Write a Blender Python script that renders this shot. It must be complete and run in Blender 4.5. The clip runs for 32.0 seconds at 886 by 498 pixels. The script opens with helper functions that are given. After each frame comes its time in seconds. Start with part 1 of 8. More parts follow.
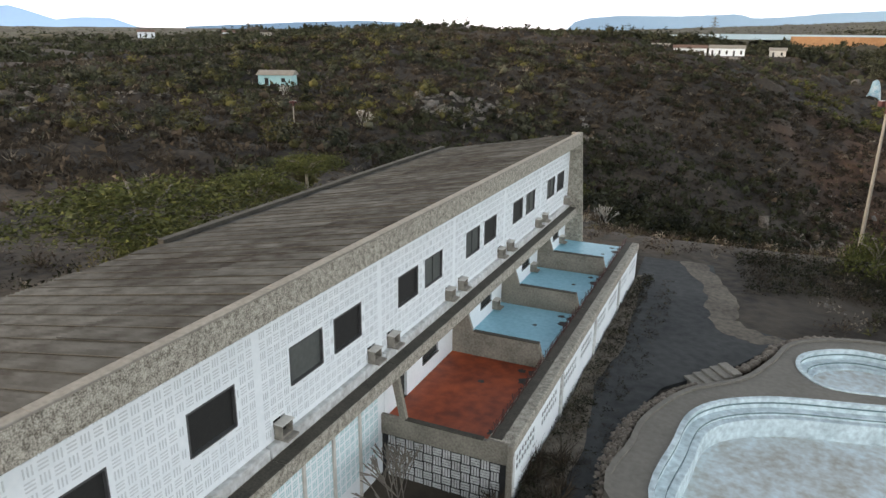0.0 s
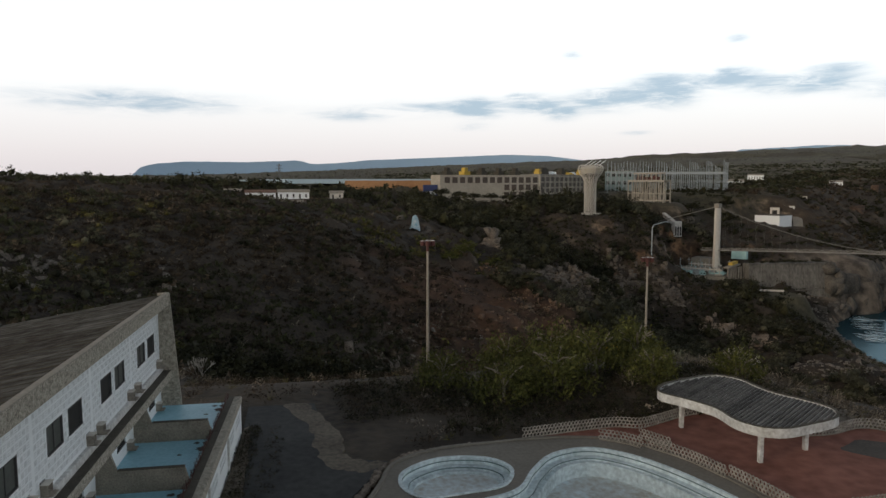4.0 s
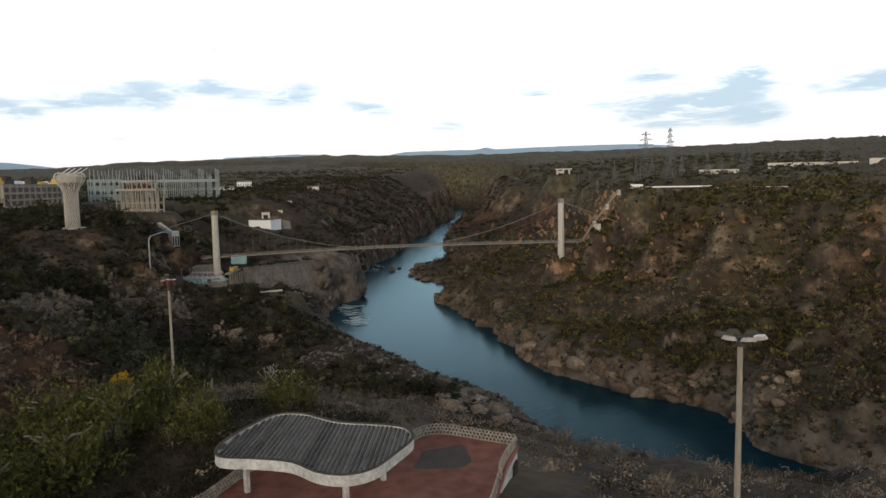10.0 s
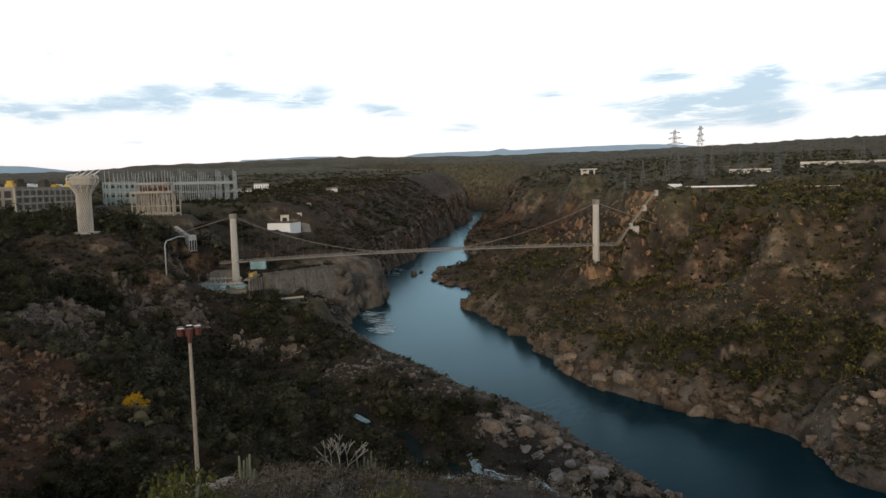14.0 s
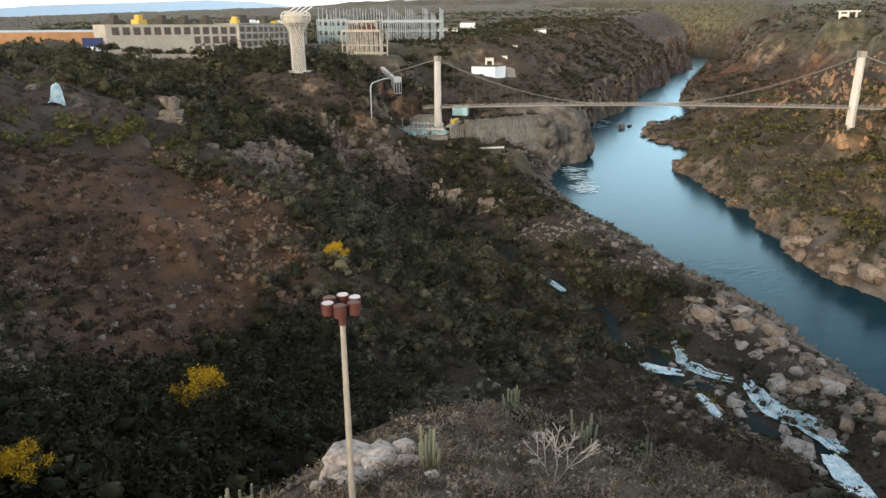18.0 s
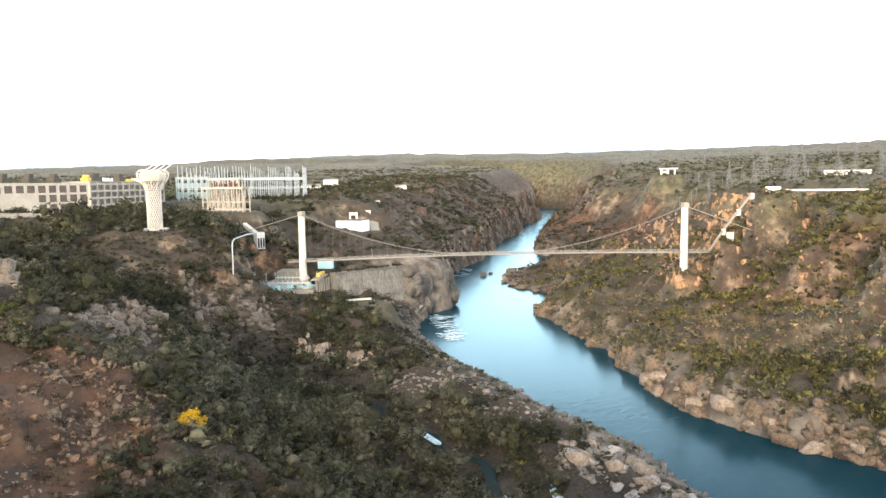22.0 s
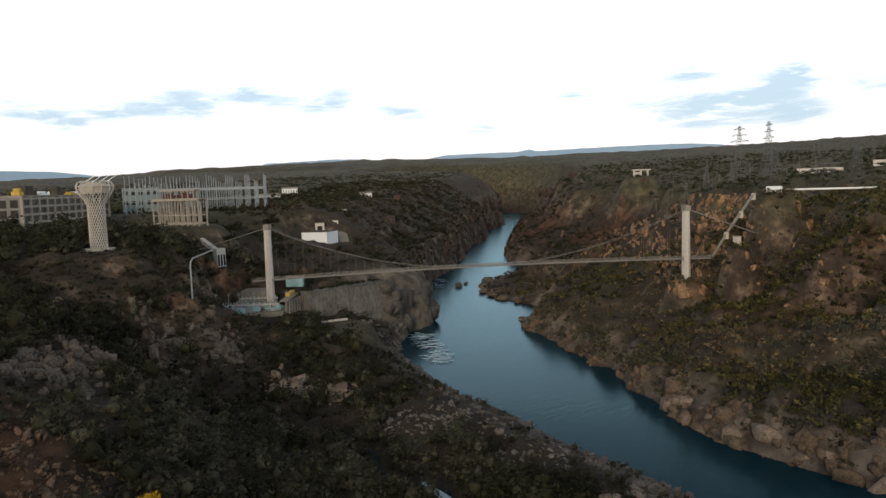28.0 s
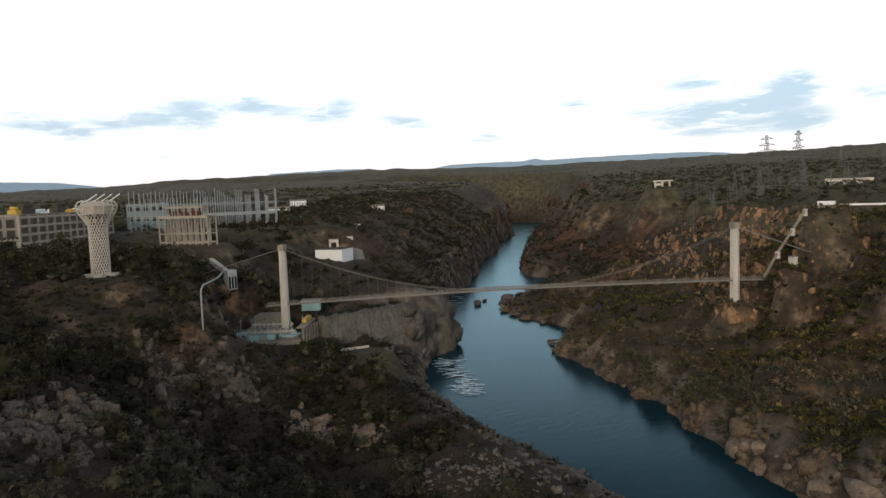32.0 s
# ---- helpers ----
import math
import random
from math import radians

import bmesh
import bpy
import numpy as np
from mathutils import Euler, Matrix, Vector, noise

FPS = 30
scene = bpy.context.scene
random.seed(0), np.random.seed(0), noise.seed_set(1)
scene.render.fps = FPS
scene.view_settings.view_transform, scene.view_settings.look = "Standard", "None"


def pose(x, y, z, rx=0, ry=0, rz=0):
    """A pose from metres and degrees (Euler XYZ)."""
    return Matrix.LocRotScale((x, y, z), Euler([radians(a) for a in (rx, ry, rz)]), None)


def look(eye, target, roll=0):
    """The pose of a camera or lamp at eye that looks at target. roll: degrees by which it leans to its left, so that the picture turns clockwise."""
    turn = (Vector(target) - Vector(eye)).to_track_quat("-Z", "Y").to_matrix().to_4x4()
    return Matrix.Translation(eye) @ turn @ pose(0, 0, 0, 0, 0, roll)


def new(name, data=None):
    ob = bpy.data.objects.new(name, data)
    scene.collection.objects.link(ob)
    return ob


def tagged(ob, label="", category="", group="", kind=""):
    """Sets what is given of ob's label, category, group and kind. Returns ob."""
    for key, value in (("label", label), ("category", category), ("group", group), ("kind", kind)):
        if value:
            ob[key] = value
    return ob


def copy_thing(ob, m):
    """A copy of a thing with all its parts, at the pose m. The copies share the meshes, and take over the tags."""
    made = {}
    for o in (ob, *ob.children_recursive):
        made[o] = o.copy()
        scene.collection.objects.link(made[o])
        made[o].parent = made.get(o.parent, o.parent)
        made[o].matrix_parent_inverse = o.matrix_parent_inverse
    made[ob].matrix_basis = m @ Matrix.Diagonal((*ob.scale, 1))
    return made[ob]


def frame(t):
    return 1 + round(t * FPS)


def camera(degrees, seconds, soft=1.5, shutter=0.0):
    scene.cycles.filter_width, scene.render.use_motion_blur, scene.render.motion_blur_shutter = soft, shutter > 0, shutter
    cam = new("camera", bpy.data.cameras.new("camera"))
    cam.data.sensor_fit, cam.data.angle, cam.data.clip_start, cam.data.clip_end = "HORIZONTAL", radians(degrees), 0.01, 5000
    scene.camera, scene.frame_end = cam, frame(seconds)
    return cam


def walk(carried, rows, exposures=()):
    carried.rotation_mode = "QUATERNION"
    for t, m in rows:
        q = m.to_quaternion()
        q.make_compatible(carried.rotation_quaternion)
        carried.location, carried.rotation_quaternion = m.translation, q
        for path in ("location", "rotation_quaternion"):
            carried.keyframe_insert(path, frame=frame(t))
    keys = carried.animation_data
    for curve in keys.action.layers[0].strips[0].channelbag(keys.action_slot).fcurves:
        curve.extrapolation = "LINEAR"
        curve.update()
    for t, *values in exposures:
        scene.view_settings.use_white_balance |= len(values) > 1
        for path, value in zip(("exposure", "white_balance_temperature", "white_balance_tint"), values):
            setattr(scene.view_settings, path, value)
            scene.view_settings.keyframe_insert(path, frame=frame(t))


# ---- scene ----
cam = camera(65.8, 32.0)
# seconds, eye (x, y, z), yaw to the left of +y, pitch, lean
PATH = [
    (0, 0.00, 0.00, 19.69, 24.10, -17.36, 0.71),
    (0.5, -0.02, -0.04, 19.73, 24.75, -14.82, 0.64),
    (1, 0.06, -0.12, 19.93, 24.11, -12.22, 0.58),
    (1.5, 0.02, -0.16, 20.43, 21.88, -9.69, 0.68),
    (2, -0.41, 0.08, 20.85, 18.58, -7.20, 0.83),
    (2.5, -0.41, -0.13, 20.88, 15.61, -5.69, 0.69),
    (3, 0.07, -0.79, 21.16, 7.70, -5.62, 0.45),
    (3.5, -0.18, -0.92, 21.11, -1.48, -5.61, 0.18),
    (4, -0.28, -0.95, 21.09, -9.72, -5.64, -0.05),
    (4.5, -0.32, -0.94, 21.09, -18.16, -5.65, -0.25),
    (6.5, -0.32, -0.81, 21.21, -39.53, -5.92, -0.43),
    (7, -0.45, -0.71, 21.27, -42.48, -5.99, -0.46),
    (7.5, -0.29, 0.11, 21.21, -42.29, -5.92, -0.44),
    (8, 0.15, 1.82, 21.09, -43.05, -5.73, -0.48),
    (8.5, 0.78, 4.14, 21.01, -43.81, -5.65, -0.65),
    (9, 1.50, 6.75, 20.99, -46.19, -5.57, -0.80),
    (9.5, 2.33, 9.43, 20.99, -48.38, -5.46, -1.03),
    (10, 3.19, 11.93, 21.05, -50.34, -5.44, -1.17),
    (10.5, 4.02, 14.22, 21.16, -52.60, -5.41, -1.28),
    (11, 4.96, 16.57, 21.23, -52.82, -5.36, -1.35),
    (11.5, 6.28, 19.57, 21.08, -53.14, -5.27, -1.38),
    (12, 8.07, 23.28, 20.76, -53.33, -5.14, -1.33),
    (12.5, 10.13, 27.16, 20.52, -53.44, -5.06, -1.39),
    (13, 12.37, 31.05, 20.43, -53.24, -5.28, -1.37),
    (13.5, 14.70, 34.60, 20.53, -51.03, -5.22, -1.41),
    (15.5, 25.29, 49.90, 21.72, -45.49, -6.29, -1.51),
    (16, 27.41, 53.08, 22.22, -42.98, -7.10, -1.28),
    (16.5, 29.09, 55.68, 22.38, -40.41, -9.45, -1.06),
    (17, 30.22, 57.49, 22.32, -37.63, -12.08, -0.83),
    (17.5, 30.87, 58.47, 22.26, -34.56, -15.13, -0.58),
    (18, 31.25, 58.82, 22.25, -32.39, -17.81, -0.42),
    (18.5, 31.51, 58.90, 22.24, -29.98, -20.36, -0.13),
    (19, 31.66, 58.82, 22.24, -29.55, -22.29, 0.02),
    (19.5, 31.72, 58.63, 22.28, -29.97, -21.55, 0.08),
    (20, 31.73, 58.46, 22.34, -32.70, -19.06, -0.13),
    (20.5, 31.78, 58.36, 22.38, -35.37, -15.23, -0.25),
    (21, 32.01, 58.56, 22.45, -37.85, -10.89, -0.40),
    (21.5, 32.48, 59.52, 22.59, -40.10, -8.07, -0.48),
    (22, 33.20, 61.32, 22.69, -43.67, -5.45, -0.73),
    (22.5, 34.28, 63.66, 22.69, -44.27, -3.51, -0.83),
    (23, 35.73, 66.46, 22.73, -43.69, -3.28, -0.81),
    (23.5, 37.46, 69.76, 22.85, -43.67, -3.73, -0.84),
    (24, 39.30, 73.60, 22.88, -44.01, -5.29, -0.91),
    (24.5, 41.17, 77.78, 22.75, -44.38, -5.71, -1.01),
    (25, 43.12, 82.01, 22.87, -44.58, -5.67, -1.14),
    (25.5, 45.11, 86.29, 23.34, -44.77, -5.50, -1.24),
    (26, 46.92, 90.60, 23.61, -45.79, -4.06, -1.42),
    (26.5, 48.61, 94.74, 23.61, -46.80, -4.33, -1.62),
    (28.5, 54.58, 113.23, 23.61, -47.32, -5.14, -1.90),
    (29, 56.33, 117.63, 23.84, -47.22, -5.18, -1.97),
    (29.5, 58.19, 122.08, 24.13, -46.75, -4.57, -1.99),
    (30, 60.13, 126.47, 24.71, -46.52, -4.44, -2.05),
    (30.5, 62.10, 130.77, 25.74, -47.34, -4.54, -2.13),
    (31, 64.02, 135.16, 26.81, -46.93, -4.42, -2.11),
    (31.5, 66.06, 139.59, 27.93, -46.60, -4.30, -2.08),
    (32, 68.12, 144.07, 29.28, -47.10, -4.33, -2.09),
]


def aim(x, y, z, yaw, pitch, lean):
    yaw, pitch = radians(yaw), radians(pitch)
    ahead = Vector((-math.sin(yaw) * math.cos(pitch), math.cos(yaw) * math.cos(pitch), math.sin(pitch)))
    return look((x, y, z), Vector((x, y, z)) + ahead, lean)


walk(cam, [(t, aim(*row)) for t, *row in PATH],
     [(0, 1.42), (1, 1.2), (2, 0.66), (3, 0.12), (4, -0.1), (7, 0.15), (9, 0.2), (13, 0.15), (16, 0.15), (17, 0.8),
      (18, 1.6), (19, 2.25), (20, 2.75), (21, 2.8), (22, 2.55), (23, 1.9), (24, 1.35), (25, 0.65), (26, 0.35), (29, 0.25), (32, 0.2)])

# ---- sky and sun ----
SUN_UP, SUN_TURN = 14.0, 235.0
world = bpy.data.worlds.new("dusk_sky")
scene.world = world
world.use_nodes = True
wn, wl = world.node_tree.nodes, world.node_tree.links
wn.clear()
w_out, w_bg = wn.new("ShaderNodeOutputWorld"), wn.new("ShaderNodeBackground")
w_sky = wn.new("ShaderNodeTexSky")
w_sky.sky_type, w_sky.sun_disc = "NISHITA", False
w_sky.sun_elevation, w_sky.sun_rotation = radians(SUN_UP), radians(SUN_TURN)
w_sky.dust_density = 3.0
w_co, w_sep = wn.new("ShaderNodeTexCoord"), wn.new("ShaderNodeSeparateXYZ")
wl.new(w_co.outputs["Generated"], w_sep.inputs[0])
w_ramp = wn.new("ShaderNodeValToRGB")
ramp = w_ramp.color_ramp
ramp.elements[0].position, ramp.elements[0].color = 0.0, (0.80, 0.74, 0.76, 1)
ramp.elements[1].position, ramp.elements[1].color = 1.0, (0.06, 0.062, 0.068, 1)
for at, col in ((0.035, (0.86, 0.81, 0.825, 1)), (0.09, (0.96, 0.94, 0.945, 1)), (0.15, (1.06, 1.07, 1.07, 1)), (0.30, (1.02, 1.05, 1.06, 1)), (0.42, (0.21, 0.225, 0.24, 1))):
    e = ramp.elements.new(at)
    e.color = col
wl.new(w_sep.outputs[2], w_ramp.inputs[0])
# cloud streaks low over the horizon: bearing, height, half width, half height in degrees, weight
CLOUDS = [
    (22.9, 6.5, 2.5, 0.75, 0.9), (27.6, 7.1, 2.6, 0.94, 1.0), (32.0, 7.9, 2.0, 0.61, 0.9), (37.0, 7.1, 3.7, 0.66, 0.9), (12.7, 5.9, 1.8, 0.7, 0.7), (17.4, 6.2, 2.3, 0.61, 0.8), (19.5, 5.4, 1.4, 0.47, 0.7), (39.3, 8.1, 1.8, 0.28, 0.6),
    (44.8, 6.3, 3.5, 0.56, 0.8), (20.3, 10.0, 0.9, 0.38, 0.6), (44.6, 4.5, 1.2, 0.38, 0.55), (51.3, 4.7, 2.7, 0.42, 0.55), (25.3, 3.8, 1.3, 0.19, 0.5), (58.4, 7.1, 2.1, 0.47, 0.7), (67.5, 8.1, 2.6, 0.61, 0.9), (65.5, 6.1, 4.2, 0.6, 0.75),
    (69.4, 4.9, 5.0, 0.85, 0.95), (72.5, 7.0, 2.1, 0.61, 0.9), (74.7, 7.6, 1.5, 0.75, 1.0), (71.9, 5.9, 3.4, 0.45, 0.7), (75.0, 4.6, 2.3, 0.7, 0.8), (32.5, 10.6, 0.9, 0.28, 0.5), (16.0, 6.9, 1.1, 0.23, 0.5), (11.9, 4.4, 1.4, 0.23, 0.5),
    (9, 6.0, 5, 0.5, 0.6), (2, 5.4, 4, 0.4, 0.5), (-14, 6, 8, 0.7, 0.7), (94, 6.5, 8, 0.8, 0.9), (82, 6.6, 5, 0.7, 0.9),
]


def w_math(op, a, b=None):
    n = wn.new("ShaderNodeMath")
    n.operation = op
    for i, v in enumerate((a, b)):
        if isinstance(v, (int, float)):
            n.inputs[i].default_value = v
        elif v is not None:
            wl.new(v, n.inputs[i])
    return n.outputs[0]


w_map, w_noise = wn.new("ShaderNodeMapping"), wn.new("ShaderNodeTexNoise")
w_map.inputs["Scale"].default_value = (10, 10, 60.0)
wl.new(w_co.outputs["Generated"], w_map.inputs[0])
wl.new(w_map.outputs[0], w_noise.inputs["Vector"])
w_noise.inputs["Scale"].default_value, w_noise.inputs["Detail"].default_value = 1.3, 9.0
w_noise.inputs["Distortion"].default_value = 0.5
w_noise.inputs["Roughness"].default_value = 0.66
bearing = w_math("MULTIPLY", w_math("ARCTAN2", w_sep.outputs[0], w_sep.outputs[1]), 180 / math.pi)
height = w_math("MULTIPLY", w_math("ARCSINE", w_sep.outputs[2]), 180 / math.pi)
total = 0.0
for az, el, wide, tall, weight in CLOUDS:
    u = w_math("POWER", w_math("ABSOLUTE", w_math("DIVIDE", w_math("SUBTRACT", bearing, az), wide)), 2.0)
    v = w_math("POWER", w_math("ABSOLUTE", w_math("DIVIDE", w_math("SUBTRACT", height, el), tall * 1.3)), 2.0)
    total = w_math("ADD", w_math("MULTIPLY", w_math("EXPONENT", w_math("MULTIPLY", w_math("ADD", u, v), -1.0)), weight), total)
w_cut = wn.new("ShaderNodeMapRange")
w_cut.interpolation_type = "SMOOTHSTEP"
w_cut.inputs[1].default_value, w_cut.inputs[2].default_value = 0.0, 1.25
w_cut.inputs[4].default_value = 0.95
wl.new(w_math("MULTIPLY", total, w_math("MULTIPLY", w_math("SUBTRACT", w_noise.outputs["Fac"], 0.25), 4.4)), w_cut.inputs[0])
w_mix = wn.new("ShaderNodeMixRGB")
w_mix.inputs[2].default_value = (0.40, 0.52, 0.64, 1)
wl.new(w_cut.outputs[0], w_mix.inputs[0])
wl.new(w_ramp.outputs[0], w_mix.inputs[1])
w_air = wn.new("ShaderNodeMixRGB")
w_air.blend_type = "ADD"
w_air.inputs[0].default_value = 0.03
wl.new(w_mix.outputs[0], w_air.inputs[1])
wl.new(w_sky.outputs[0], w_air.inputs[2])
w_bg.inputs["Strength"].default_value = 1.0
wl.new(w_air.outputs[0], w_bg.inputs["Color"])
wl.new(w_bg.outputs[0], w_out.inputs["Surface"])

sun = new("sun", bpy.data.lights.new("sun", "SUN"))
sun.data.energy, sun.data.angle, sun.data.color = 1.0, radians(14), (1.0, 0.80, 0.60)
sun.matrix_basis = look((-260, -130, 80), (0, 0, 0))

# ---- materials ----


def surface(name, dark, light, scale=1.0, rough=0.85, bump=0.3, metal=0.0, contrast=0.25, fine=9.0, tint=0.0, stretch=(1, 1, 1)):
    """Two tones mixed by noise at two scales, with fine relief. tint: how far single pieces differ."""
    m = bpy.data.materials.new(name)
    m.use_nodes = True
    nt = m.node_tree
    ns, ln = nt.nodes, nt.links
    bsdf = ns["Principled BSDF"]
    bsdf.inputs["Roughness"].default_value, bsdf.inputs["Metallic"].default_value = rough, metal
    geo, mp = ns.new("ShaderNodeNewGeometry"), ns.new("ShaderNodeMapping")
    mp.inputs["Scale"].default_value = stretch
    ln.new(geo.outputs["Position"], mp.inputs[0])
    big, small = ns.new("ShaderNodeTexNoise"), ns.new("ShaderNodeTexNoise")
    big.inputs["Scale"].default_value, big.inputs["Detail"].default_value = scale, 5.0
    small.inputs["Scale"].default_value, small.inputs["Detail"].default_value = scale * fine, 4.0
    for n in (big, small):
        ln.new(mp.outputs[0], n.inputs["Vector"])
    add = ns.new("ShaderNodeMath")
    add.operation = "MULTIPLY_ADD"
    add.inputs[1].default_value = 0.55
    ln.new(small.outputs["Fac"], add.inputs[0])
    half = ns.new("ShaderNodeMath")
    half.operation = "MULTIPLY"
    half.inputs[1].default_value = 0.45
    ln.new(big.outputs["Fac"], half.inputs[0])
    ln.new(half.outputs[0], add.inputs[2])
    cut = ns.new("ShaderNodeMapRange")
    cut.inputs[1].default_value, cut.inputs[2].default_value = 0.5 - contrast, 0.5 + contrast
    ln.new(add.outputs[0], cut.inputs[0])
    mix = ns.new("ShaderNodeMixRGB")
    mix.inputs[1].default_value, mix.inputs[2].default_value = (*dark, 1), (*light, 1)
    ln.new(cut.outputs[0], mix.inputs[0])
    last = mix.outputs[0]
    if tint:
        info, hsv = ns.new("ShaderNodeObjectInfo"), ns.new("ShaderNodeHueSaturation")
        rng = ns.new("ShaderNodeMapRange")
        rng.inputs[3].default_value, rng.inputs[4].default_value = 1 - tint, 1 + tint
        ln.new(info.outputs["Random"], rng.inputs[0])
        ln.new(rng.outputs[0], hsv.inputs["Value"])
        ln.new(last, hsv.inputs["Color"])
        last = hsv.outputs[0]
    ln.new(last, bsdf.inputs["Base Color"])
    if bump:
        b = ns.new("ShaderNodeBump")
        b.inputs["Strength"].default_value, b.inputs["Distance"].default_value = bump, 0.4 / (scale * fine)
        ln.new(add.outputs[0], b.inputs["Height"])
        ln.new(b.outputs[0], bsdf.inputs["Normal"])
    return m


def foliage(name, a, b, c):
    """Leaves: tone drifts over the land, from plant to plant and from leaf to leaf."""
    m = surface(name, a, b, 0.012, 0.8, 0.0, contrast=0.2, fine=14)
    ns, ln = m.node_tree.nodes, m.node_tree.links
    bsdf = ns["Principled BSDF"]
    old = bsdf.inputs["Base Color"].links[0].from_socket
    att, geo = ns.new("ShaderNodeAttribute"), ns.new("ShaderNodeNewGeometry")
    att.attribute_name = "tint"
    mix, hsv, rng = ns.new("ShaderNodeMixRGB"), ns.new("ShaderNodeHueSaturation"), ns.new("ShaderNodeMapRange")
    mix.inputs[2].default_value = (*c, 1)
    ln.new(att.outputs["Fac"], mix.inputs[0])
    ln.new(old, mix.inputs[1])
    rng.inputs[3].default_value, rng.inputs[4].default_value = 0.55, 1.5
    ln.new(geo.outputs["Random Per Island"], rng.inputs[0])
    ln.new(rng.outputs[0], hsv.inputs["Value"])
    ln.new(mix.outputs[0], hsv.inputs["Color"])
    ln.new(hsv.outputs[0], bsdf.inputs["Base Color"])
    bsdf.inputs["Specular IOR Level"].default_value = 0.15
    return m


M_CONC = surface("weathered_concrete", (0.16, 0.145, 0.12), (0.36, 0.33, 0.28), 0.7, 0.9, 0.35)
M_DECK = surface("pool_deck_concrete", (0.13, 0.12, 0.10), (0.24, 0.22, 0.185), 0.35, 0.9, 0.2)
M_PALE = surface("pale_concrete", (0.42, 0.40, 0.36), (0.66, 0.63, 0.57), 0.5, 0.85, 0.2)
M_WHITE = surface("white_paint", (0.72, 0.77, 0.79), (0.86, 0.89, 0.90), 0.6, 0.75, 0.12)
M_WHITE_DIRTY = surface("stained_white_paint", (0.30, 0.29, 0.27), (0.74, 0.76, 0.75), 0.8, 0.8, 0.2, contrast=0.2, fine=5)
# grey that stands for the shade inside recessed tile slots
M_GROOVE = surface("painted_tile_slot_shade", (0.48, 0.51, 0.52), (0.70, 0.73, 0.74), 0.8, 0.9, 0.0)
M_SLOT = surface("unlit_block_gap_black", (0.012, 0.012, 0.012), (0.03, 0.03, 0.03), 1, 0.9, 0.0)
M_PEBBLE = surface("pebble_dash", (0.13, 0.115, 0.09), (0.50, 0.465, 0.39), 5.0, 0.95, 1.0, contrast=0.12, fine=4)
M_SIDEWALL = surface("mould_streaked_render", (0.11, 0.10, 0.08), (0.33, 0.30, 0.245), 0.8, 0.95, 0.5, contrast=0.2, fine=12)
M_ROOF = surface("fibre_cement_roof", (0.016, 0.0145, 0.013), (0.086, 0.091, 0.089), 0.22, 0.92, 0.4, contrast=0.12, fine=7, tint=0.26, stretch=(0.6, 1.0, 1))
# dark tone for mould, and for painted shade on roof laps and tower
M_MOULD_SHADE = surface("mould_and_shade_dark", (0.02, 0.018, 0.014), (0.10, 0.09, 0.07), 1.2, 0.95, 0.4)
# near-black painted in place of the unlit depth of rooms and openings
M_DARK = surface("unlit_depth_black", (0.008, 0.008, 0.007), (0.02, 0.019, 0.017), 1, 0.8, 0.0)
M_CURTAIN = surface("dusty_glass", (0.06, 0.065, 0.06), (0.13, 0.14, 0.13), 0.5, 0.3, 0.0)
M_FRAME = surface("dark_metal_window_trim", (0.05, 0.05, 0.05), (0.11, 0.11, 0.11), 2, 0.5, 0.1)
M_RED = surface("red_painted_floor", (0.15, 0.026, 0.010), (0.43, 0.085, 0.025), 0.4, 0.55, 0.1, contrast=0.17, fine=4)
M_BLUE = surface("blue_painted_floor", (0.22, 0.46, 0.56), (0.40, 0.70, 0.82), 0.4, 0.5, 0.1)
M_PLATFORM = surface("faded_red_paving", (0.11, 0.032, 0.018), (0.32, 0.135, 0.10), 0.16, 0.9, 0.15, contrast=0.2, fine=5)
M_STAIN = surface("burnt_patch", (0.03, 0.03, 0.03), (0.10, 0.09, 0.08), 0.5, 0.95, 0.1)
M_POOL = surface("peeling_pool_paint", (0.38, 0.46, 0.48), (0.76, 0.87, 0.90), 0.5, 0.7, 0.15, contrast=0.14, fine=6)
M_POOLDIRT = surface("silted_pool_bottom", (0.44, 0.42, 0.36), (0.74, 0.84, 0.87), 0.35, 0.9, 0.2, contrast=0.16, fine=7)
M_LINE = surface("pool_tile_line", (0.07, 0.13, 0.14), (0.14, 0.22, 0.23), 1, 0.5, 0.05)
M_SAND = surface("trodden_sand", (0.05, 0.042, 0.032), (0.20, 0.17, 0.13), 0.3, 0.97, 0.4, contrast=0.18, fine=9)
M_ASPHALT = surface("worn_asphalt", (0.012, 0.015, 0.017), (0.062, 0.064, 0.062), 0.16, 0.95, 0.3, contrast=0.2, fine=9)
M_POLE = surface("grey_pole", (0.15, 0.13, 0.105), (0.33, 0.30, 0.25), 1.0, 0.8, 0.2, stretch=(1, 1, 0.2))
M_RUST = surface("rusty_red_steel", (0.035, 0.008, 0.006), (0.10, 0.028, 0.02), 2, 0.6, 0.2)
M_LENS = surface("clouded_lamp_glass", (0.22, 0.20, 0.19), (0.52, 0.50, 0.48), 3, 0.25, 0.0)
M_STEEL = surface("galvanised_steel", (0.25, 0.28, 0.29), (0.42, 0.46, 0.47), 0.4, 0.6, 0.0, metal=0.3)
M_PYLON = surface("dull_pylon_steel", (0.09, 0.095, 0.095), (0.17, 0.175, 0.175), 0.2, 0.7, 0.0)
M_CABLE = surface("bridge_cable_steel", (0.14, 0.135, 0.125), (0.27, 0.262, 0.245), 0.3, 0.7, 0.0, metal=0.2)
M_TEAL = surface("pale_teal_paint", (0.25, 0.46, 0.48), (0.45, 0.66, 0.67), 0.4, 0.7, 0.1)
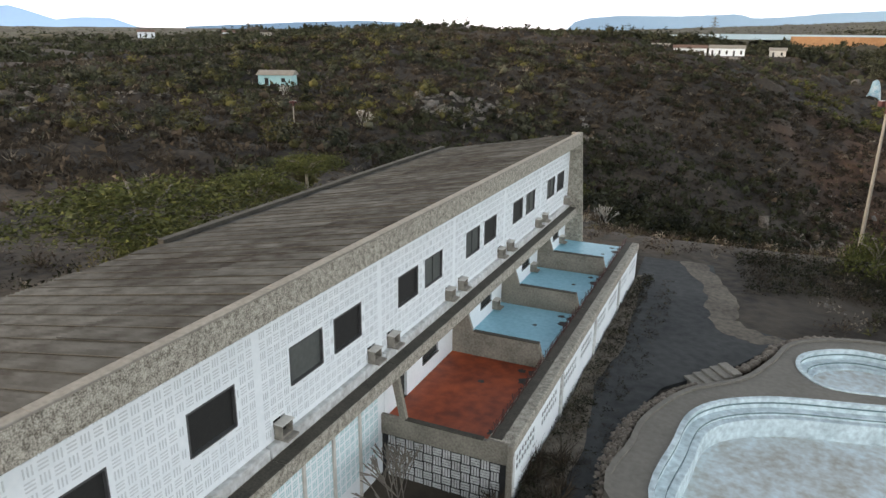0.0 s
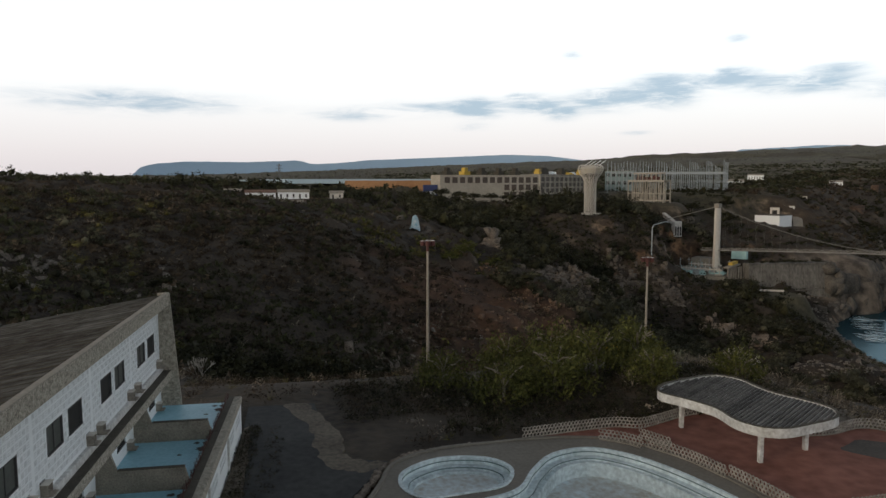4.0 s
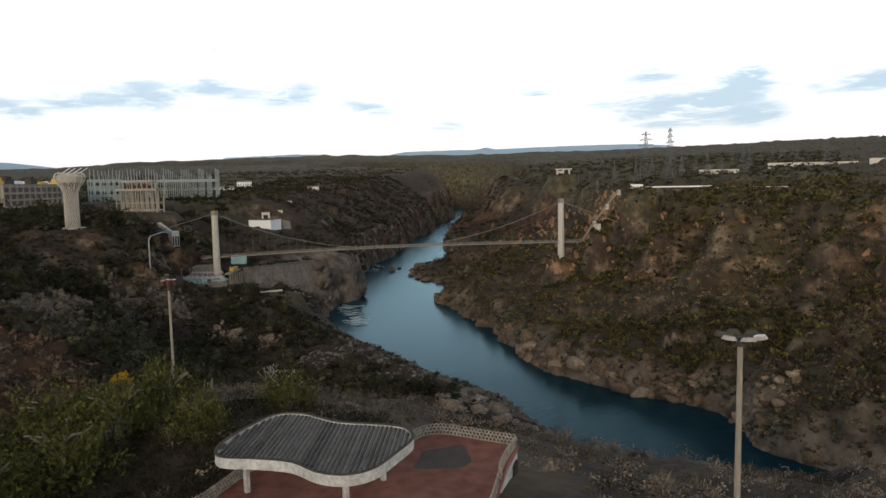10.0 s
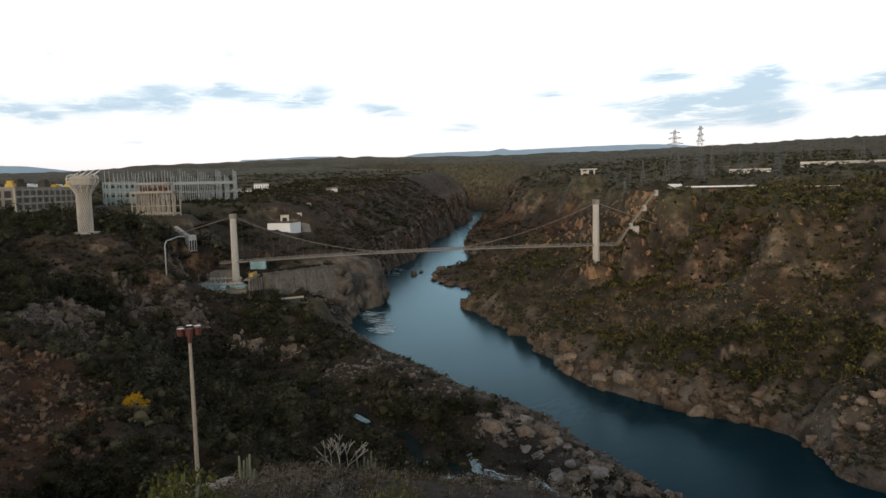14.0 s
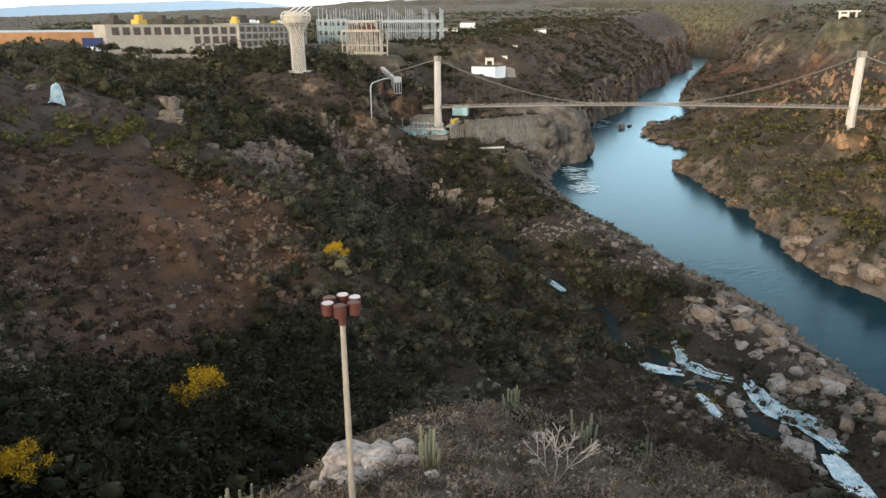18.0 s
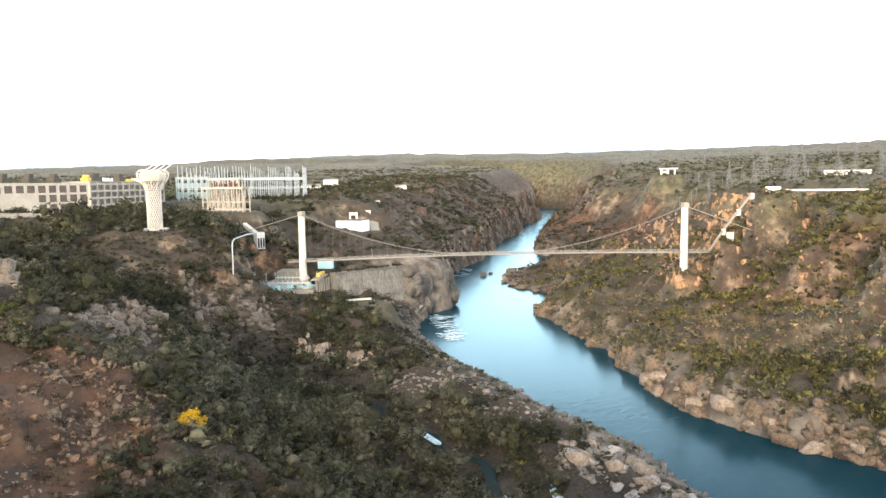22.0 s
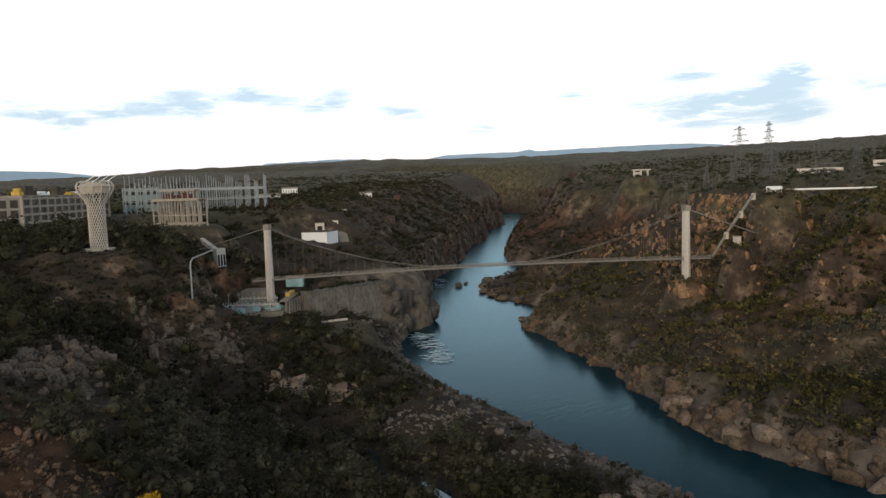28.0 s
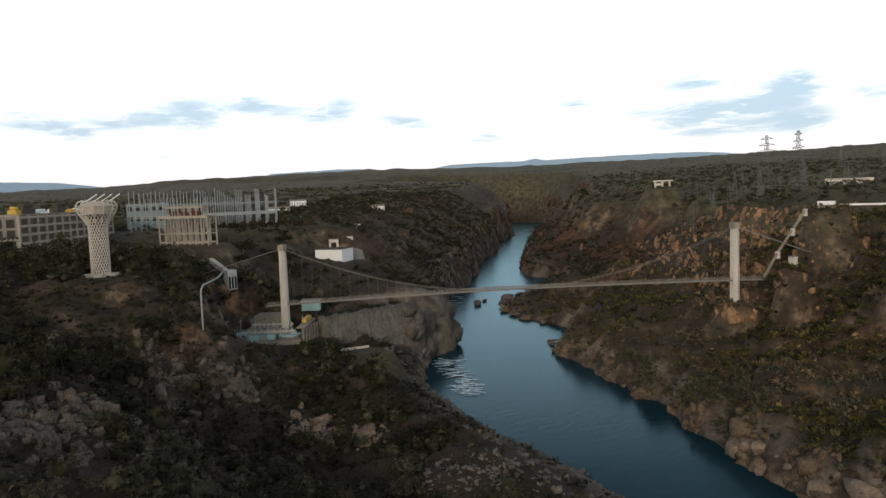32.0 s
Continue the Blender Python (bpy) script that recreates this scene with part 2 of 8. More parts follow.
M_YELLOW = surface("yellow_paint", (0.38, 0.25, 0.03), (0.62, 0.43, 0.06), 0.6, 0.6, 0.1)
# the warm light on the dam face is part of this orange base colour
M_ORANGE = surface("sunlight_tinted_dam_face", (0.26, 0.13, 0.06), (0.42, 0.24, 0.12), 0.05, 0.9, 0.1)
M_BLUESIGN = surface("dark_blue_sign", (0.02, 0.03, 0.10), (0.03, 0.045, 0.14), 1, 0.6, 0.0)
M_TILEROOF = surface("clay_roof", (0.10, 0.06, 0.045), (0.21, 0.135, 0.10), 0.6, 0.9, 0.2)
M_STONE = surface("dry_stone", (0.13, 0.11, 0.09), (0.34, 0.29, 0.235), 0.5, 0.9, 0.6, tint=0.3)
M_REDROCK = surface("rusty_rock", (0.045, 0.028, 0.019), (0.24, 0.155, 0.10), 0.2, 0.95, 0.8, contrast=0.2, fine=6)
M_ROCK = surface("canyon_rock", (0.035, 0.026, 0.018), (0.25, 0.18, 0.12), 0.16, 0.95, 0.8, contrast=0.2, fine=6)
M_CLIFF = surface("grey_cliff", (0.028, 0.025, 0.021), (0.16, 0.145, 0.125), 0.2, 0.95, 0.9, contrast=0.18, fine=6)
M_ROCKPALE = surface("pale_boulder", (0.06, 0.053, 0.046), (0.28, 0.25, 0.215), 0.35, 0.95, 0.7, contrast=0.2, fine=6)
M_WHITEWATER = surface("white_water", (0.22, 0.52, 0.64), (0.90, 0.95, 0.97), 0.5, 0.4, 0.5, contrast=0.13, fine=4)
M_LAKE = surface("distant_lake", (0.30, 0.42, 0.50), (0.36, 0.48, 0.56), 0.01, 0.3, 0.0)
# the blue of the hazy air is mixed into the hills' base colour
M_HILL = surface("haze_painted_hill", (0.27, 0.41, 0.58), (0.30, 0.44, 0.61), 0.004, 1.0, 0.0)
M_CONCFACE = surface("streaked_retaining_concrete", (0.05, 0.047, 0.042), (0.23, 0.22, 0.20), 0.1, 0.95, 0.3, contrast=0.22, fine=6, stretch=(1.0, 1.0, 0.5))
M_CREAM = surface("cream_plaster", (0.40, 0.37, 0.30), (0.60, 0.57, 0.48), 0.3, 0.85, 0.1)
M_PANES = surface("brown_window_panes", (0.020, 0.014, 0.010), (0.085, 0.060, 0.045), 0.15, 0.35, 0.0, contrast=0.16)
M_GREYTEAL = surface("grey_teal_cladding", (0.15, 0.21, 0.215), (0.24, 0.31, 0.315), 0.3, 0.8, 0.05)
M_BARK = surface("grey_bark", (0.10, 0.085, 0.07), (0.27, 0.24, 0.20), 1.5, 0.95, 0.5)
M_DEADWOOD = surface("bleached_deadwood", (0.25, 0.23, 0.20), (0.45, 0.43, 0.39), 1.5, 0.9, 0.3)
M_DRY = foliage("dry_scrub", (0.022, 0.0165, 0.011), (0.048, 0.037, 0.026), (0.095, 0.073, 0.05))
M_TWIG = foliage("bleached_twigs", (0.10, 0.082, 0.061), (0.19, 0.158, 0.12), (0.31, 0.265, 0.205))
M_ASH = foliage("ash_green_leaves", (0.026, 0.028, 0.018), (0.060, 0.060, 0.041), (0.105, 0.10, 0.065))
M_TAN = foliage("tan_scrub", (0.062, 0.048, 0.028), (0.125, 0.097, 0.056), (0.20, 0.145, 0.075))
M_PLANT = surface("aged_plant_concrete", (0.24, 0.22, 0.185), (0.42, 0.39, 0.33), 0.12, 0.9, 0.1, contrast=0.2)
M_OLIVE = foliage("olive_scrub", (0.034, 0.032, 0.013), (0.080, 0.074, 0.028), (0.13, 0.115, 0.036))
M_GRASS = foliage("dry_grass", (0.10, 0.075, 0.035), (0.17, 0.135, 0.065), (0.10, 0.11, 0.035))
M_GREEN = foliage("green_scrub", (0.009, 0.0105, 0.006), (0.022, 0.024, 0.013), (0.044, 0.043, 0.02))
M_LUSH = foliage("fresh_green_leaves", (0.031, 0.037, 0.012), (0.066, 0.073, 0.021), (0.108, 0.11, 0.029))
M_BLOOM = foliage("yellow_blossom", (0.42, 0.24, 0.01), (0.56, 0.36, 0.015), (0.30, 0.22, 0.03))
# leaf tones raised so that they carry the distance haze
M_FAR = foliage("far_woods", (0.020, 0.022, 0.013), (0.056, 0.055, 0.031), (0.046, 0.051, 0.024))
M_CACTUS = surface("cactus_skin", (0.10, 0.115, 0.07), (0.24, 0.25, 0.17), 1.5, 0.8, 0.3)
M_BOULDER = surface("bleached_boulder", (0.13, 0.11, 0.095), (0.50, 0.46, 0.42), 0.45, 0.95, 0.8, contrast=0.16, fine=5)
M_TANROCK = surface("tan_boulder", (0.08, 0.06, 0.045), (0.42, 0.33, 0.25), 0.4, 0.95, 0.8, contrast=0.18, fine=5)
M_CREEK = surface("creek_water", (0.006, 0.016, 0.018), (0.014, 0.030, 0.030), 0.3, 0.7, 0.1)
M_CREEK.node_tree.nodes["Principled BSDF"].inputs["Specular IOR Level"].default_value = 0.1
M_CRAG = surface("weathered_crag", (0.028, 0.024, 0.02), (0.21, 0.175, 0.14), 0.3, 0.95, 0.9, contrast=0.16, fine=6)
M_RIBS = surface("rust_tan_cliff", (0.054, 0.033, 0.020), (0.420, 0.258, 0.143), 0.09, 0.95, 0.8, contrast=0.17, fine=7)
M_UPPER = surface("dark_umber_cliff", (0.020, 0.014, 0.010), (0.12, 0.075, 0.05), 0.04, 0.95, 0.8, contrast=0.16, fine=8)

M_GROUND = surface("scrubland_soil", (0.010, 0.0078, 0.0055), (0.058, 0.044, 0.030), 0.05, 0.97, 0.6, contrast=0.12, fine=19)
gn, gl = M_GROUND.node_tree.nodes, M_GROUND.node_tree.links
g_bsdf = gn["Principled BSDF"]
g_soil = g_bsdf.inputs["Base Color"].links[0].from_socket
g_geo, g_sep = gn.new("ShaderNodeNewGeometry"), gn.new("ShaderNodeSeparateXYZ")
gl.new(g_geo.outputs["Normal"], g_sep.inputs[0])
g_n, g_o = gn.new("ShaderNodeTexNoise"), gn.new("ShaderNodeTexNoise")
g_n.inputs["Scale"].default_value, g_n.inputs["Detail"].default_value, g_n.inputs["Roughness"].default_value = 0.07, 9.0, 0.65
g_o.inputs["Scale"].default_value, g_o.inputs["Detail"].default_value = 0.022, 4.0
for n in (g_n, g_o):
    gl.new(g_geo.outputs["Position"], n.inputs["Vector"])
g_rock = gn.new("ShaderNodeValToRGB")
cr = g_rock.color_ramp
cr.elements[0].position, cr.elements[0].color = 0.34, (0.022, 0.017, 0.013, 1)
cr.elements[1].position, cr.elements[1].color = 0.68, (0.30, 0.23, 0.165, 1)
e = cr.elements.new(0.5)
e.color = (0.06, 0.046, 0.034, 1)
gl.new(g_n.outputs["Fac"], g_rock.inputs[0])
g_rust, g_cut = gn.new("ShaderNodeMixRGB"), gn.new("ShaderNodeMapRange")
g_rust.blend_type = "MULTIPLY"
g_rust.inputs[2].default_value = (0.95, 0.72, 0.52, 1)
g_cut.inputs[1].default_value, g_cut.inputs[2].default_value = 0.50, 0.62
gl.new(g_o.outputs["Fac"], g_cut.inputs[0])
gl.new(g_cut.outputs[0], g_rust.inputs[0])
gl.new(g_rock.outputs[0], g_rust.inputs[1])
g_steep, g_sum, g_mix = gn.new("ShaderNodeMapRange"), gn.new("ShaderNodeMath"), gn.new("ShaderNodeMixRGB")
g_sum.operation = "MULTIPLY_ADD"
g_sum.inputs[1].default_value = 0.55
gl.new(g_n.outputs["Fac"], g_sum.inputs[0])
gl.new(g_sep.outputs[2], g_sum.inputs[2])
g_steep.inputs[1].default_value, g_steep.inputs[2].default_value = 1.13, 0.93
gl.new(g_sum.outputs[0], g_steep.inputs[0])
gl.new(g_steep.outputs[0], g_mix.inputs[0])
gl.new(g_soil, g_mix.inputs[1])
gl.new(g_rust.outputs[0], g_mix.inputs[2])
# bare red rock and sandy dirt where the land has them
g_last = g_mix.outputs[0]
for att_name, da, li in (("rust", (0.030, 0.017, 0.011, 1), (0.14, 0.068, 0.034, 1)), ("dirt", (0.018, 0.014, 0.010, 1), (0.13, 0.105, 0.075, 1)), ("stony", (0.035, 0.029, 0.023, 1), (0.21, 0.175, 0.14, 1)), ("grassy", (0.034, 0.032, 0.017, 1), (0.115, 0.105, 0.06, 1))):
    g_att, g_tone, g_m = gn.new("ShaderNodeAttribute"), gn.new("ShaderNodeMixRGB"), gn.new("ShaderNodeMixRGB")
    g_att.attribute_name = att_name
    g_tone.inputs[1].default_value, g_tone.inputs[2].default_value = da, li
    g_c = gn.new("ShaderNodeMapRange")
    g_c.inputs[1].default_value, g_c.inputs[2].default_value = 0.36, 0.64
    gl.new(g_n.outputs["Fac"], g_c.inputs[0])
    gl.new(g_c.outputs[0], g_tone.inputs[0])
    gl.new(g_att.outputs["Fac"], g_m.inputs[0])
    gl.new(g_last, g_m.inputs[1])
    gl.new(g_tone.outputs[0], g_m.inputs[2])
    g_last = g_m.outputs[0]
gl.new(g_last, g_bsdf.inputs["Base Color"])

M_WATER = surface("river_water", (0.004, 0.026, 0.038), (0.008, 0.040, 0.056), 0.02, 0.6, 0.0)
rn, rl = M_WATER.node_tree.nodes, M_WATER.node_tree.links
r_geo, r_map, r_n, r_b = rn.new("ShaderNodeNewGeometry"), rn.new("ShaderNodeMapping"), rn.new("ShaderNodeTexNoise"), rn.new("ShaderNodeBump")
r_map.inputs["Rotation"].default_value = (0, 0, radians(40))
r_map.inputs["Scale"].default_value = (0.10, 0.32, 0.2)
rl.new(r_geo.outputs["Position"], r_map.inputs[0])
rl.new(r_map.outputs[0], r_n.inputs["Vector"])
r_n.inputs["Scale"].default_value, r_n.inputs["Detail"].default_value = 1.0, 6.0
r_b.inputs["Strength"].default_value, r_b.inputs["Distance"].default_value = 0.10, 1.0
rl.new(r_n.outputs["Fac"], r_b.inputs["Height"])
r_gloss, r_fres, r_mix = rn.new("ShaderNodeBsdfGlossy"), rn.new("ShaderNodeFresnel"), rn.new("ShaderNodeMixShader")
r_gloss.inputs["Color"].default_value, r_gloss.inputs["Roughness"].default_value = (0.50, 0.74, 0.86, 1), 0.2
r_fres.inputs["IOR"].default_value = 1.2
rn["Principled BSDF"].inputs["Specular IOR Level"].default_value = 0.0
for node in (r_gloss, r_fres, rn["Principled BSDF"]):
    rl.new(r_b.outputs[0], node.inputs["Normal"])
rl.new(r_fres.outputs[0], r_mix.inputs[0])
rl.new(rn["Principled BSDF"].outputs[0], r_mix.inputs[1])
rl.new(r_gloss.outputs[0], r_mix.inputs[2])
rl.new(r_mix.outputs[0], rn["Material Output"].inputs["Surface"])

# ---- building helpers ----


def chain(ob):
    m = ob.matrix_basis.copy()
    while ob.parent:
        ob = ob.parent
        m = ob.matrix_basis @ m
    return m


def thing(name, at, label, category, group="", turn=0.0, kind=""):
    ob = new(name)
    ob.empty_display_size = 0.2
    ob.matrix_basis = pose(*at, 0, 0, turn)
    return tagged(ob, label, category, group, kind)


def as_mesh(bm, name, material, smooth=False):
    me = bpy.data.meshes.new(name)
    bm.to_mesh(me)
    bm.free()
    me.materials.append(material)
    if smooth:
        me.polygons.foreach_set("use_smooth", [True] * len(me.polygons))
    return me


def part(name, bm, material, parent, label="", smooth=False, local=False):
    """One mesh under a thing or part; bm is in the world's metres unless local."""
    me = as_mesh(bm, name, material, smooth)
    if not local:
        me.transform(chain(parent).inverted())
    ob = new(name, me)
    ob.parent = parent
    return tagged(ob, label)


def piece(name, me, parent, m):
    """A piece that shares its mesh with its like; m is a pose in the parent's own axes."""
    ob = new(name, me)
    ob.parent = parent
    ob.matrix_basis = m
    return ob


def box(x0, x1, y0, y1, z0, z1, bm=None, bevel=0.0):
    mine = bmesh.new()
    bmesh.ops.create_cube(mine, size=1)
    mine.transform(Matrix.Translation(((x0 + x1) / 2, (y0 + y1) / 2, (z0 + z1) / 2)) @ Matrix.Diagonal((x1 - x0, y1 - y0, z1 - z0, 1)))
    if bevel:
        bmesh.ops.bevel(mine, geom=mine.edges, offset=bevel, segments=1, affect="EDGES")
    return join(bm, mine)


def join(bm, mine):
    if bm is None:
        return mine
    me = bpy.data.meshes.new("tmp")
    mine.to_mesh(me)
    mine.free()
    bm.from_mesh(me)
    bpy.data.meshes.remove(me)
    return bm


def beam(a, b, w, h=None, bm=None, sides=4):
    """A straight bar from a to b."""
    a, b = Vector(a), Vector(b)
    mine = bmesh.new()
    bmesh.ops.create_cone(mine, cap_ends=True, segments=sides, radius1=w * (0.7071 if sides == 4 else 0.5), radius2=(h or w) * (0.7071 if sides == 4 else 0.5), depth=(b - a).length)
    q = (b - a).to_track_quat("Z", "Y").to_matrix().to_4x4()
    mine.transform(Matrix.Translation((a + b) / 2) @ q @ Matrix.Rotation(radians(45) if sides == 4 else 0, 4, "Z"))
    return join(bm, mine)


def bars(rods, w, sides=3):
    """Many thin bars in one bmesh, made from plain vertex lists. rods: pairs of ends."""
    co, fa = [], []
    for a, b in rods:
        a, b = Vector(a), Vector(b)
        d = (b - a).normalized()
        u = d.orthogonal().normalized()
        v = d.cross(u)
        n = len(co)
        for end in (a, b):
            for k in range(sides):
                an = 2 * math.pi * k / sides
                co.append(end + (u * math.cos(an) + v * math.sin(an)) * w / 2)
        for k in range(sides):
            fa.append((n + k, n + (k + 1) % sides, n + sides + (k + 1) % sides, n + sides + k))
    me = bpy.data.meshes.new("tmp")
    me.from_pydata(co, [], fa)
    bm = bmesh.new()
    bm.from_mesh(me)
    bpy.data.meshes.remove(me)
    return bm


def tube(pts, w, sides=5):
    """One bent bar along a line of points."""
    p = [Vector(q) for q in pts]
    bm = bmesh.new()
    rows = []
    for i, q in enumerate(p):
        d = (p[min(i + 1, len(p) - 1)] - p[max(i - 1, 0)]).normalized()
        u = d.cross(Vector((0.13, 0.21, 0.97))).normalized()
        v = d.cross(u)
        rows.append([bm.verts.new(q + (u * math.cos(2 * math.pi * k / sides) + v * math.sin(2 * math.pi * k / sides)) * w / 2) for k in range(sides)])
    for a, b in zip(rows, rows[1:]):
        for k in range(sides):
            bm.faces.new((a[k], a[(k + 1) % sides], b[(k + 1) % sides], b[k]))
    return bm


def prism(outline, z0, z1, bm=None):
    """A plate from a closed outline of (x, y)."""
    mine = bmesh.new()
    low = [mine.verts.new((x, y, z0)) for x, y in outline]
    top = [mine.verts.new((x, y, z1)) for x, y in outline]
    n = len(outline)
    for i in range(n):
        mine.faces.new((low[i], low[(i + 1) % n], top[(i + 1) % n], top[i]))
    mine.faces.new(top)
    mine.faces.new(low[::-1])
    bmesh.ops.recalc_face_normals(mine, faces=mine.faces)
    bmesh.ops.triangulate(mine, faces=[f for f in mine.faces if len(f.verts) > 4])
    return join(bm, mine)


def smooth_loop(pts, per=6, closed=True):
    """A Catmull-Rom curve through pts."""
    p = [Vector(q) for q in pts]
    n = len(p)
    out = []
    for i in range(n if closed else n - 1):
        a, b, c, d = (p[(i + k) % n] if closed else p[min(max(i + k, 0), n - 1)] for k in (-1, 0, 1, 2))
        for k in range(per):
            t = k / per
            out.append(0.5 * ((2 * b) + (c - a) * t + (2 * a - 5 * b + 4 * c - d) * t * t + (3 * b - a - 3 * c + d) * t**3))
    if not closed:
        out.append(p[-1])
    return out


def ring_wall(inner, outer, z0, z1):
    """A band between two closed outlines of the same count."""
    bm = bmesh.new()
    n = len(inner)
    rows = [[bm.verts.new((q[0], q[1], z)) for q in line] for line, z in ((inner, z0), (inner, z1), (outer, z1), (outer, z0))]
    for r in range(4):
        for i in range(n):
            bm.faces.new((rows[r][i], rows[r][(i + 1) % n], rows[(r + 1) % 4][(i + 1) % n], rows[(r + 1) % 4][i]))
    bmesh.ops.recalc_face_normals(bm, faces=bm.faces)
    return bm


def offset_loop(loop, d):
    """A closed outline pushed outwards (d > 0, counter-clockwise loops) or inwards."""
    n = len(loop)
    area = sum(loop[i][0] * loop[(i + 1) % n][1] - loop[(i + 1) % n][0] * loop[i][1] for i in range(n))
    s = 1 if area > 0 else -1
    out = []
    for i in range(n):
        a, b = Vector(loop[i - 1][:2]), Vector(loop[(i + 1) % n][:2])
        t = (b - a).normalized()
        out.append(Vector((loop[i][0] + s * d * t.y, loop[i][1] - s * d * t.x)))
    return out


def box_between(x0, y0, x1, y1, z0, z1, thick=1.6):
    """A level wall from one point to another."""
    run = Vector((x1 - x0, y1 - y0, 0))
    bm = box(0, run.length, -thick / 2, thick / 2, z0, z1)
    bm.transform(Matrix.Translation((x0, y0, 0)) @ Matrix.Rotation(math.atan2(run.y, run.x), 4, "Z"))
    return bm


# ---- the land ----
WATER = -90.5
BANK_NEAR = [(90, -340), (150, -60), (185, 20), (215, 80), (236, 112), (248, 136), (260, 160), (272, 182), (284, 201), (293, 222), (298, 243), (303, 270), (315, 296), (324, 322), (330, 354), (341, 380), (351, 402), (361, 421),
             (373, 444), (392, 467), (432, 496), (462, 501), (493, 524), (552, 582), (622, 656), (688, 702), (784, 751), (836, 796), (891, 818), (934, 863), (1088, 972), (1134, 990), (1267, 1069), (1362, 1152), (1470, 1226), (1718, 1352), (1872, 1496), (2060, 1638), (2150, 1740), (2140, 1880), (2060, 2300)]
BANK_FAR = [(210, -370), (250, -90), (272, -30), (284, 40), (292, 82), (305, 94), (319, 102), (330, 115), (335, 132), (333, 151), (336, 177), (343, 210), (353, 233), (366, 250), (384, 268), (391, 284), (407, 297), (421, 308), (428, 317), (424, 328), (444, 344), (447, 359), (467, 381), (484, 409),
            (488, 425), (511, 438), (524, 435), (546, 449), (584, 478), (587, 500), (595, 526), (611, 561), (642, 594), (672, 612), (700, 604), (730, 580), (764, 586), (806, 604), (838, 628), (868, 694), (874, 738), (957, 811), (1127, 930), (1241, 1003), (1352, 1061), (1554, 1181), (1655, 1258), (1999, 1454), (2230, 1610), (2370, 1780), (2380, 1900), (2290, 2330)]
RIVER = BANK_NEAR + BANK_FAR[::-1]
# spot heights of the near side: hotel hill, ravine, outcrops, creek valley, power plant terraces, plain
SPOTS = [(43, 86, -3.5), (57, 110, -15), (62, 160, -58), (26, 172, -47), (59, 201, -61), (120, 225, -76), (95, 150, -48), (42, 240, -47), (160, 262, -78), (212, 640, 2), (320, 770, 3), (205, 172, -84), (104, 292, -44), (66, 333, -26),
         (124, 268, -58), (200, 427, -67), (153, 387, -38), (234, 470, -34), (255, 526, -9), (205, 512, -5), (223, 350, -81), (256, 320, -76),
         (296, 478, -58), (306, 512, -56), (200, 580, 0), (265, 600, -2), (150, 560, 0), (340, 420, -72), (401, 524, -49), (448, 628, -26), (558, 723, -6), (800, 900, 12), (-40, 120, -6), (-120, 200, 4),
         (0, 300, -6), (0, 480, 3), (-400, 300, 5), (-300, -100, 0), (130, 60, -40), (190, 130, -78), (100, -100, -30), (28, 110, -22), (18, 128, -44), (-2, 122, -24), (40, 150, -56), (0, 150, -44), (-60, 60, -2), (-40, 90, -4), (-80, 115, -3), (-100, 60, 0), (-32, 62, -2), (-150, 0, 0), (-70, 150, -8), (-90, 222, 4), (-40, 30, -1.5), (-60, 0, -1), (-45, 120, -12),
         (82, 92, -22), (100, 88, -35), (120, 97, -50), (140, 105, -64), (75, 125, -28), (110, 125, -48), (165, 120, -76)]

# level plots: x, y, radius, height
PADS = [(207, 518, 17, -5.5), (222, 662, 24, 1.5), (261, 708, 26, 1.5), (300, 754, 24, 1.5), (170, 636, 22, 1.5), (125, 628, 20, 1.5), (317, 634, 24, 1), (457, 641, 29, -26), (549, 730, 20, -7),
        (306, 517, 26, -57), (509, 268, 6, -19.5), (585, 268, 12, 13.8), (612, 200, 20, 12.5), (405, 765, 75, 9), (320, 500, 14, -58), (512, 303, 9, -44.5), (1003, 580, 20, 32.5), (343, 467, 14, -65), (-138, 180, 11, 4), (284, 484, 14, -59)]
CREEK = [(218, 84), (208, 100), (194, 122), (206, 140), (201, 156), (210, 172), (202, 188), (212, 204), (206, 216), (222, 238), (217, 254), (227, 274), (220, 296), (232, 316), (228, 345)]
YARD = [(-3.2, 26), (-3.6, 32), (-3.1, 35.2), (-1.4, 38.8), (1.4, 41.6), (3.0, 45), (4.4, 48.6), (8, 50.8), (13, 51.4), (18, 51.6), (23, 50.2), (26.4, 46), (28.2, 40), (28.9, 34), (28.6, 27), (21, 20.5), (8, 19.5)]
# houses of the town: x, y, floor height, width, depth, wall height, turn, white or pale
TOWN = [(-217, 490, 14.4, 8, 8, 8.5, 22, 1), (-176, 490, 10.2, 36, 8, 3.5, 18, 0), (-137, 490, 9.2, 6, 6, 5, 15, 1), (-313, 490, 12.8, 16, 9, 5.5, 30, 1), (-285, 490, 14.5, 20, 9, 4.5, 30, 1), (-262, 500, 13.8, 12, 8, 4, 28, 0), (-425, 490, 15, 10, 8, 4.5, 38, 1),
        (-46, 505, 8.6, 21, 9, 4.6, 6, 1), (-23, 507, 8.8, 22, 9, 4.6, 4, 1), (-26, 468, 2.6, 22, 7, 4.5, 5, 1), (-66, 512, 9.2, 12, 8, 5, 8, 0), (8, 520, 8.4, 10, 8, 4, -2, 0), (-342, 470, 13.5, 12, 8, 4, 32, 1), (-380, 480, 14, 12, 8, 4, 34, 0), (-500, 470, 14, 14, 9, 5, 45, 1)]
_rng = np.random.default_rng(7)
_table = _rng.random((256, 256))


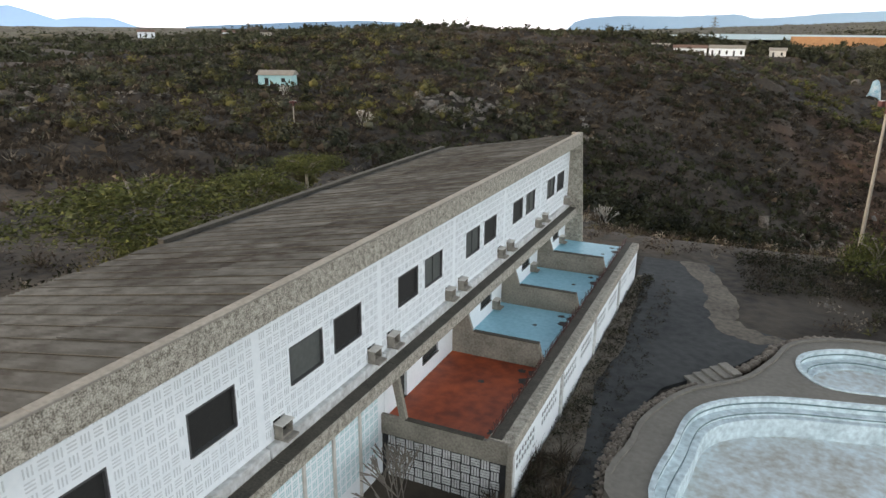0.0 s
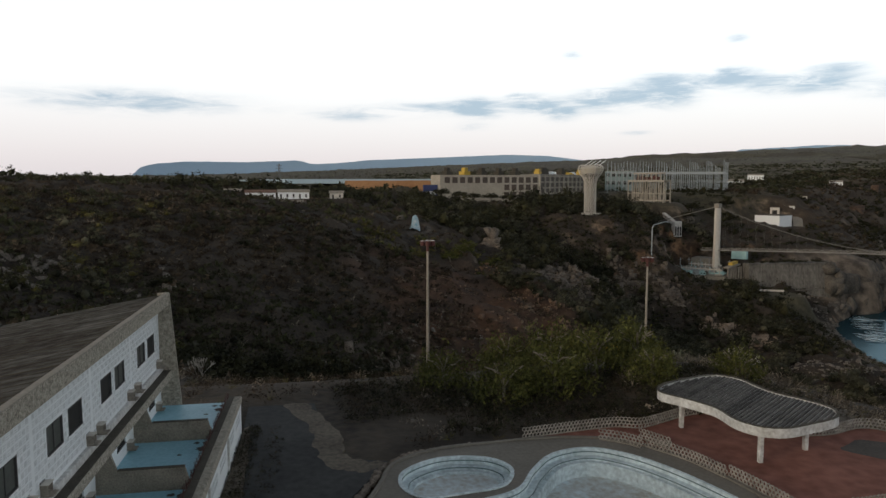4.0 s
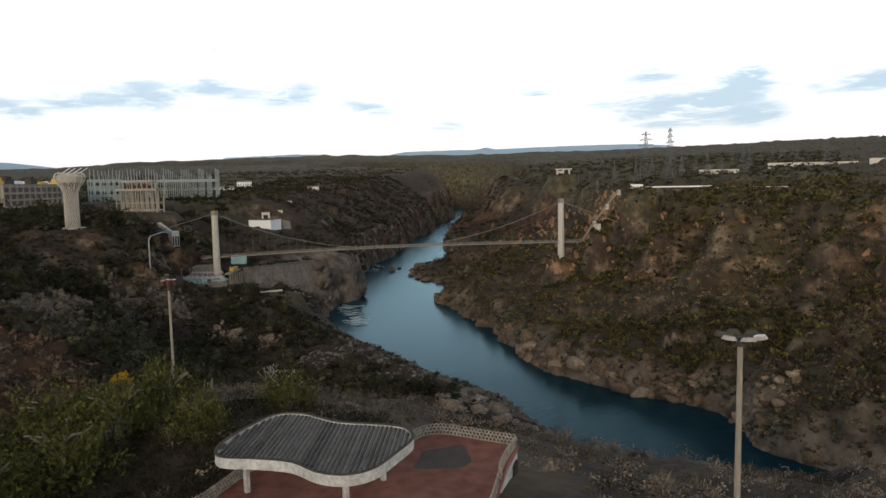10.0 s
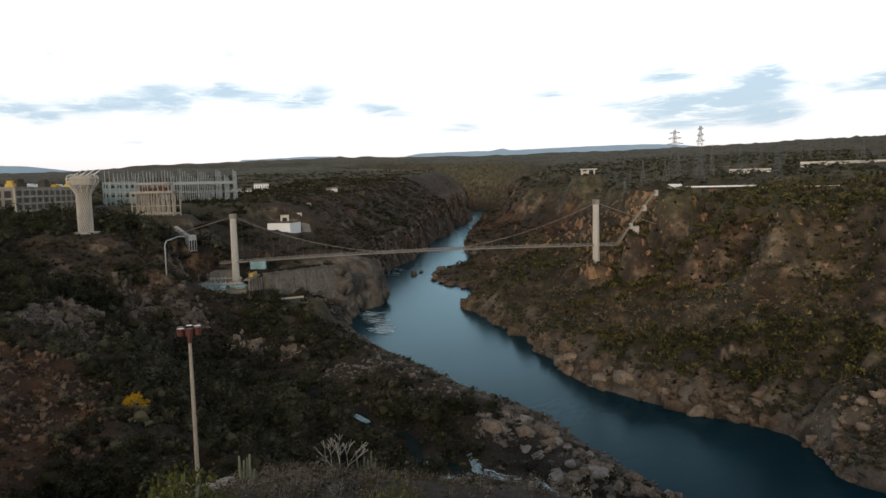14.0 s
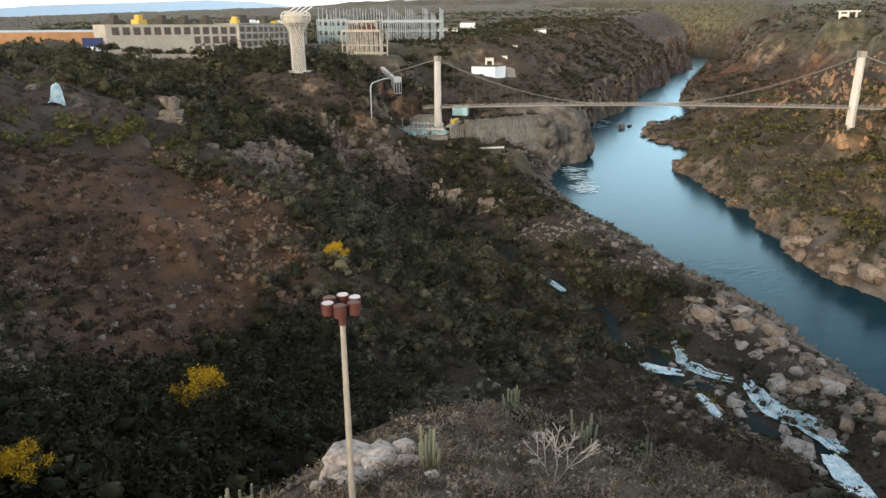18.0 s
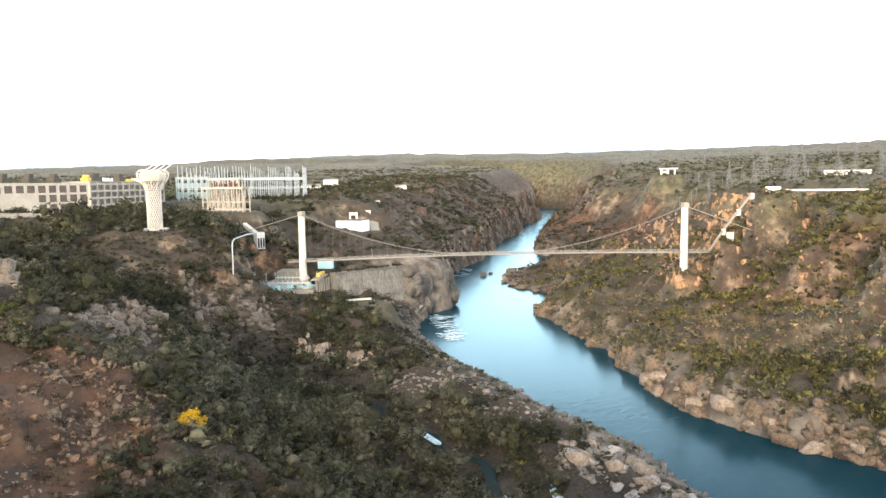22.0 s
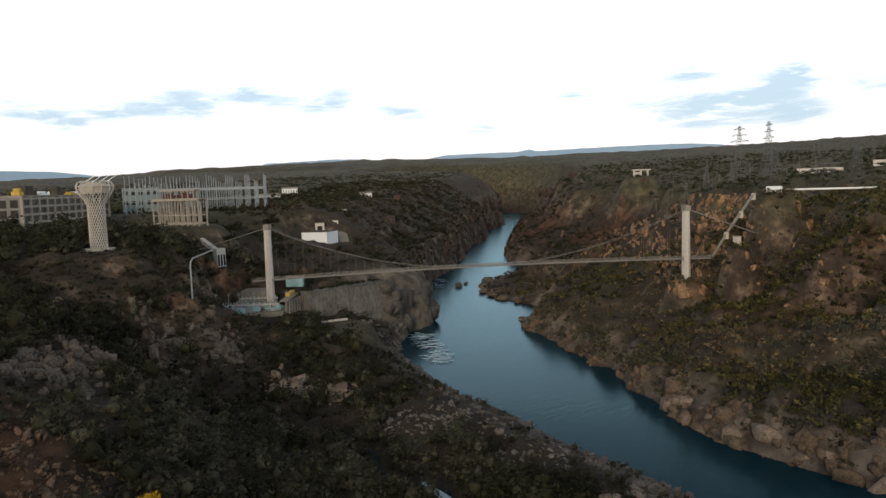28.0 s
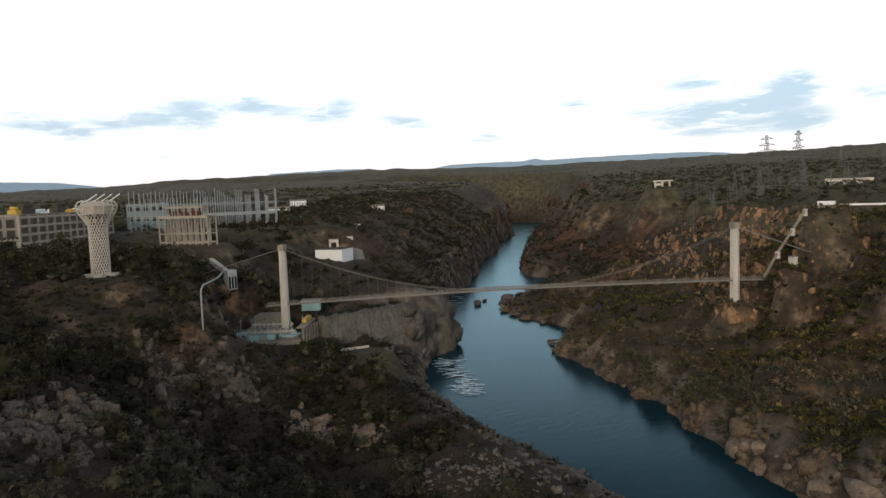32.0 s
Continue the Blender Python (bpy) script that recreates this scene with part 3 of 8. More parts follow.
def vnoise(x, y):
    xi, yi = np.floor(x).astype(int), np.floor(y).astype(int)
    fx, fy = x - xi, y - yi
    fx, fy = fx * fx * (3 - 2 * fx), fy * fy * (3 - 2 * fy)
    g = lambda a, b: _table[a & 255, b & 255]
    return (g(xi, yi) * (1 - fx) + g(xi + 1, yi) * fx) * (1 - fy) + (g(xi, yi + 1) * (1 - fx) + g(xi + 1, yi + 1) * fx) * fy


def fbm(x, y, size, octaves=4, seed=0):
    out, amp, tot = 0.0, 1.0, 0.0
    for o in range(octaves):
        out = out + amp * vnoise(x / size + 17.3 * (o + seed), y / size + 9.1 * (o + seed))
        tot += amp
        amp *= 0.5
        size *= 0.47
    return out / tot


def line_distance(x, y, line):
    d = np.full(x.shape, 1e9)
    for (ax, ay), (bx, by) in zip(line, line[1:]):
        ux, uy = bx - ax, by - ay
        t = np.clip(((x - ax) * ux + (y - ay) * uy) / (ux * ux + uy * uy), 0, 1)
        d = np.minimum(d, np.hypot(x - ax - t * ux, y - ay - t * uy))
    return d


def beyond(x, y, line):
    """Whether a place lies past the near or the far bank, as seen from the hotel."""
    x, y = np.asarray(x, float), np.asarray(y, float)
    wet = within(x, y, RIVER)
    over = ~wet & (line_distance(x, y, BANK_FAR) < line_distance(x, y, BANK_NEAR))
    return over if line is BANK_FAR else wet | over


def within(x, y, loop):
    hit = np.zeros(x.shape, bool)
    for (ax, ay), (bx, by) in zip(loop, loop[1:] + loop[:1]):
        if ay != by:
            hit ^= ((ay > y) != (by > y)) & (x < (bx - ax) * (y - ay) / (by - ay) + ax)
    return hit


def sstep(a, b, v):
    t = np.clip((v - a) / (b - a), 0, 1)
    return t * t * (3 - 2 * t)


_sp = np.array(SPOTS, float)


def _tps(r2):
    return r2 * np.log(r2 + 1e-9)


_k = _tps(((_sp[:, None, :2] - _sp[None, :, :2]) / 100.0) ** 2 @ np.ones(2)) + 0.02 * np.eye(len(_sp))
_p = np.c_[np.ones(len(_sp)), _sp[:, :2] / 100.0]
_w = np.linalg.solve(np.block([[_k, _p], [_p.T, np.zeros((3, 3))]]), np.r_[_sp[:, 2], 0, 0, 0])


def spot_height(x, y):
    z = _w[-3] + _w[-2] * x / 100 + _w[-1] * y / 100
    for w, (sx, sy, _) in zip(_w, _sp):
        z = z + w * _tps(((x - sx) ** 2 + (y - sy) ** 2) / 1e4)
    return z


def land(x, y, rough=True):
    """The ground's height."""
    x, y = np.asarray(x, float), np.asarray(y, float)
    dn, df = line_distance(x, y, BANK_NEAR), line_distance(x, y, BANK_FAR)
    river_in = within(x, y, RIVER)
    past_far = ~river_in & (df < dn)
    out = np.hypot(x, y)
    shore = np.interp(out, [700, 2500], [0.5, 34.0])
    strand = np.minimum(dn, df) < shore
    dn, df = np.maximum(dn - shore, 0), np.maximum(df - shore, 0)
    az = np.degrees(np.arctan2(x, y))
    rise = np.interp(out, [600, 1200, 2500, 4600], [0, 12, 75, 215]) * np.interp(az, [-40, -10, 15, 40, 52, 66, 78], [0.16, 0.26, 0.64, 0.93, 0.87, 0.92, 1.0])
    # near side
    base = spot_height(x, y)
    plain = 4.0 + 0 * x
    far = sstep(620, 1000, out)
    base = np.clip(base, -86, 26) * (1 - far) + plain * far
    rim = np.maximum(sstep(560, 900, out), np.exp(-(((x - 480) / 75) ** 2 + ((y - 520) / 60) ** 2)))
    d_s = dn * (0.85 + 0.5 * fbm(x, y, 60, 3, 3))
    foot = WATER + np.interp(d_s, [0, 4, 12, 30], [0, 2, 5, 9])
    cliff = WATER + np.interp(d_s, [0, 5, 14, 40, 90, 130], [0, 22, 40, 48, 70, 96])
    foot = foot * (1 - rim) + cliff * rim
    near = foot + (base - foot) * (sstep(10, 150, dn) * rim + sstep(8, 48, dn) * (1 - rim)) + rise
    # the far side: rock foot, bushy bench, cliffs, table land
    d_f = df * (0.82 + 0.42 * fbm(x, y, 85, 4, 5)) * np.interp(out, [450, 650, 1000, 1400], [1.0, 0.74, 0.8, 1.4])
    d_f = np.maximum(d_f + 44 * (fbm(x, y, 34, 3, 15) - 0.5) * sstep(50, 100, df) * (1 - sstep(240, 330, df)), 0)
    over = np.interp(d_f, [0, 5, 13, 50, 95, 124, 146, 230, 700], [-90.5, -83, -76, -65, -51, -24, 1, 10, 20]) + rise
    z = np.where(past_far, over, near)
    # the low spit of rock under the bridge
    spit = np.where(past_far, 1 - sstep(0.75, 1.2, np.hypot((x - 632) / 62, (y - 552) / 74)), 0)
    z = z * (1 - spit) + (WATER + 1.0 + 0.12 * np.minimum(df, 40) + 3.0 * fbm(x, y, 16, 2, 16)) * spit
    wet = river_in | (strand & (out > 700))
    if rough:
        slope = np.where(past_far, sstep(0, 10, df), 0.22 * sstep(0, 8, dn) + 0.78 * sstep(14, 60, dn))
        calm = 1 - sstep(105, 60, np.hypot(np.maximum(np.abs(x - 2) - 44, 0), np.maximum(np.abs(y - 20) - 58, 0)) + 60)
        calm = calm * (1 - 0.62 * (1 - sstep(20, 100, x)) * (1 - sstep(310, 430, y))) * (1 - spit)
        z = z + slope * calm * ((fbm(x, y, 70, 3, 1) - 0.5) * 13 + (fbm(x, y, 14, 3, 2) - 0.5) * 5.5)
        crag = np.abs(fbm(x, y, 34, 4, 8) - 0.5) * 2
        z = z + slope * calm * (0.16 - np.minimum(crag, 0.16)) * np.where(past_far, 46, 30)
        z = z + slope * calm * (fbm(x, y, 6, 2, 4) - 0.5) * 2.6
    # the creek's bed
    cd = line_distance(x, y, CREEK)
    bed = 1 - sstep(4.5, 22, cd)
    z = np.where(past_far, z, z * (1 - bed) + np.minimum(z, np.interp(y, [85, 345], [-91, -83.2]) + 0.06 * cd) * bed)
    # building plots
    for px, py, pr, pz in PADS:
        near_pad = 1 - sstep(pr, pr * 1.7 + 4, np.hypot(x - px, y - py))
        z = z * (1 - near_pad) + (pz + 0.03 * (z - pz)) * near_pad
    # level ground of the hotel, cut off by its rim
    flat = 1 - sstep(0, 14, np.hypot(np.maximum(np.abs(x - 2) - 42, 0), np.maximum(np.abs(y - 20) - 50, 0)))
    flat = np.where(x > 26, 1 - sstep(-2, 11, x - (34 - 0.25 * np.abs(y - 36))), 1) * flat
    z = z * (1 - flat) + (-0.9 + 0.25 * (fbm(x, y, 9, 3, 6) - 0.5)) * flat
    for hx_, hy_, hz_, hw_, *_rest in TOWN:
        near_pad = 1 - sstep(hw_ * 0.5 + 3, hw_ * 0.5 + 26, np.hypot(x - hx_, y - hy_))
        z = z * (1 - near_pad) + hz_ * near_pad
    z = np.where(within(x, y, YARD), -3.4, z)
    return np.where(wet, np.maximum(WATER - 4, -999) + 0 * z, z)


def land_marks(me, co):
    """Where the ground shows rusty rock, trodden dirt and stony banks."""
    x, y, z = co[:, 0], co[:, 1], co[:, 2]
    n = fbm(x, y, 16, 4, 81)
    d = np.minimum(np.hypot((x - 56) / 46, (y - 274) / 80), np.hypot((x - 92) / 24, (y - 290) / 50))
    rust = 0.62 * (1 - sstep(0.6, 1.15, d + (n - 0.5) * 0.9))
    cliffs = beyond(x, y, BANK_FAR) & (z > -60) & (z < 6)
    rust = np.maximum(rust, np.where(cliffs, np.where(y > 285, 0.8, 0.3) * sstep(0.44, 0.58, fbm(x, y, 60, 3, 82)), 0))
    d = np.hypot(np.maximum(np.abs(x - 2) - 44, 0), np.maximum(np.abs(y - 30) - 34, 0))
    dirt = (1 - sstep(0, 22, d)) * sstep(0.36, 0.58, n)
    dn = line_distance(x, y, BANK_NEAR)
    df = line_distance(x, y, BANK_FAR)
    stony = np.where(beyond(x, y, BANK_FAR), (1 - sstep(8, 26, df)), (1 - sstep(10, 34, dn)) * (y < 460)) * sstep(0.3, 0.55, n)
    stony = np.maximum(stony, 1 - sstep(0.6, 1.2, np.hypot((x - 435) / 60, (y - 512) / 34)))
    table = sstep(560, 820, np.hypot(x, y)) * sstep(-30, -8, z) * sstep(90, 200, np.minimum(dn, df))
    table = np.maximum(table, np.where(beyond(x, y, BANK_FAR), sstep(-14, 6, z + 16 * (n - 0.5)), 0))
    grassy = table * (0.45 + 0.55 * sstep(0.38, 0.6, fbm(x, y, 120, 4, 84)))
    grassy = np.maximum(grassy, 0.8 * (1 - sstep(0.6, 1.1, np.hypot((x - 345) / 30, (y - 458) / 24) + (n - 0.5) * 0.5)))
    slopes = np.where(beyond(x, y, BANK_FAR), 0.3 * sstep(0.4, 0.6, fbm(x, y, 34, 4, 85)) * sstep(-84, -66, z) * (1 - sstep(620, 760, x)), 0)
    grassy = np.maximum(grassy, slopes)
    for name, v in (("rust", rust), ("dirt", dirt), ("stony", stony), ("grassy", grassy)):
        me.attributes.new(name, "FLOAT", "POINT").data.foreach_set("value", np.ascontiguousarray(v, np.float32))


def ground_at(x, y):
    return float(land(np.array([x]), np.array([y]))[0])


def axis(lo, a, b, hi, step, grow):
    mid = list(np.arange(a, b + 0.1, step))
    left, right, s = [], [], step
    v = a
    while v > lo:
        s *= grow
        v -= s
        left.append(v)
    v, s = b, step
    while v < hi:
        s *= grow
        v += s
        right.append(v)
    return np.array(left[::-1] + mid + right)


def sheet(name, gx, gy, height, material):
    xx, yy = np.meshgrid(gx, gy)
    zz = height(xx.ravel(), yy.ravel())
    n, m = len(gy), len(gx)
    idx = np.arange(n * m).reshape(n, m)
    quads = np.stack([idx[:-1, :-1], idx[:-1, 1:], idx[1:, 1:], idx[1:, :-1]], -1).reshape(-1, 4)
    me = from_arrays(name, np.c_[xx.ravel(), yy.ravel(), zz], quads, material)
    land_marks(me, np.c_[xx.ravel(), yy.ravel(), zz])
    return me


def from_arrays(name, co, faces, material, tint=None, smooth=False):
    me = bpy.data.meshes.new(name)
    co, faces = np.ascontiguousarray(co, np.float32), np.ascontiguousarray(faces, np.int32)
    k = faces.shape[1]
    me.vertices.add(len(co))
    me.vertices.foreach_set("co", co.ravel())
    me.loops.add(faces.size)
    me.loops.foreach_set("vertex_index", faces.ravel())
    me.polygons.add(len(faces))
    me.polygons.foreach_set("loop_start", np.arange(0, faces.size, k, dtype=np.int32))
    if smooth:
        me.polygons.foreach_set("use_smooth", np.ones(len(faces), bool))
    if tint is not None:
        me.attributes.new("tint", "FLOAT", "POINT").data.foreach_set("value", np.ascontiguousarray(tint, np.float32))
    me.materials.append(material)
    me.update(calc_edges=True)
    return me


ground = new("ground", sheet("ground", axis(-3300, -40, 470, 4700, 3.0, 1.025), axis(-900, -20, 540, 4700, 3.0, 1.025), land, M_GROUND))
tagged(ground, "dry rocky scrubland cut by a deep river canyon", "ground", kind="structure")
rv = [Vector((*p, 0)) for p in BANK_NEAR] + [Vector((*p, 0)) for p in BANK_FAR[::-1]]
river_bm = bmesh.new()
river_bm.faces.new([river_bm.verts.new((p.x + (-8 if i < len(BANK_NEAR) else 8) * (1 + max(0, p.y - 700) / 250), p.y, WATER)) for i, p in enumerate(rv)])
bmesh.ops.triangulate(river_bm, faces=river_bm.faces)
bmesh.ops.recalc_face_normals(river_bm, faces=river_bm.faces)
river = new("water_river", as_mesh(river_bm, "water_river", M_WATER))
tagged(river, "smooth blue-green river between rock banks", "river", kind="structure")
if river.data.polygons[0].normal.z < 0:
    river.data.flip_normals()

# ---- hotel wing ----
BAY, END, FACE, EAVE = 8.5, 59.3, -14.4, -13.5
PARTY = [END - BAY * k for k in range(10)]
hotel = thing("hotel_building", (-20, 20, -0.9), "abandoned two-storey hotel wing with tiled white walls and a corrugated roof", "building")


def holed(x0, x1, y0, y1, z0, z1, holes):
    """A wall in a y-z plane with oblong openings (y0, y1, z0, z1)."""
    ys = sorted({y0, y1, *(h[0] for h in holes), *(h[1] for h in holes)})
    zs = sorted({z0, z1, *(h[2] for h in holes), *(h[3] for h in holes)})
    bm = bmesh.new()
    for a, b in zip(ys, ys[1:]):
        for c, d in zip(zs, zs[1:]):
            if not any(h[0] <= a and b <= h[1] and h[2] <= c and d <= h[3] for h in holes):
                box(x0, x1, a, b, c, d, bm)
    bmesh.ops.remove_doubles(bm, verts=bm.verts, dist=0.001)
    return bm


def basket(y0, y1, z0, z1, cell, put, skip, length=0.72, thick=0.10):
    """Slots of a basket-weave tile pattern: three bars a cell, lying and standing in turn. put(y, z, w, h) -> corners."""
    co, fa = [], []
    for i in range(int((y1 - y0) / cell)):
        for j in range(int((z1 - z0) / cell)):
            for k in (-1, 0, 1):
                cy, cz = y0 + (i + 0.5) * cell, z0 + (j + 0.5) * cell
                lie = (i + j) % 2
                w, h = (length * cell, thick * cell) if lie else (thick * cell, length * cell)
                cy, cz = (cy, cz + k * 0.28 * cell) if lie else (cy + k * 0.28 * cell, cz)
                if any(a - w / 2 - 0.05 < cy < b + w / 2 + 0.05 and c - h / 2 - 0.05 < cz < d + h / 2 + 0.05 for a, b, c, d in skip):
                    continue
                n = len(co)
                co += put(cy, cz, w / 2, h / 2)
                fa += [(n, n + 1, n + 2, n + 3), (n + 4, n + 7, n + 6, n + 5)] + [(n + q, n + 4 + q, n + 4 + (q + 1) % 4, n + (q + 1) % 4) for q in range(4)]
    me = bpy.data.meshes.new("tmp")
    me.from_pydata(co, [], fa)
    bm = bmesh.new()
    bm.from_mesh(me)
    bpy.data.meshes.remove(me)
    bmesh.ops.recalc_face_normals(bm, faces=bm.faces)
    return bm


def on_face(x, depth=0.012):
    return lambda y, z, w, h: [(xx, y + s * w, z + u * h) for xx in (x - 0.02, x + depth) for s, u in ((-1, -1), (1, -1), (1, 1), (-1, 1))]


def on_side(y, depth=0.012):
    return lambda x, z, w, h: [(x + s * w, yy, z + u * h) for yy in (y + 0.02, y - depth) for s, u in ((-1, -1), (1, -1), (1, 1), (-1, 1))]


for k, top in enumerate(PARTY[:-1]):
    low = top - BAY
    mid = (low + top) / 2
    holes = [(mid - 2.55, mid - 0.4, 7.15, 8.7), (mid + 0.4, mid + 2.55, 7.15, 8.7)]
    if k > 4:
        holes = [(low + 0.1, low + 2.25, 7.15, 8.7), (low + 5.1, low + 7.25, 7.15, 8.7)]
    sleeves = [(low + 0.55, low + 1.25, 5.75, 6.3), (top - 1.25, top - 0.55, 5.75, 6.3)] if k < 5 else []
    wall = part("upper_wall", holed(FACE - 0.22, FACE, low, top, 5.1, 10.75, holes + sleeves), M_WHITE, hotel, "white painted wall of basket-weave relief tiles")
    # bars stand slightly proud; their grey paints the slots' shade
    tagged(part("tile_relief", basket(low + 0.06, top - 0.05, 5.72, 10.72, 0.39, on_face(FACE), holes + sleeves), M_GROOVE, wall), "grey bars painted for the shade in the relief tile slots", kind="stuff")
    for n, (a, b, c, d) in enumerate(holes):
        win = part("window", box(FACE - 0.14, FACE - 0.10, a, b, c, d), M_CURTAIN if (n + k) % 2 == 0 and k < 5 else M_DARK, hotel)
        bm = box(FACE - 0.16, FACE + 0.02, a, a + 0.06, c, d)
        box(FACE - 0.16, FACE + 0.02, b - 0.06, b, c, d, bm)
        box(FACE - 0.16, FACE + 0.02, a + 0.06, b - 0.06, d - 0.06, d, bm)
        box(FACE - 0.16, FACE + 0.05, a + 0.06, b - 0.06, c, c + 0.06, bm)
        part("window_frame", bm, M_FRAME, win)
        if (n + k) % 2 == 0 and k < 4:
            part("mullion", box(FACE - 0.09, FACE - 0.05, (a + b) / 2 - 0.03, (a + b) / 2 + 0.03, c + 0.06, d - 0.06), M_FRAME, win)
    # solid near-black box instead of an unlit room
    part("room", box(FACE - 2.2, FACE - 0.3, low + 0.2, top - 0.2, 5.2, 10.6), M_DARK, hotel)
    # concrete sills on which the cooling units stand
    bm = box(FACE, FACE + 0.28, low + 0.03, top - 0.03, 5.1, 5.55, bevel=0.03)
    part("sill_band", bm, M_WHITE_DIRTY, hotel, "stained pale blue-white sill band")
    slab = part("floor_slab", box(FACE, EAVE + 0.05, low, top, 4.45, 5.09, bevel=0.02), M_PEBBLE, hotel, "pebble-dashed floor slab edge")
    part("ledge", box(FACE + 0.29, EAVE, low + 0.02, top - 0.02, 5.085, 5.11), M_MOULD_SHADE, slab, "black mouldy ledge")
    part("fascia", box(EAVE - 0.12, EAVE + 0.06, low, top, 10.72, 11.72, bevel=0.03), M_PEBBLE, hotel, "pebble-dashed eaves fascia")
    part("soffit", box(FACE - 0.2, EAVE - 0.13, low, top, 10.76, 10.9), M_CONC, hotel)
    part("coping", box(EAVE - 0.3, EAVE + 0.09, low, top, 11.724, 11.80, bevel=0.02), M_CONC, hotel)
    if k > 3:  # blind lower wall with pilasters, beyond the terraces
        wall = part("lower_wall", box(FACE - 0.25, FACE, low, top, -1.2, 4.45), M_WHITE, hotel, "pale blue-white lattice block wall")
        for q in range(4):
            part("pilaster", box(FACE, FACE + 0.09, low + q * BAY / 4 - 0.08, low + q * BAY / 4 + 0.08, -1.0, 4.44), M_PALE, hotel)
        tagged(part("tile_relief", basket(low + 0.12, top - 0.12, 0.2, 4.4, 0.42, on_face(FACE), []), M_TEAL, wall), "pale teal slots of lattice blocks", kind="stuff")

part("end_wall", box(-26.3, FACE - 0.01, END - 0.25, END, -1.2, 9.3), M_PALE, hotel)
bm = bmesh.new()
vs = [(-26.4, 9.3), (FACE - 0.01, 9.3), (FACE - 0.01, 11.4), (-26.4, 9.32)]
for y in (END - 0.25, END):
    bm.faces.new([bm.verts.new((x, y, z)) for x, z in vs])
bmesh.ops.bridge_loops(bm, edges=bm.edges)
part("gable", bm, M_PALE, hotel)
bm = bmesh.new()
fin = [(FACE, 2.0), (EAVE + 0.75, 2.0), (EAVE + 0.05, 11.75), (FACE, 11.75)]
for y in (END, END + 0.22):
    bm.faces.new([bm.verts.new((x, y, z)) for x, z in fin])
bmesh.ops.bridge_loops(bm, edges=bm.edges)
bmesh.ops.recalc_face_normals(bm, faces=bm.faces)
part("end_fin", bm, M_PEBBLE, hotel, "slanted pebble-dashed end fin")
part("back_wall", box(-26.4, -26.15, PARTY[-1], END, -1.2, 9.2), M_PALE, hotel)
part("back_gutter", box(-26.9, -26.45, 24.5, END, 9.28, 9.62, bevel=0.03), M_MOULD_SHADE, hotel, "dark roof gutter")

# corrugated sheets: three to a run from the eaves down to the back
RUN, SHEETS, WIDE = 13.2, 3, 1.02
slope = math.atan2(2.3, 13.0)
bm = bmesh.new()
waves, length = 5, RUN / SHEETS + 0.25
prof = [(i / (waves * 4) * (WIDE + 0.06), 0.05 * math.cos(2 * math.pi * i / 4)) for i in range(waves * 4 + 1)]
rows_v = [[bm.verts.new((x, y, z + e)) for y, z in prof] for x, e in ((0, 0.0), (-length, 0.035))]
for i in range(len(prof) - 1):
    bm.faces.new((rows_v[0][i], rows_v[0][i + 1], rows_v[1][i + 1], rows_v[1][i]))
roof_me = as_mesh(bm, "roof_sheet", M_ROOF)
roof = part("roof", box(-26.2, FACE - 0.4, PARTY[-1], END - 0.3, 9.0, 9.04), M_DARK, hotel, "weathered grey corrugated fibre-cement roof")
roof_inv = chain(roof).inverted()
for i in range(int((END - PARTY[-1]) / WIDE)):
    for j in range(SHEETS):
        x = EAVE - 0.12 - (SHEETS - 1 - j) * RUN / SHEETS * math.cos(slope)
        z = 11.60 - (SHEETS - 1 - j) * RUN / SHEETS * math.sin(slope) + 0.02 * (i % 2)
        piece("roof_sheet", roof_me, roof, roof_inv @ pose(x, PARTY[-1] + i * WIDE, z, random.uniform(-0.3, 0.3), -math.degrees(slope) + random.uniform(-0.25, 0.25), 0))
# thin dark strips laid over the sheet laps as their shadow lines
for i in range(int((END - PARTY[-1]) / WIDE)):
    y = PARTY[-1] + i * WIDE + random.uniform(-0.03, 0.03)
    part("lap_shadow", beam((EAVE - 0.2, y, 11.66), (EAVE - 0.2 - RUN * math.cos(slope), y, 11.66 - RUN * math.sin(slope)), random.choice((0.025, 0.03, 0.05))), M_MOULD_SHADE, roof)
part("roof_patch", box(-33, -29, 11, 18, 8.0, 8.2), M_ROOF, hotel)

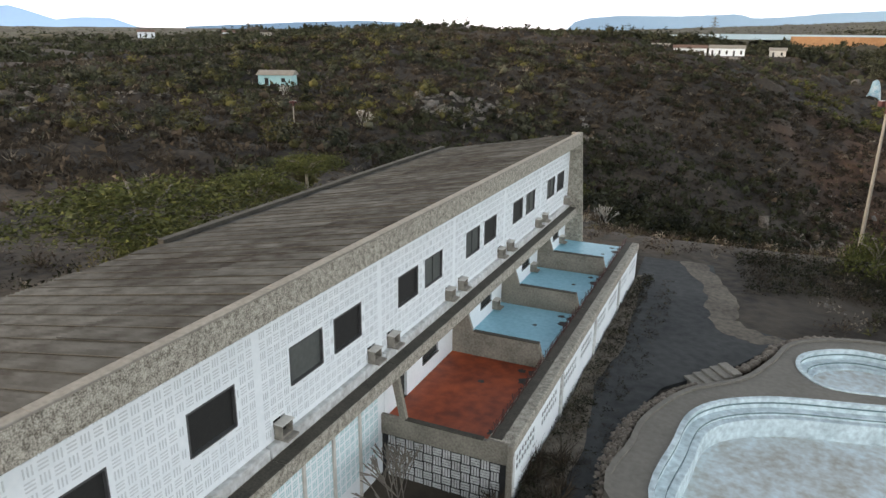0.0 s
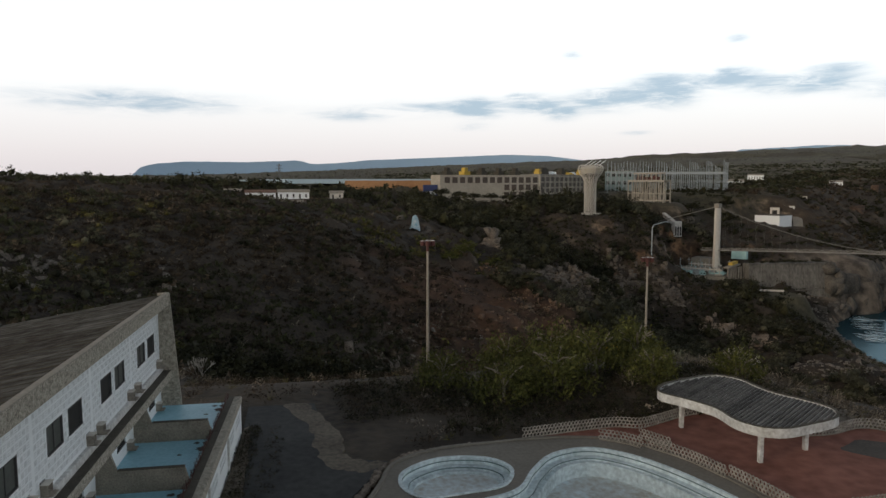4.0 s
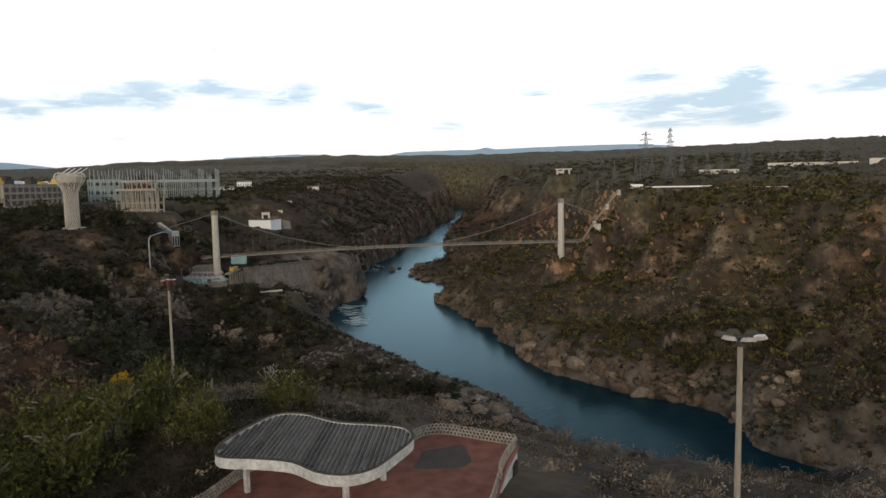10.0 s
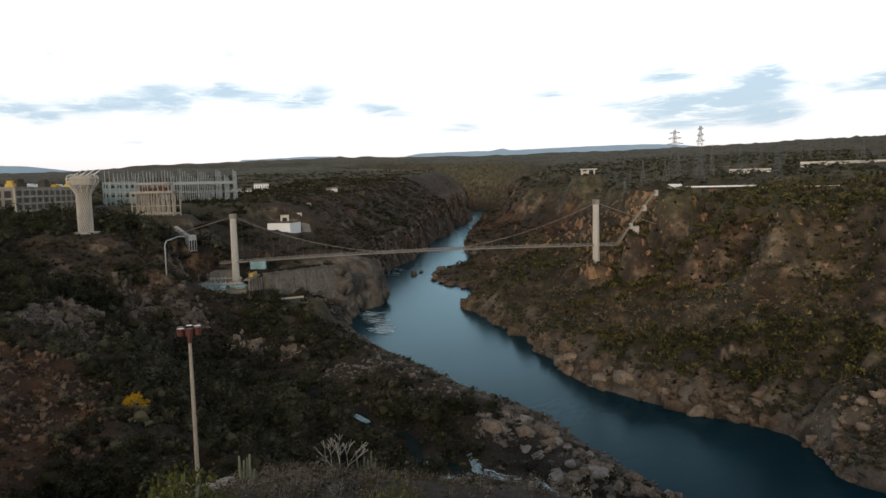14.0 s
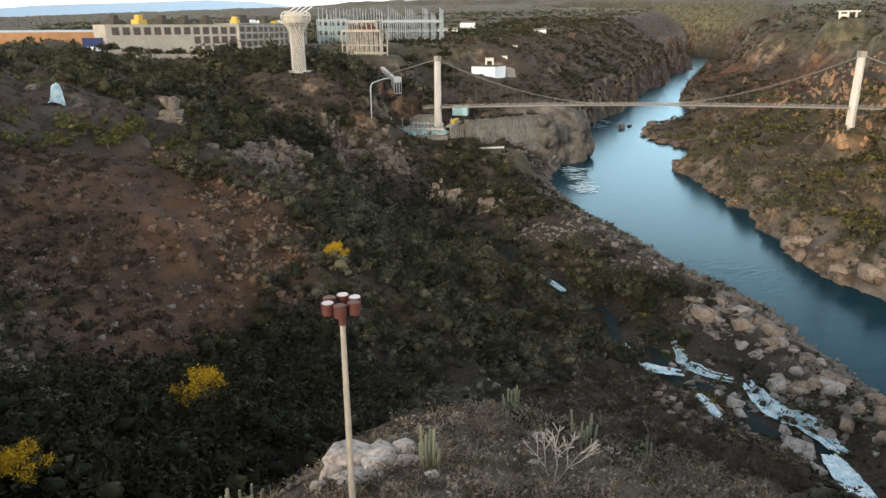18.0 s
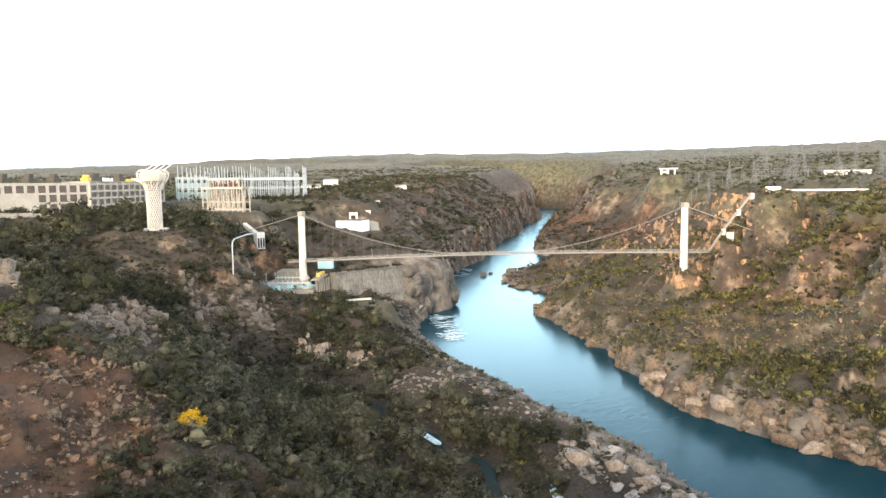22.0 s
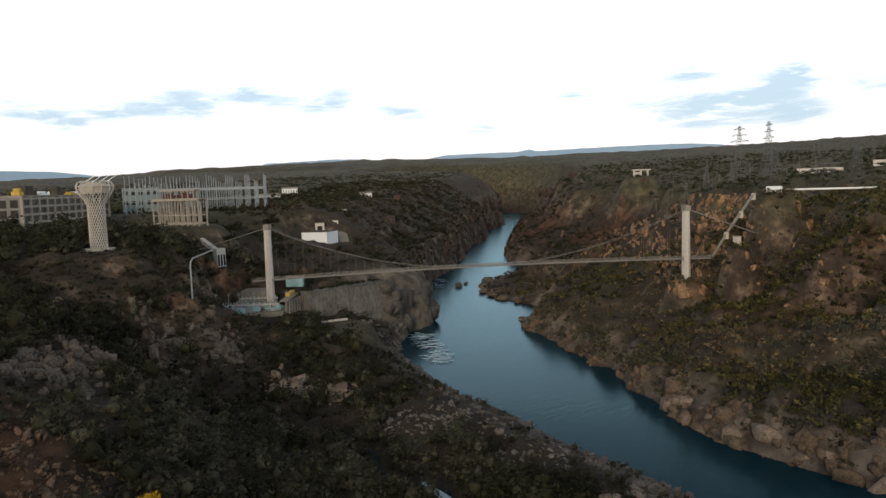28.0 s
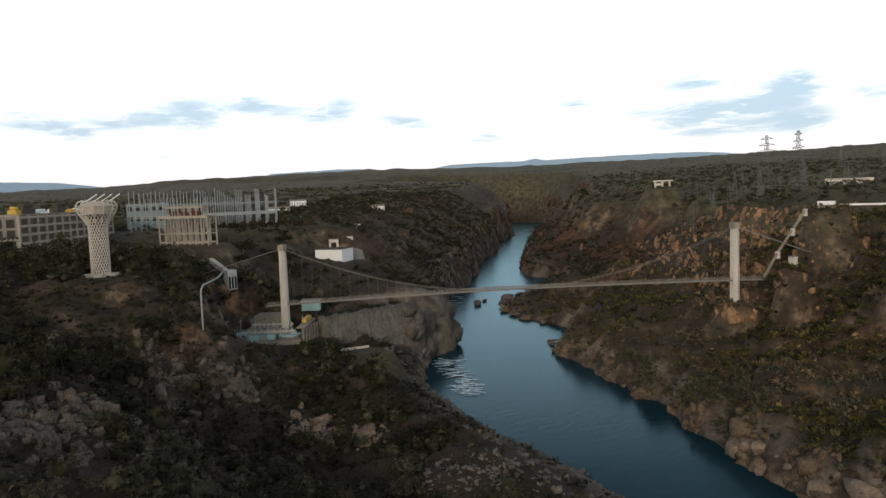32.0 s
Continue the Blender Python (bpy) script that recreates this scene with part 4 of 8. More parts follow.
# terraces
floors = [M_BLUE, M_BLUE, M_BLUE, M_RED]
for k in range(4):
    low, top = PARTY[k + 1], PARTY[k]
    deck = part("terrace_floor", box(FACE, -8.6, low, top, 1.6, 2.0), floors[k], hotel, "faded red painted terrace floor" if k == 3 else "faded blue painted terrace floor")
    door = [(low + 1.5, low + 2.6, 2.0, 4.2), (low + 4.4, low + 6.4, 2.9, 4.2)]
    part("terrace_wall", holed(FACE - 0.22, FACE, low, top, 2.0, 4.44, door), M_WHITE, hotel)
    # near-black panel for the unlit doorway
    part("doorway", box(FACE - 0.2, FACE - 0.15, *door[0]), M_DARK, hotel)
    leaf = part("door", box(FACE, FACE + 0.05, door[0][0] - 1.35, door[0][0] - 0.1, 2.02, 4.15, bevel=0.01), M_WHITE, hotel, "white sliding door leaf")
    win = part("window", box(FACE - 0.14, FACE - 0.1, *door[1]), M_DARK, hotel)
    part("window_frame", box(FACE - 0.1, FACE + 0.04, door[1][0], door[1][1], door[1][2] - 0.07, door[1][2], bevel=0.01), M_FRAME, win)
    # solid near-black box instead of the unlit room behind the terrace
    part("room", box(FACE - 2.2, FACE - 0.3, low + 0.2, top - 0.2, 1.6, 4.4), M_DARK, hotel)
    # side wall, stepped up to the slab by a raking fin
    bm = bmesh.new()
    height = 3.45 if k < 3 else 2.35
    if k < 3:
        outline = [(FACE, 1.6), (-8.7, 1.6), (-9.2, height), (EAVE + 0.35, height), (EAVE + 0.02, 4.45), (FACE, 4.45)]
    else:
        outline = [(FACE, 1.35), (-8.6, 1.35), (-8.8, height), (EAVE + 0.45, height), (EAVE + 0.02, 4.45), (EAVE - 0.35, 4.45), (EAVE + 0.1, height), (FACE, height)]
    for y in (low - 0.11, low + 0.11):
        bm.faces.new([bm.verts.new((x, y, z)) for x, z in outline])
    bmesh.ops.bridge_loops(bm, edges=bm.edges)
    bmesh.ops.recalc_face_normals(bm, faces=bm.faces)
    side = part("side_wall", bm, M_SIDEWALL, hotel, "pebble-dashed terrace side wall")
    part("cap", box(EAVE + 0.4, -9.2, low - 0.14, low + 0.14, height + 0.003, height + 0.06), M_MOULD_SHADE, side, "dark mouldy coping")
    # outer wall with rows of small square openings
    holes = []
    for n in range(2):
        for i in range(7):
            for j in range(2):
                y = low + 0.75 + n * 4.1 + i * 0.42
                holes.append((y, y + 0.29, 0.62 + j * 0.46, 0.96 + j * 0.46))
    outer = part("outer_wall", holed(-7.89, -7.85, low, top, -1.1, 1.95, holes), M_WHITE, hotel, "white outer wall with rows of small square openings")
    # near-black plate painted for the unlit depth behind the square openings
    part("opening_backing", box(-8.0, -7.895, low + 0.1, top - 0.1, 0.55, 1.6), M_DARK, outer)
    part("pilaster", box(-7.85, -7.72, low - 0.16, low + 0.16, -1.1, 1.94), M_WHITE_DIRTY, outer)
    part("parapet", box(-9.0, -7.75, low, top, 1.96, 2.5, bevel=0.06), M_PEBBLE, hotel, "pebble-dashed terrace parapet")
    part("planter_soil", box(-8.9, -8.35, low + 0.05, top - 0.05, 2.5, 2.53), M_MOULD_SHADE, hotel)
    rods = [((-8.85 + random.uniform(-0.05, 0.05), low + 0.2 + i * 0.17, 2.5), (-8.85 + random.uniform(-0.14, 0.14), low + 0.2 + i * 0.17 + random.uniform(-0.1, 0.1), 3.0 + random.uniform(-0.12, 0.1))) for i in range(48)]
    rods += [((-8.85, low + 0.1, z), (-8.85, top - 0.1, z)) for z in (2.75, 2.95)]
    part("railing", bars(rods, 0.035), M_RUST, hotel, "rusted spiked terrace railing")
y0 = PARTY[4]
# solid wall painted near-black as the unlit gaps between the white bars
south = part("south_wall", box(FACE + 0.01, -8.0, y0 - 0.05, y0 + 0.2, -1.1, 1.35), M_SLOT, hotel, "open-block wall, white bars on black painted for the unlit gaps")
part("corner_pier", box(-8.0, -7.72, y0 - 0.3, y0 + 0.0, -1.1, 2.5, bevel=0.03), M_SIDEWALL, hotel, "mouldy pebble-dashed corner pier")
part("corner_infill", box(-9.0, -7.76, y0 - 0.1, y0 - 0.004, 1.36, 2.46), M_SIDEWALL, hotel)
tagged(part("block_slots", basket(-14.1, -8.05, -1.08, 1.34, 0.48, on_side(y0 - 0.05, 0.03), [], 0.92, 0.19), M_WHITE_DIRTY, south), "white bars of the open blocks", kind="stuff")

# black mould stains on the terrace floors
for k in range(4):
    low, top = PARTY[k + 1], PARTY[k]
    for cx, cy, rr in ((-9.2, low + 6.6, 0.5), (-9.1, low + 7.6, 0.4), (-9.9, low + 7.7, 0.22), (-9.2, low + 1.2, 0.25), (-10.3 - 0.4 * k, low + 5.6, 0.16)):
        blob = [(cx + rr * 1.2 * math.cos(a) * random.uniform(0.6, 1.2), cy + rr * math.sin(a) * random.uniform(0.6, 1.2)) for a in np.linspace(0, 6.0, 15)]
        part("mould_stain", prism(blob, 1.99, 2.005), M_STAIN, hotel, "black mould stain")

# cooling units beside every party wall
ac = thing("air_conditioner", (FACE, 0, 5.56), "empty white air-conditioner sleeve with drip tray and rusty hood", "air conditioner", "cooling units along the hotel wall")
part("case", holed(0, 0.36, -0.32, 0.32, 0, 0.5, [(-0.27, 0.27, 0.05, 0.45)]), M_CONC, ac, local=True)
# near-black plate painted for the unlit inside of the empty sleeve
part("unlit_back", box(0.04, 0.08, -0.27, 0.27, 0.05, 0.45), M_DARK, ac, local=True)
part("hood", box(-0.02, 0.42, -0.36, 0.36, 0.505, 0.53), M_PALE, ac, local=True)
part("tray", box(0.0, 0.62, -0.36, 0.36, -0.1, -0.005, bevel=0.02), M_CONC, ac, local=True)
first = True
for k, p in enumerate(PARTY):
    for off in (-0.9, 0.9):
        if p + off > END or p + off < PARTY[5]:
            continue
        m = pose(FACE, p + off, 5.66)
        if first:
            ac.matrix_basis, first = m, False
        else:
            copy_thing(ac, m)
for k in range(3):
    copy_thing(ac, pose(FACE, PARTY[k + 1] + 6.9, 2.25))

# ---- road, pool terrace and pools ----
road = [(-7.7, -25), (-7.7, 58), (-8, 66), (-1.7, 66), (-0.6, 57), (0.2, 52), (4.2, 50.7), (1.2, 45), (-3.0, 39.6), (-4.5, 34), (-4.6, 26), (-4.4, -25)]
ob = new("road", as_mesh(prism(road, -1.3, -0.68), "road", M_ASPHALT))
tagged(ob, "worn dark asphalt drive with sandy stains beside the hotel", "road", kind="structure")
drift = smooth_loop([(-4.6, 65.5), (-2.8, 61.5), (-1.8, 57.5), (-1.3, 53), (-0.2, 50.2), (2.0, 49.0), (4.4, 50.2), (2.4, 51.2), (0.8, 53), (0.6, 57), (-0.6, 61), (-2.6, 66)], 5)
part("sand_drift", prism([(p[0] + random.uniform(-0.25, 0.25), p[1] + random.uniform(-0.25, 0.25)) for p in drift], -0.9, -0.668), M_SAND, ob, "pale sandy drift along the drive")
drift = smooth_loop([(-7.7, 24), (-7.7, 40), (-7.7, 59), (-7.0, 58), (-6.6, 50), (-6.2, 44), (-6.7, 38), (-5.9, 31), (-6.2, 25)], 6)
part("sand_drift", prism([(p[0] + random.uniform(-0.15, 0.15), p[1]) for p in drift], -0.9, -0.664), M_SAND, ob, "brown dirt along the hotel wall")

MAIN = smooth_loop([(-1.2, 26), (-1.4, 33), (-0.4, 37), (3, 39.6), (8.6, 41.2), (12.4, 42.6), (14.5, 45.6), (16.8, 48.1), (19.8, 48.8), (22.3, 47.2), (24.4, 44), (26.2, 39.3), (27.2, 34.5), (27, 28), (20, 23.5), (8, 22.5)], 6)
KIDS = smooth_loop([(4.7, 44.6), (5.2, 47), (8, 48.8), (11.4, 48.3), (12.8, 46.2), (11.6, 43.6), (8.8, 42.9), (6, 42.7)], 6)
DECK = smooth_loop(YARD, 5)
bm = bmesh.new()
edges = []
for loop in (DECK, MAIN, KIDS):
    vv = [bm.verts.new((p[0], p[1], 0)) for p in loop]
    edges += [bm.edges.new((vv[i], vv[(i + 1) % len(vv)])) for i in range(len(vv))]
bmesh.ops.triangle_fill(bm, edges=edges, use_beauty=True)
for f in [f for f in bm.faces if f.normal.z < 0]:
    f.normal_flip()
side = bmesh.new()
for loop, sgn in ((DECK, 1),):
    n = len(loop)
    for i in range(n):
        a, b = loop[i], loop[(i + 1) % n]
        side.faces.new([side.verts.new(v) for v in ((a[0], a[1], -1.4), (b[0], b[1], -1.4), (b[0], b[1], 0), (a[0], a[1], 0))])
deck = new("pavement", as_mesh(join(bm, side), "pavement", M_DECK))
tagged(deck, "grey concrete paving round the drained pools", "pavement", kind="structure")
kerb = part("kerb", ring_wall(offset_loop(DECK, -0.25), offset_loop(DECK, 0.05), -0.3, 0.12), M_DECK, deck)


def pool(name, loop, deep, label):
    cx, cy = sum(p[0] for p in loop) / len(loop), sum(p[1] for p in loop) / len(loop)
    ob = thing(name, (cx, cy, -deep), label, "swimming pool")
    part("coping", ring_wall(offset_loop(loop, -0.06), offset_loop(loop, 0.22), -0.02, 0.08), M_POOL, ob, "chipped pale blue coping")
    part("upper_wall", ring_wall(offset_loop(loop, -0.02), offset_loop(loop, 0.05), -0.55, -0.02), M_POOL, ob)
    part("tile_line", ring_wall(offset_loop(loop, -0.05), offset_loop(loop, 0.0), -0.25, -0.17), M_LINE, ob, "dark teal tile line")
    part("ledge", ring_wall(offset_loop(loop, -0.5), offset_loop(loop, -0.02), -0.75, -0.5), M_POOL, ob)
    part("second_line", ring_wall(offset_loop(loop, -0.54), offset_loop(loop, -0.51), -0.61, -0.54), M_LINE, ob)
    part("lower_wall", ring_wall(offset_loop(loop, -0.9), offset_loop(loop, -0.52), -deep, -0.74), M_POOL, ob)
    part("floor", prism([p[:2] for p in offset_loop(loop, -0.5)], -deep - 0.2, -deep + 0.02), M_POOLDIRT, ob, "silted pool floor with peeling paint")
    for i in range(0, len(loop), 9):
        p = Vector(offset_loop(loop, -0.56)[i][:2])
        part("inlet", beam((p.x, p.y, -1.05), (p.x, p.y, -0.82), 0.26, sides=8), M_DARK, ob)
    return ob


main_pool = pool("swimming_pool", MAIN, 1.9, "large drained swimming pool with peeling pale blue paint")
deep = smooth_loop([(10, 28), (9, 34), (13, 38.5), (18, 40), (22, 37), (21, 30), (15, 26.5)], 6)
part("puddle", prism([p[:2] for p in deep], -1.87, -1.83), M_TEAL, main_pool, "pale teal sloping bottom patch")
pool("paddling_pool", KIDS, 0.95, "small drained kidney-shaped paddling pool with peeling white paint")

# rubble wall below the pool terrace, and its steps
rubble = thing("rubble_wall", (-4.2, 33, -0.9), "low dry-stone rubble wall along the pool terrace", "stone wall")
stone_mes = []
for s in range(6):
    bm = bmesh.new()
    bmesh.ops.create_icosphere(bm, subdivisions=1, radius=0.5)
    for v in bm.verts:
        v.co *= random.uniform(0.72, 1.15)
    bm.transform(Matrix.Diagonal((1, 0.8, 0.62, 1)))
    stone_mes.append(as_mesh(bm, "stone", M_STONE))
edge = [p for p in smooth_loop([(-3.4, 24), (-3.7, 29), (-3.75, 32), (-3.3, 35.2), (-1.7, 38.9), (-0.9, 40)], 12, closed=False)]
inv = chain(rubble).inverted()
for p, q in zip(edge, edge[1:]):
    for r in (0, 0.6, 1.1, 1.6, 2.2, 2.7):
        t = random.random()
        at = p.lerp(q, t)
        s = random.uniform(0.25, 0.48)
        piece("stone", random.choice(stone_mes), rubble, inv @ pose(at.x - 0.2 - r * 0.33, at.y, -0.2 - r * 0.22, random.uniform(0, 360), random.uniform(0, 360), 0) @ Matrix.Scale(s, 4))
edge = smooth_loop([(1.7, 43.4, 0), (3.0, 46, 0), (4.0, 48.6, 0), (6, 50.6, 0), (9, 51.5, 0), (13, 52, 0)], 9, closed=False)
for p, q in zip(edge, edge[1:]):
    for r in range(3):
        at = p.lerp(q, random.random())
        piece("stone", random.choice(stone_mes), rubble, inv @ pose(at.x - 0.25 - r * 0.2, at.y + 0.2 + r * 0.2, -0.35 - r * 0.2, random.uniform(0, 360), random.uniform(0, 360), 0) @ Matrix.Scale(random.uniform(0.35, 0.7), 4))
steps = thing("steps", (0, 43, -0.9), "five worn concrete steps up to the pool terrace", "steps")
for i in range(5):
    a = Vector((-1.2 + i * 0.46, 41.2 + i * 0.37, 0))
    bm = box(-0.3, 0.34, -0.8, 0.8, -1.2, -0.56 + i * 0.145, bevel=0.02)
    bm.transform(Matrix.Translation(a) @ Matrix.Rotation(radians(38), 4, "Z"))
    part("step", bm, M_CONC, steps)

# ---- red platform with canopy and ring-block fences ----
PLAT = [(15.5, 51.9), (23.7, 53.1), (28.7, 53.6), (33.8, 55.1), (36.6, 52.6), (38.0, 48.6), (41.4, 48.4), (44.4, 49.3), (46.3, 48.2), (47.8, 41.5), (44.6, 40.3), (41.2, 38.6), (36.7, 36.2), (32.3, 35.6),
        (30.9, 33.2), (30.3, 29.5), (29.2, 24), (28.9, 29), (29.0, 34), (28.3, 40), (26.5, 46), (23.1, 50.2), (18.1, 51.65)]
plat = new("platform_paving", as_mesh(prism(PLAT, -0.45, 0.03), "platform_paving", M_PLATFORM))
tagged(plat, "faded red concrete platform above the gorge", "pavement", kind="structure")
part("burnt_patch", prism([(42.3 + 2.6 * math.cos(a) * (1 + 0.2 * math.sin(3 * a)), 44.6 + 1.9 * math.sin(a) * (1 + 0.15 * math.cos(4 * a))) for a in np.linspace(0, 6.1, 22)], 0.0, 0.036), M_STAIN, plat, "sooty burnt patch")
for i in range(3, 14):
    a, b = Vector(PLAT[i]), Vector(PLAT[i + 1])
    for t in (0.0, 0.5):
        p = a.lerp(b, t).lerp(Vector((33, 44)), 0.05)
        part("column", box(p.x - 0.15, p.x + 0.15, p.y - 0.15, p.y + 0.15, min(ground_at(p.x, p.y) - 0.5, -0.6), -0.45), M_CONC, plat)
room = thing("changing_room", (46, 42, -4.5), "small white-washed room under the platform edge with a dark window", "outbuilding")
part("wall", box_between(41.4, 38.85, 47.55, 41.55, -4.6, -0.46, 0.22), M_WHITE_DIRTY, room)
part("wall", box_between(47.5, 41.75, 46.5, 46.4, -4.6, -0.46, 0.22), M_WHITE_DIRTY, room)
w = part("window", box_between(45.6, 40.56, 46.9, 41.13, -1.9, -0.75, 0.3), M_DARK, room)
part("window_frame", box_between(45.5, 40.5, 47.0, 41.16, -2.05, -1.91, 0.36), M_CONC, w)

bm = bmesh.new()
ringv = []
for i in range(6):
    an = math.pi / 3 * i + math.pi / 6
    for r, yy in ((0.185, -0.055), (0.185, 0.055), (0.135, 0.055), (0.135, -0.055)):
        ringv.append(bm.verts.new((r * math.cos(an), yy, r * math.sin(an))))
for i in range(6):
    for j in range(4):
        a, b = i * 4 + j, i * 4 + (j + 1) % 4
        c, d = ((i + 1) % 6) * 4 + (j + 1) % 4, ((i + 1) % 6) * 4 + j
        bm.faces.new((ringv[a], ringv[b], ringv[c], ringv[d]))
bmesh.ops.recalc_face_normals(bm, faces=bm.faces)
M_RINGS = surface("whitewashed_ring_blocks", (0.17, 0.145, 0.12), (0.44, 0.41, 0.36), 1.4, 0.9, 0.2, contrast=0.2, tint=0.2)
ring_me = as_mesh(bm, "ring_block", M_RINGS)


def ring_fence(pts, label="openwork fence of whitewashed hexagonal ring blocks", rows=3):
    line = smooth_loop([(x, y, 0) for x, y in pts], 5, closed=False)
    foot = line[0]
    ob = thing("ring_fence", (foot.x, foot.y, 0.03), label, "fence", "fences round the red platform")
    inv = chain(ob).inverted()
    step, acc, n = 0.325, 0.0, 0
    for p, q in zip(line, line[1:]):
        d = (q - p).length
        an = math.degrees(math.atan2(q.y - p.y, q.x - p.x))
        while acc < d:
            at = p.lerp(q, acc / d)
            for r in range(rows):
                sh = (r % 2) * step / 2
                piece("ring_block", ring_me, ob, inv @ pose(at.x + sh * (q.x - p.x) / d, at.y + sh * (q.y - p.y) / d, 0.22 + r * 0.283, 0, random.uniform(-3, 3), an + random.uniform(-2, 2)))
            acc += step
        acc -= d
    for p, q in zip(line, line[1:]):
        part("footing", beam((p.x, p.y, 0.02), (q.x, q.y, 0.02), 0.12), M_CONC, ob)
    return ob


ring_fence([(15.5, 51.7), (19, 52.3), (23.7, 52.9), (26, 52.3), (28.7, 53.3), (31, 54.3), (33.6, 54.9)])
ring_fence([(33.6, 54.9), (36.0, 52.6), (37.6, 48.7), (39.5, 48.1), (41.4, 48.2), (44.4, 49.0), (46.1, 48.0), (46.9, 45), (47.6, 41.7)])
ring_fence([(47.4, 41.5), (44.6, 40.5), (42.2, 39.4), (41.7, 38.9)], rows=3)
ring_fence([(40.9, 38.6), (36.7, 36.5), (33.5, 36.0), (32.3, 35.8), (31.0, 33.2), (30.4, 30.2), (29.8, 27)])
ring_fence([(21.6, 50.4), (23.2, 49.3), (24.0, 48.2)], "short broken piece of hexagonal ring-block fence")
ring_fence([(24.9, 50.0), (26.2, 47.6)], "short broken piece of hexagonal ring-block fence")
ring_fence([(24.6, 48.3), (26.4, 45.4), (27.5, 42.0)], "openwork ring-block fence between pool and platform")
ring_fence([(27.9, 42.0), (28.7, 38.5), (29.0, 35.5), (28.9, 33)], "openwork ring-block fence between pool and platform")

M_BOARD = surface("weathered_boards", (0.03, 0.028, 0.026), (0.15, 0.145, 0.135), 0.5, 0.95, 0.3, contrast=0.16, fine=7, tint=0.35)
canopy = thing("canopy", (32.7, 48.5, 0.03), "wavy-edged white concrete canopy with a ribbed grey top on slim posts", "canopy")
LEAF = smooth_loop([(27.2, 51.4), (28.4, 53.3), (32, 54.9), (34.8, 55.3), (36.2, 53.6), (36.5, 50.2), (37.9, 47.4), (38.6, 45.2), (37.4, 43.3), (34.4, 42.3), (32, 41.8), (30.3, 42.5), (29.5, 44.2), (29.5, 46.8), (28.4, 49.2)], 5)
slab = part("slab", prism([p[:2] for p in offset_loop(LEAF, -0.12)], 2.75, 3.3), M_WHITE_DIRTY, canopy)
part("rim", ring_wall(offset_loop(LEAF, -0.16), offset_loop(LEAF, 0.0), 2.7, 3.42), M_WHITE_DIRTY, canopy, "flaking white rim")
part("rim_cap", ring_wall(offset_loop(LEAF, -0.2), offset_loop(LEAF, 0.04), 3.424, 3.48), M_MOULD_SHADE, canopy, "dark mouldy rim cap")


def inside(p, loop):
    hit = False
    for i in range(len(loop)):
        a, b = loop[i - 1], loop[i]
        if (a[1] > p[1]) != (b[1] > p[1]) and p[0] < (b[0] - a[0]) * (p[1] - a[1]) / (b[1] - a[1]) + a[0]:
            hit = not hit
    return hit


inner = offset_loop(LEAF, -0.3)
rib_dir = Vector((0.80, 0.60))
rib_n = Vector((-0.60, 0.80))
for i in range(-48, 49):
    ts = [t / 12 for t in range(-110, 111) if inside(Vector((33, 48.5)) + rib_n * (i * 0.33) + rib_dir * (t / 12), inner)]
    if len(ts) < 4:
        continue
    a = Vector((33, 48.5)) + rib_n * (i * 0.33) + rib_dir * ts[0]
    b = Vector((33, 48.5)) + rib_n * (i * 0.33) + rib_dir * ts[-1]
    part("rib", beam((a.x, a.y, 3.31), (b.x, b.y, 3.29), 0.27, sides=6), M_BOARD, canopy)
for x, y in ((31.6, 44.0), (29.5, 51.8), (36.6, 45.6)):
    part("post", box(x - 0.17, x + 0.17, y - 0.17, y + 0.17, 0.03, 2.76, bevel=0.03), M_WHITE_DIRTY, canopy)

# ---- floodlight masts ----
mast = thing("floodlight_mast", (42.6, 85.2, -3), "tall grey floodlight mast with a ring of rusty red drum lamps", "floodlight mast", "floodlight masts")
part("pole", beam((0, 0, -4.5), (0, 0, 12.9), 0.42, 0.24, sides=12), M_POLE, mast, local=True)
part("collar", beam((0, 0, 12.5), (0, 0, 13.3), 0.34, sides=10), M_RUST, mast, local=True)
for i in range(6):
    an = math.pi / 3 * i
    c, s = math.cos(an), math.sin(an)
    part("arm", beam((0, 0, 13.2), (0.62 * c, 0.62 * s, 13.35), 0.06), M_RUST, mast, local=True)
    bm = bmesh.new()
    bmesh.ops.create_cone(bm, cap_ends=True, segments=14, radius1=0.27, radius2=0.30, depth=0.52)
    bm.transform(Matrix.Translation((0.66 * c, 0.66 * s, 13.42)))
    lamp = part("lamp_drum", bm, M_RUST, mast, local=True)
    bm = bmesh.new()
    bmesh.ops.create_cone(bm, cap_ends=True, segments=14, radius1=0.25, radius2=0.25, depth=0.03)
    bm.transform(Matrix.Translation((0.66 * c, 0.66 * s, 13.70)))
    part("cover", bm, M_LENS if i in (0, 1, 3) else M_RUST, lamp, "clouded pale cover" if i in (0, 1, 3) else "", local=True)
mast.matrix_basis = pose(42.6, 85.2, -2.9)
copy_thing(mast, pose(11.2, 76.6, 0.6, 0, 0, 25))
copy_thing(mast, pose(-98, 133, -9.0, 0, 0, 10))

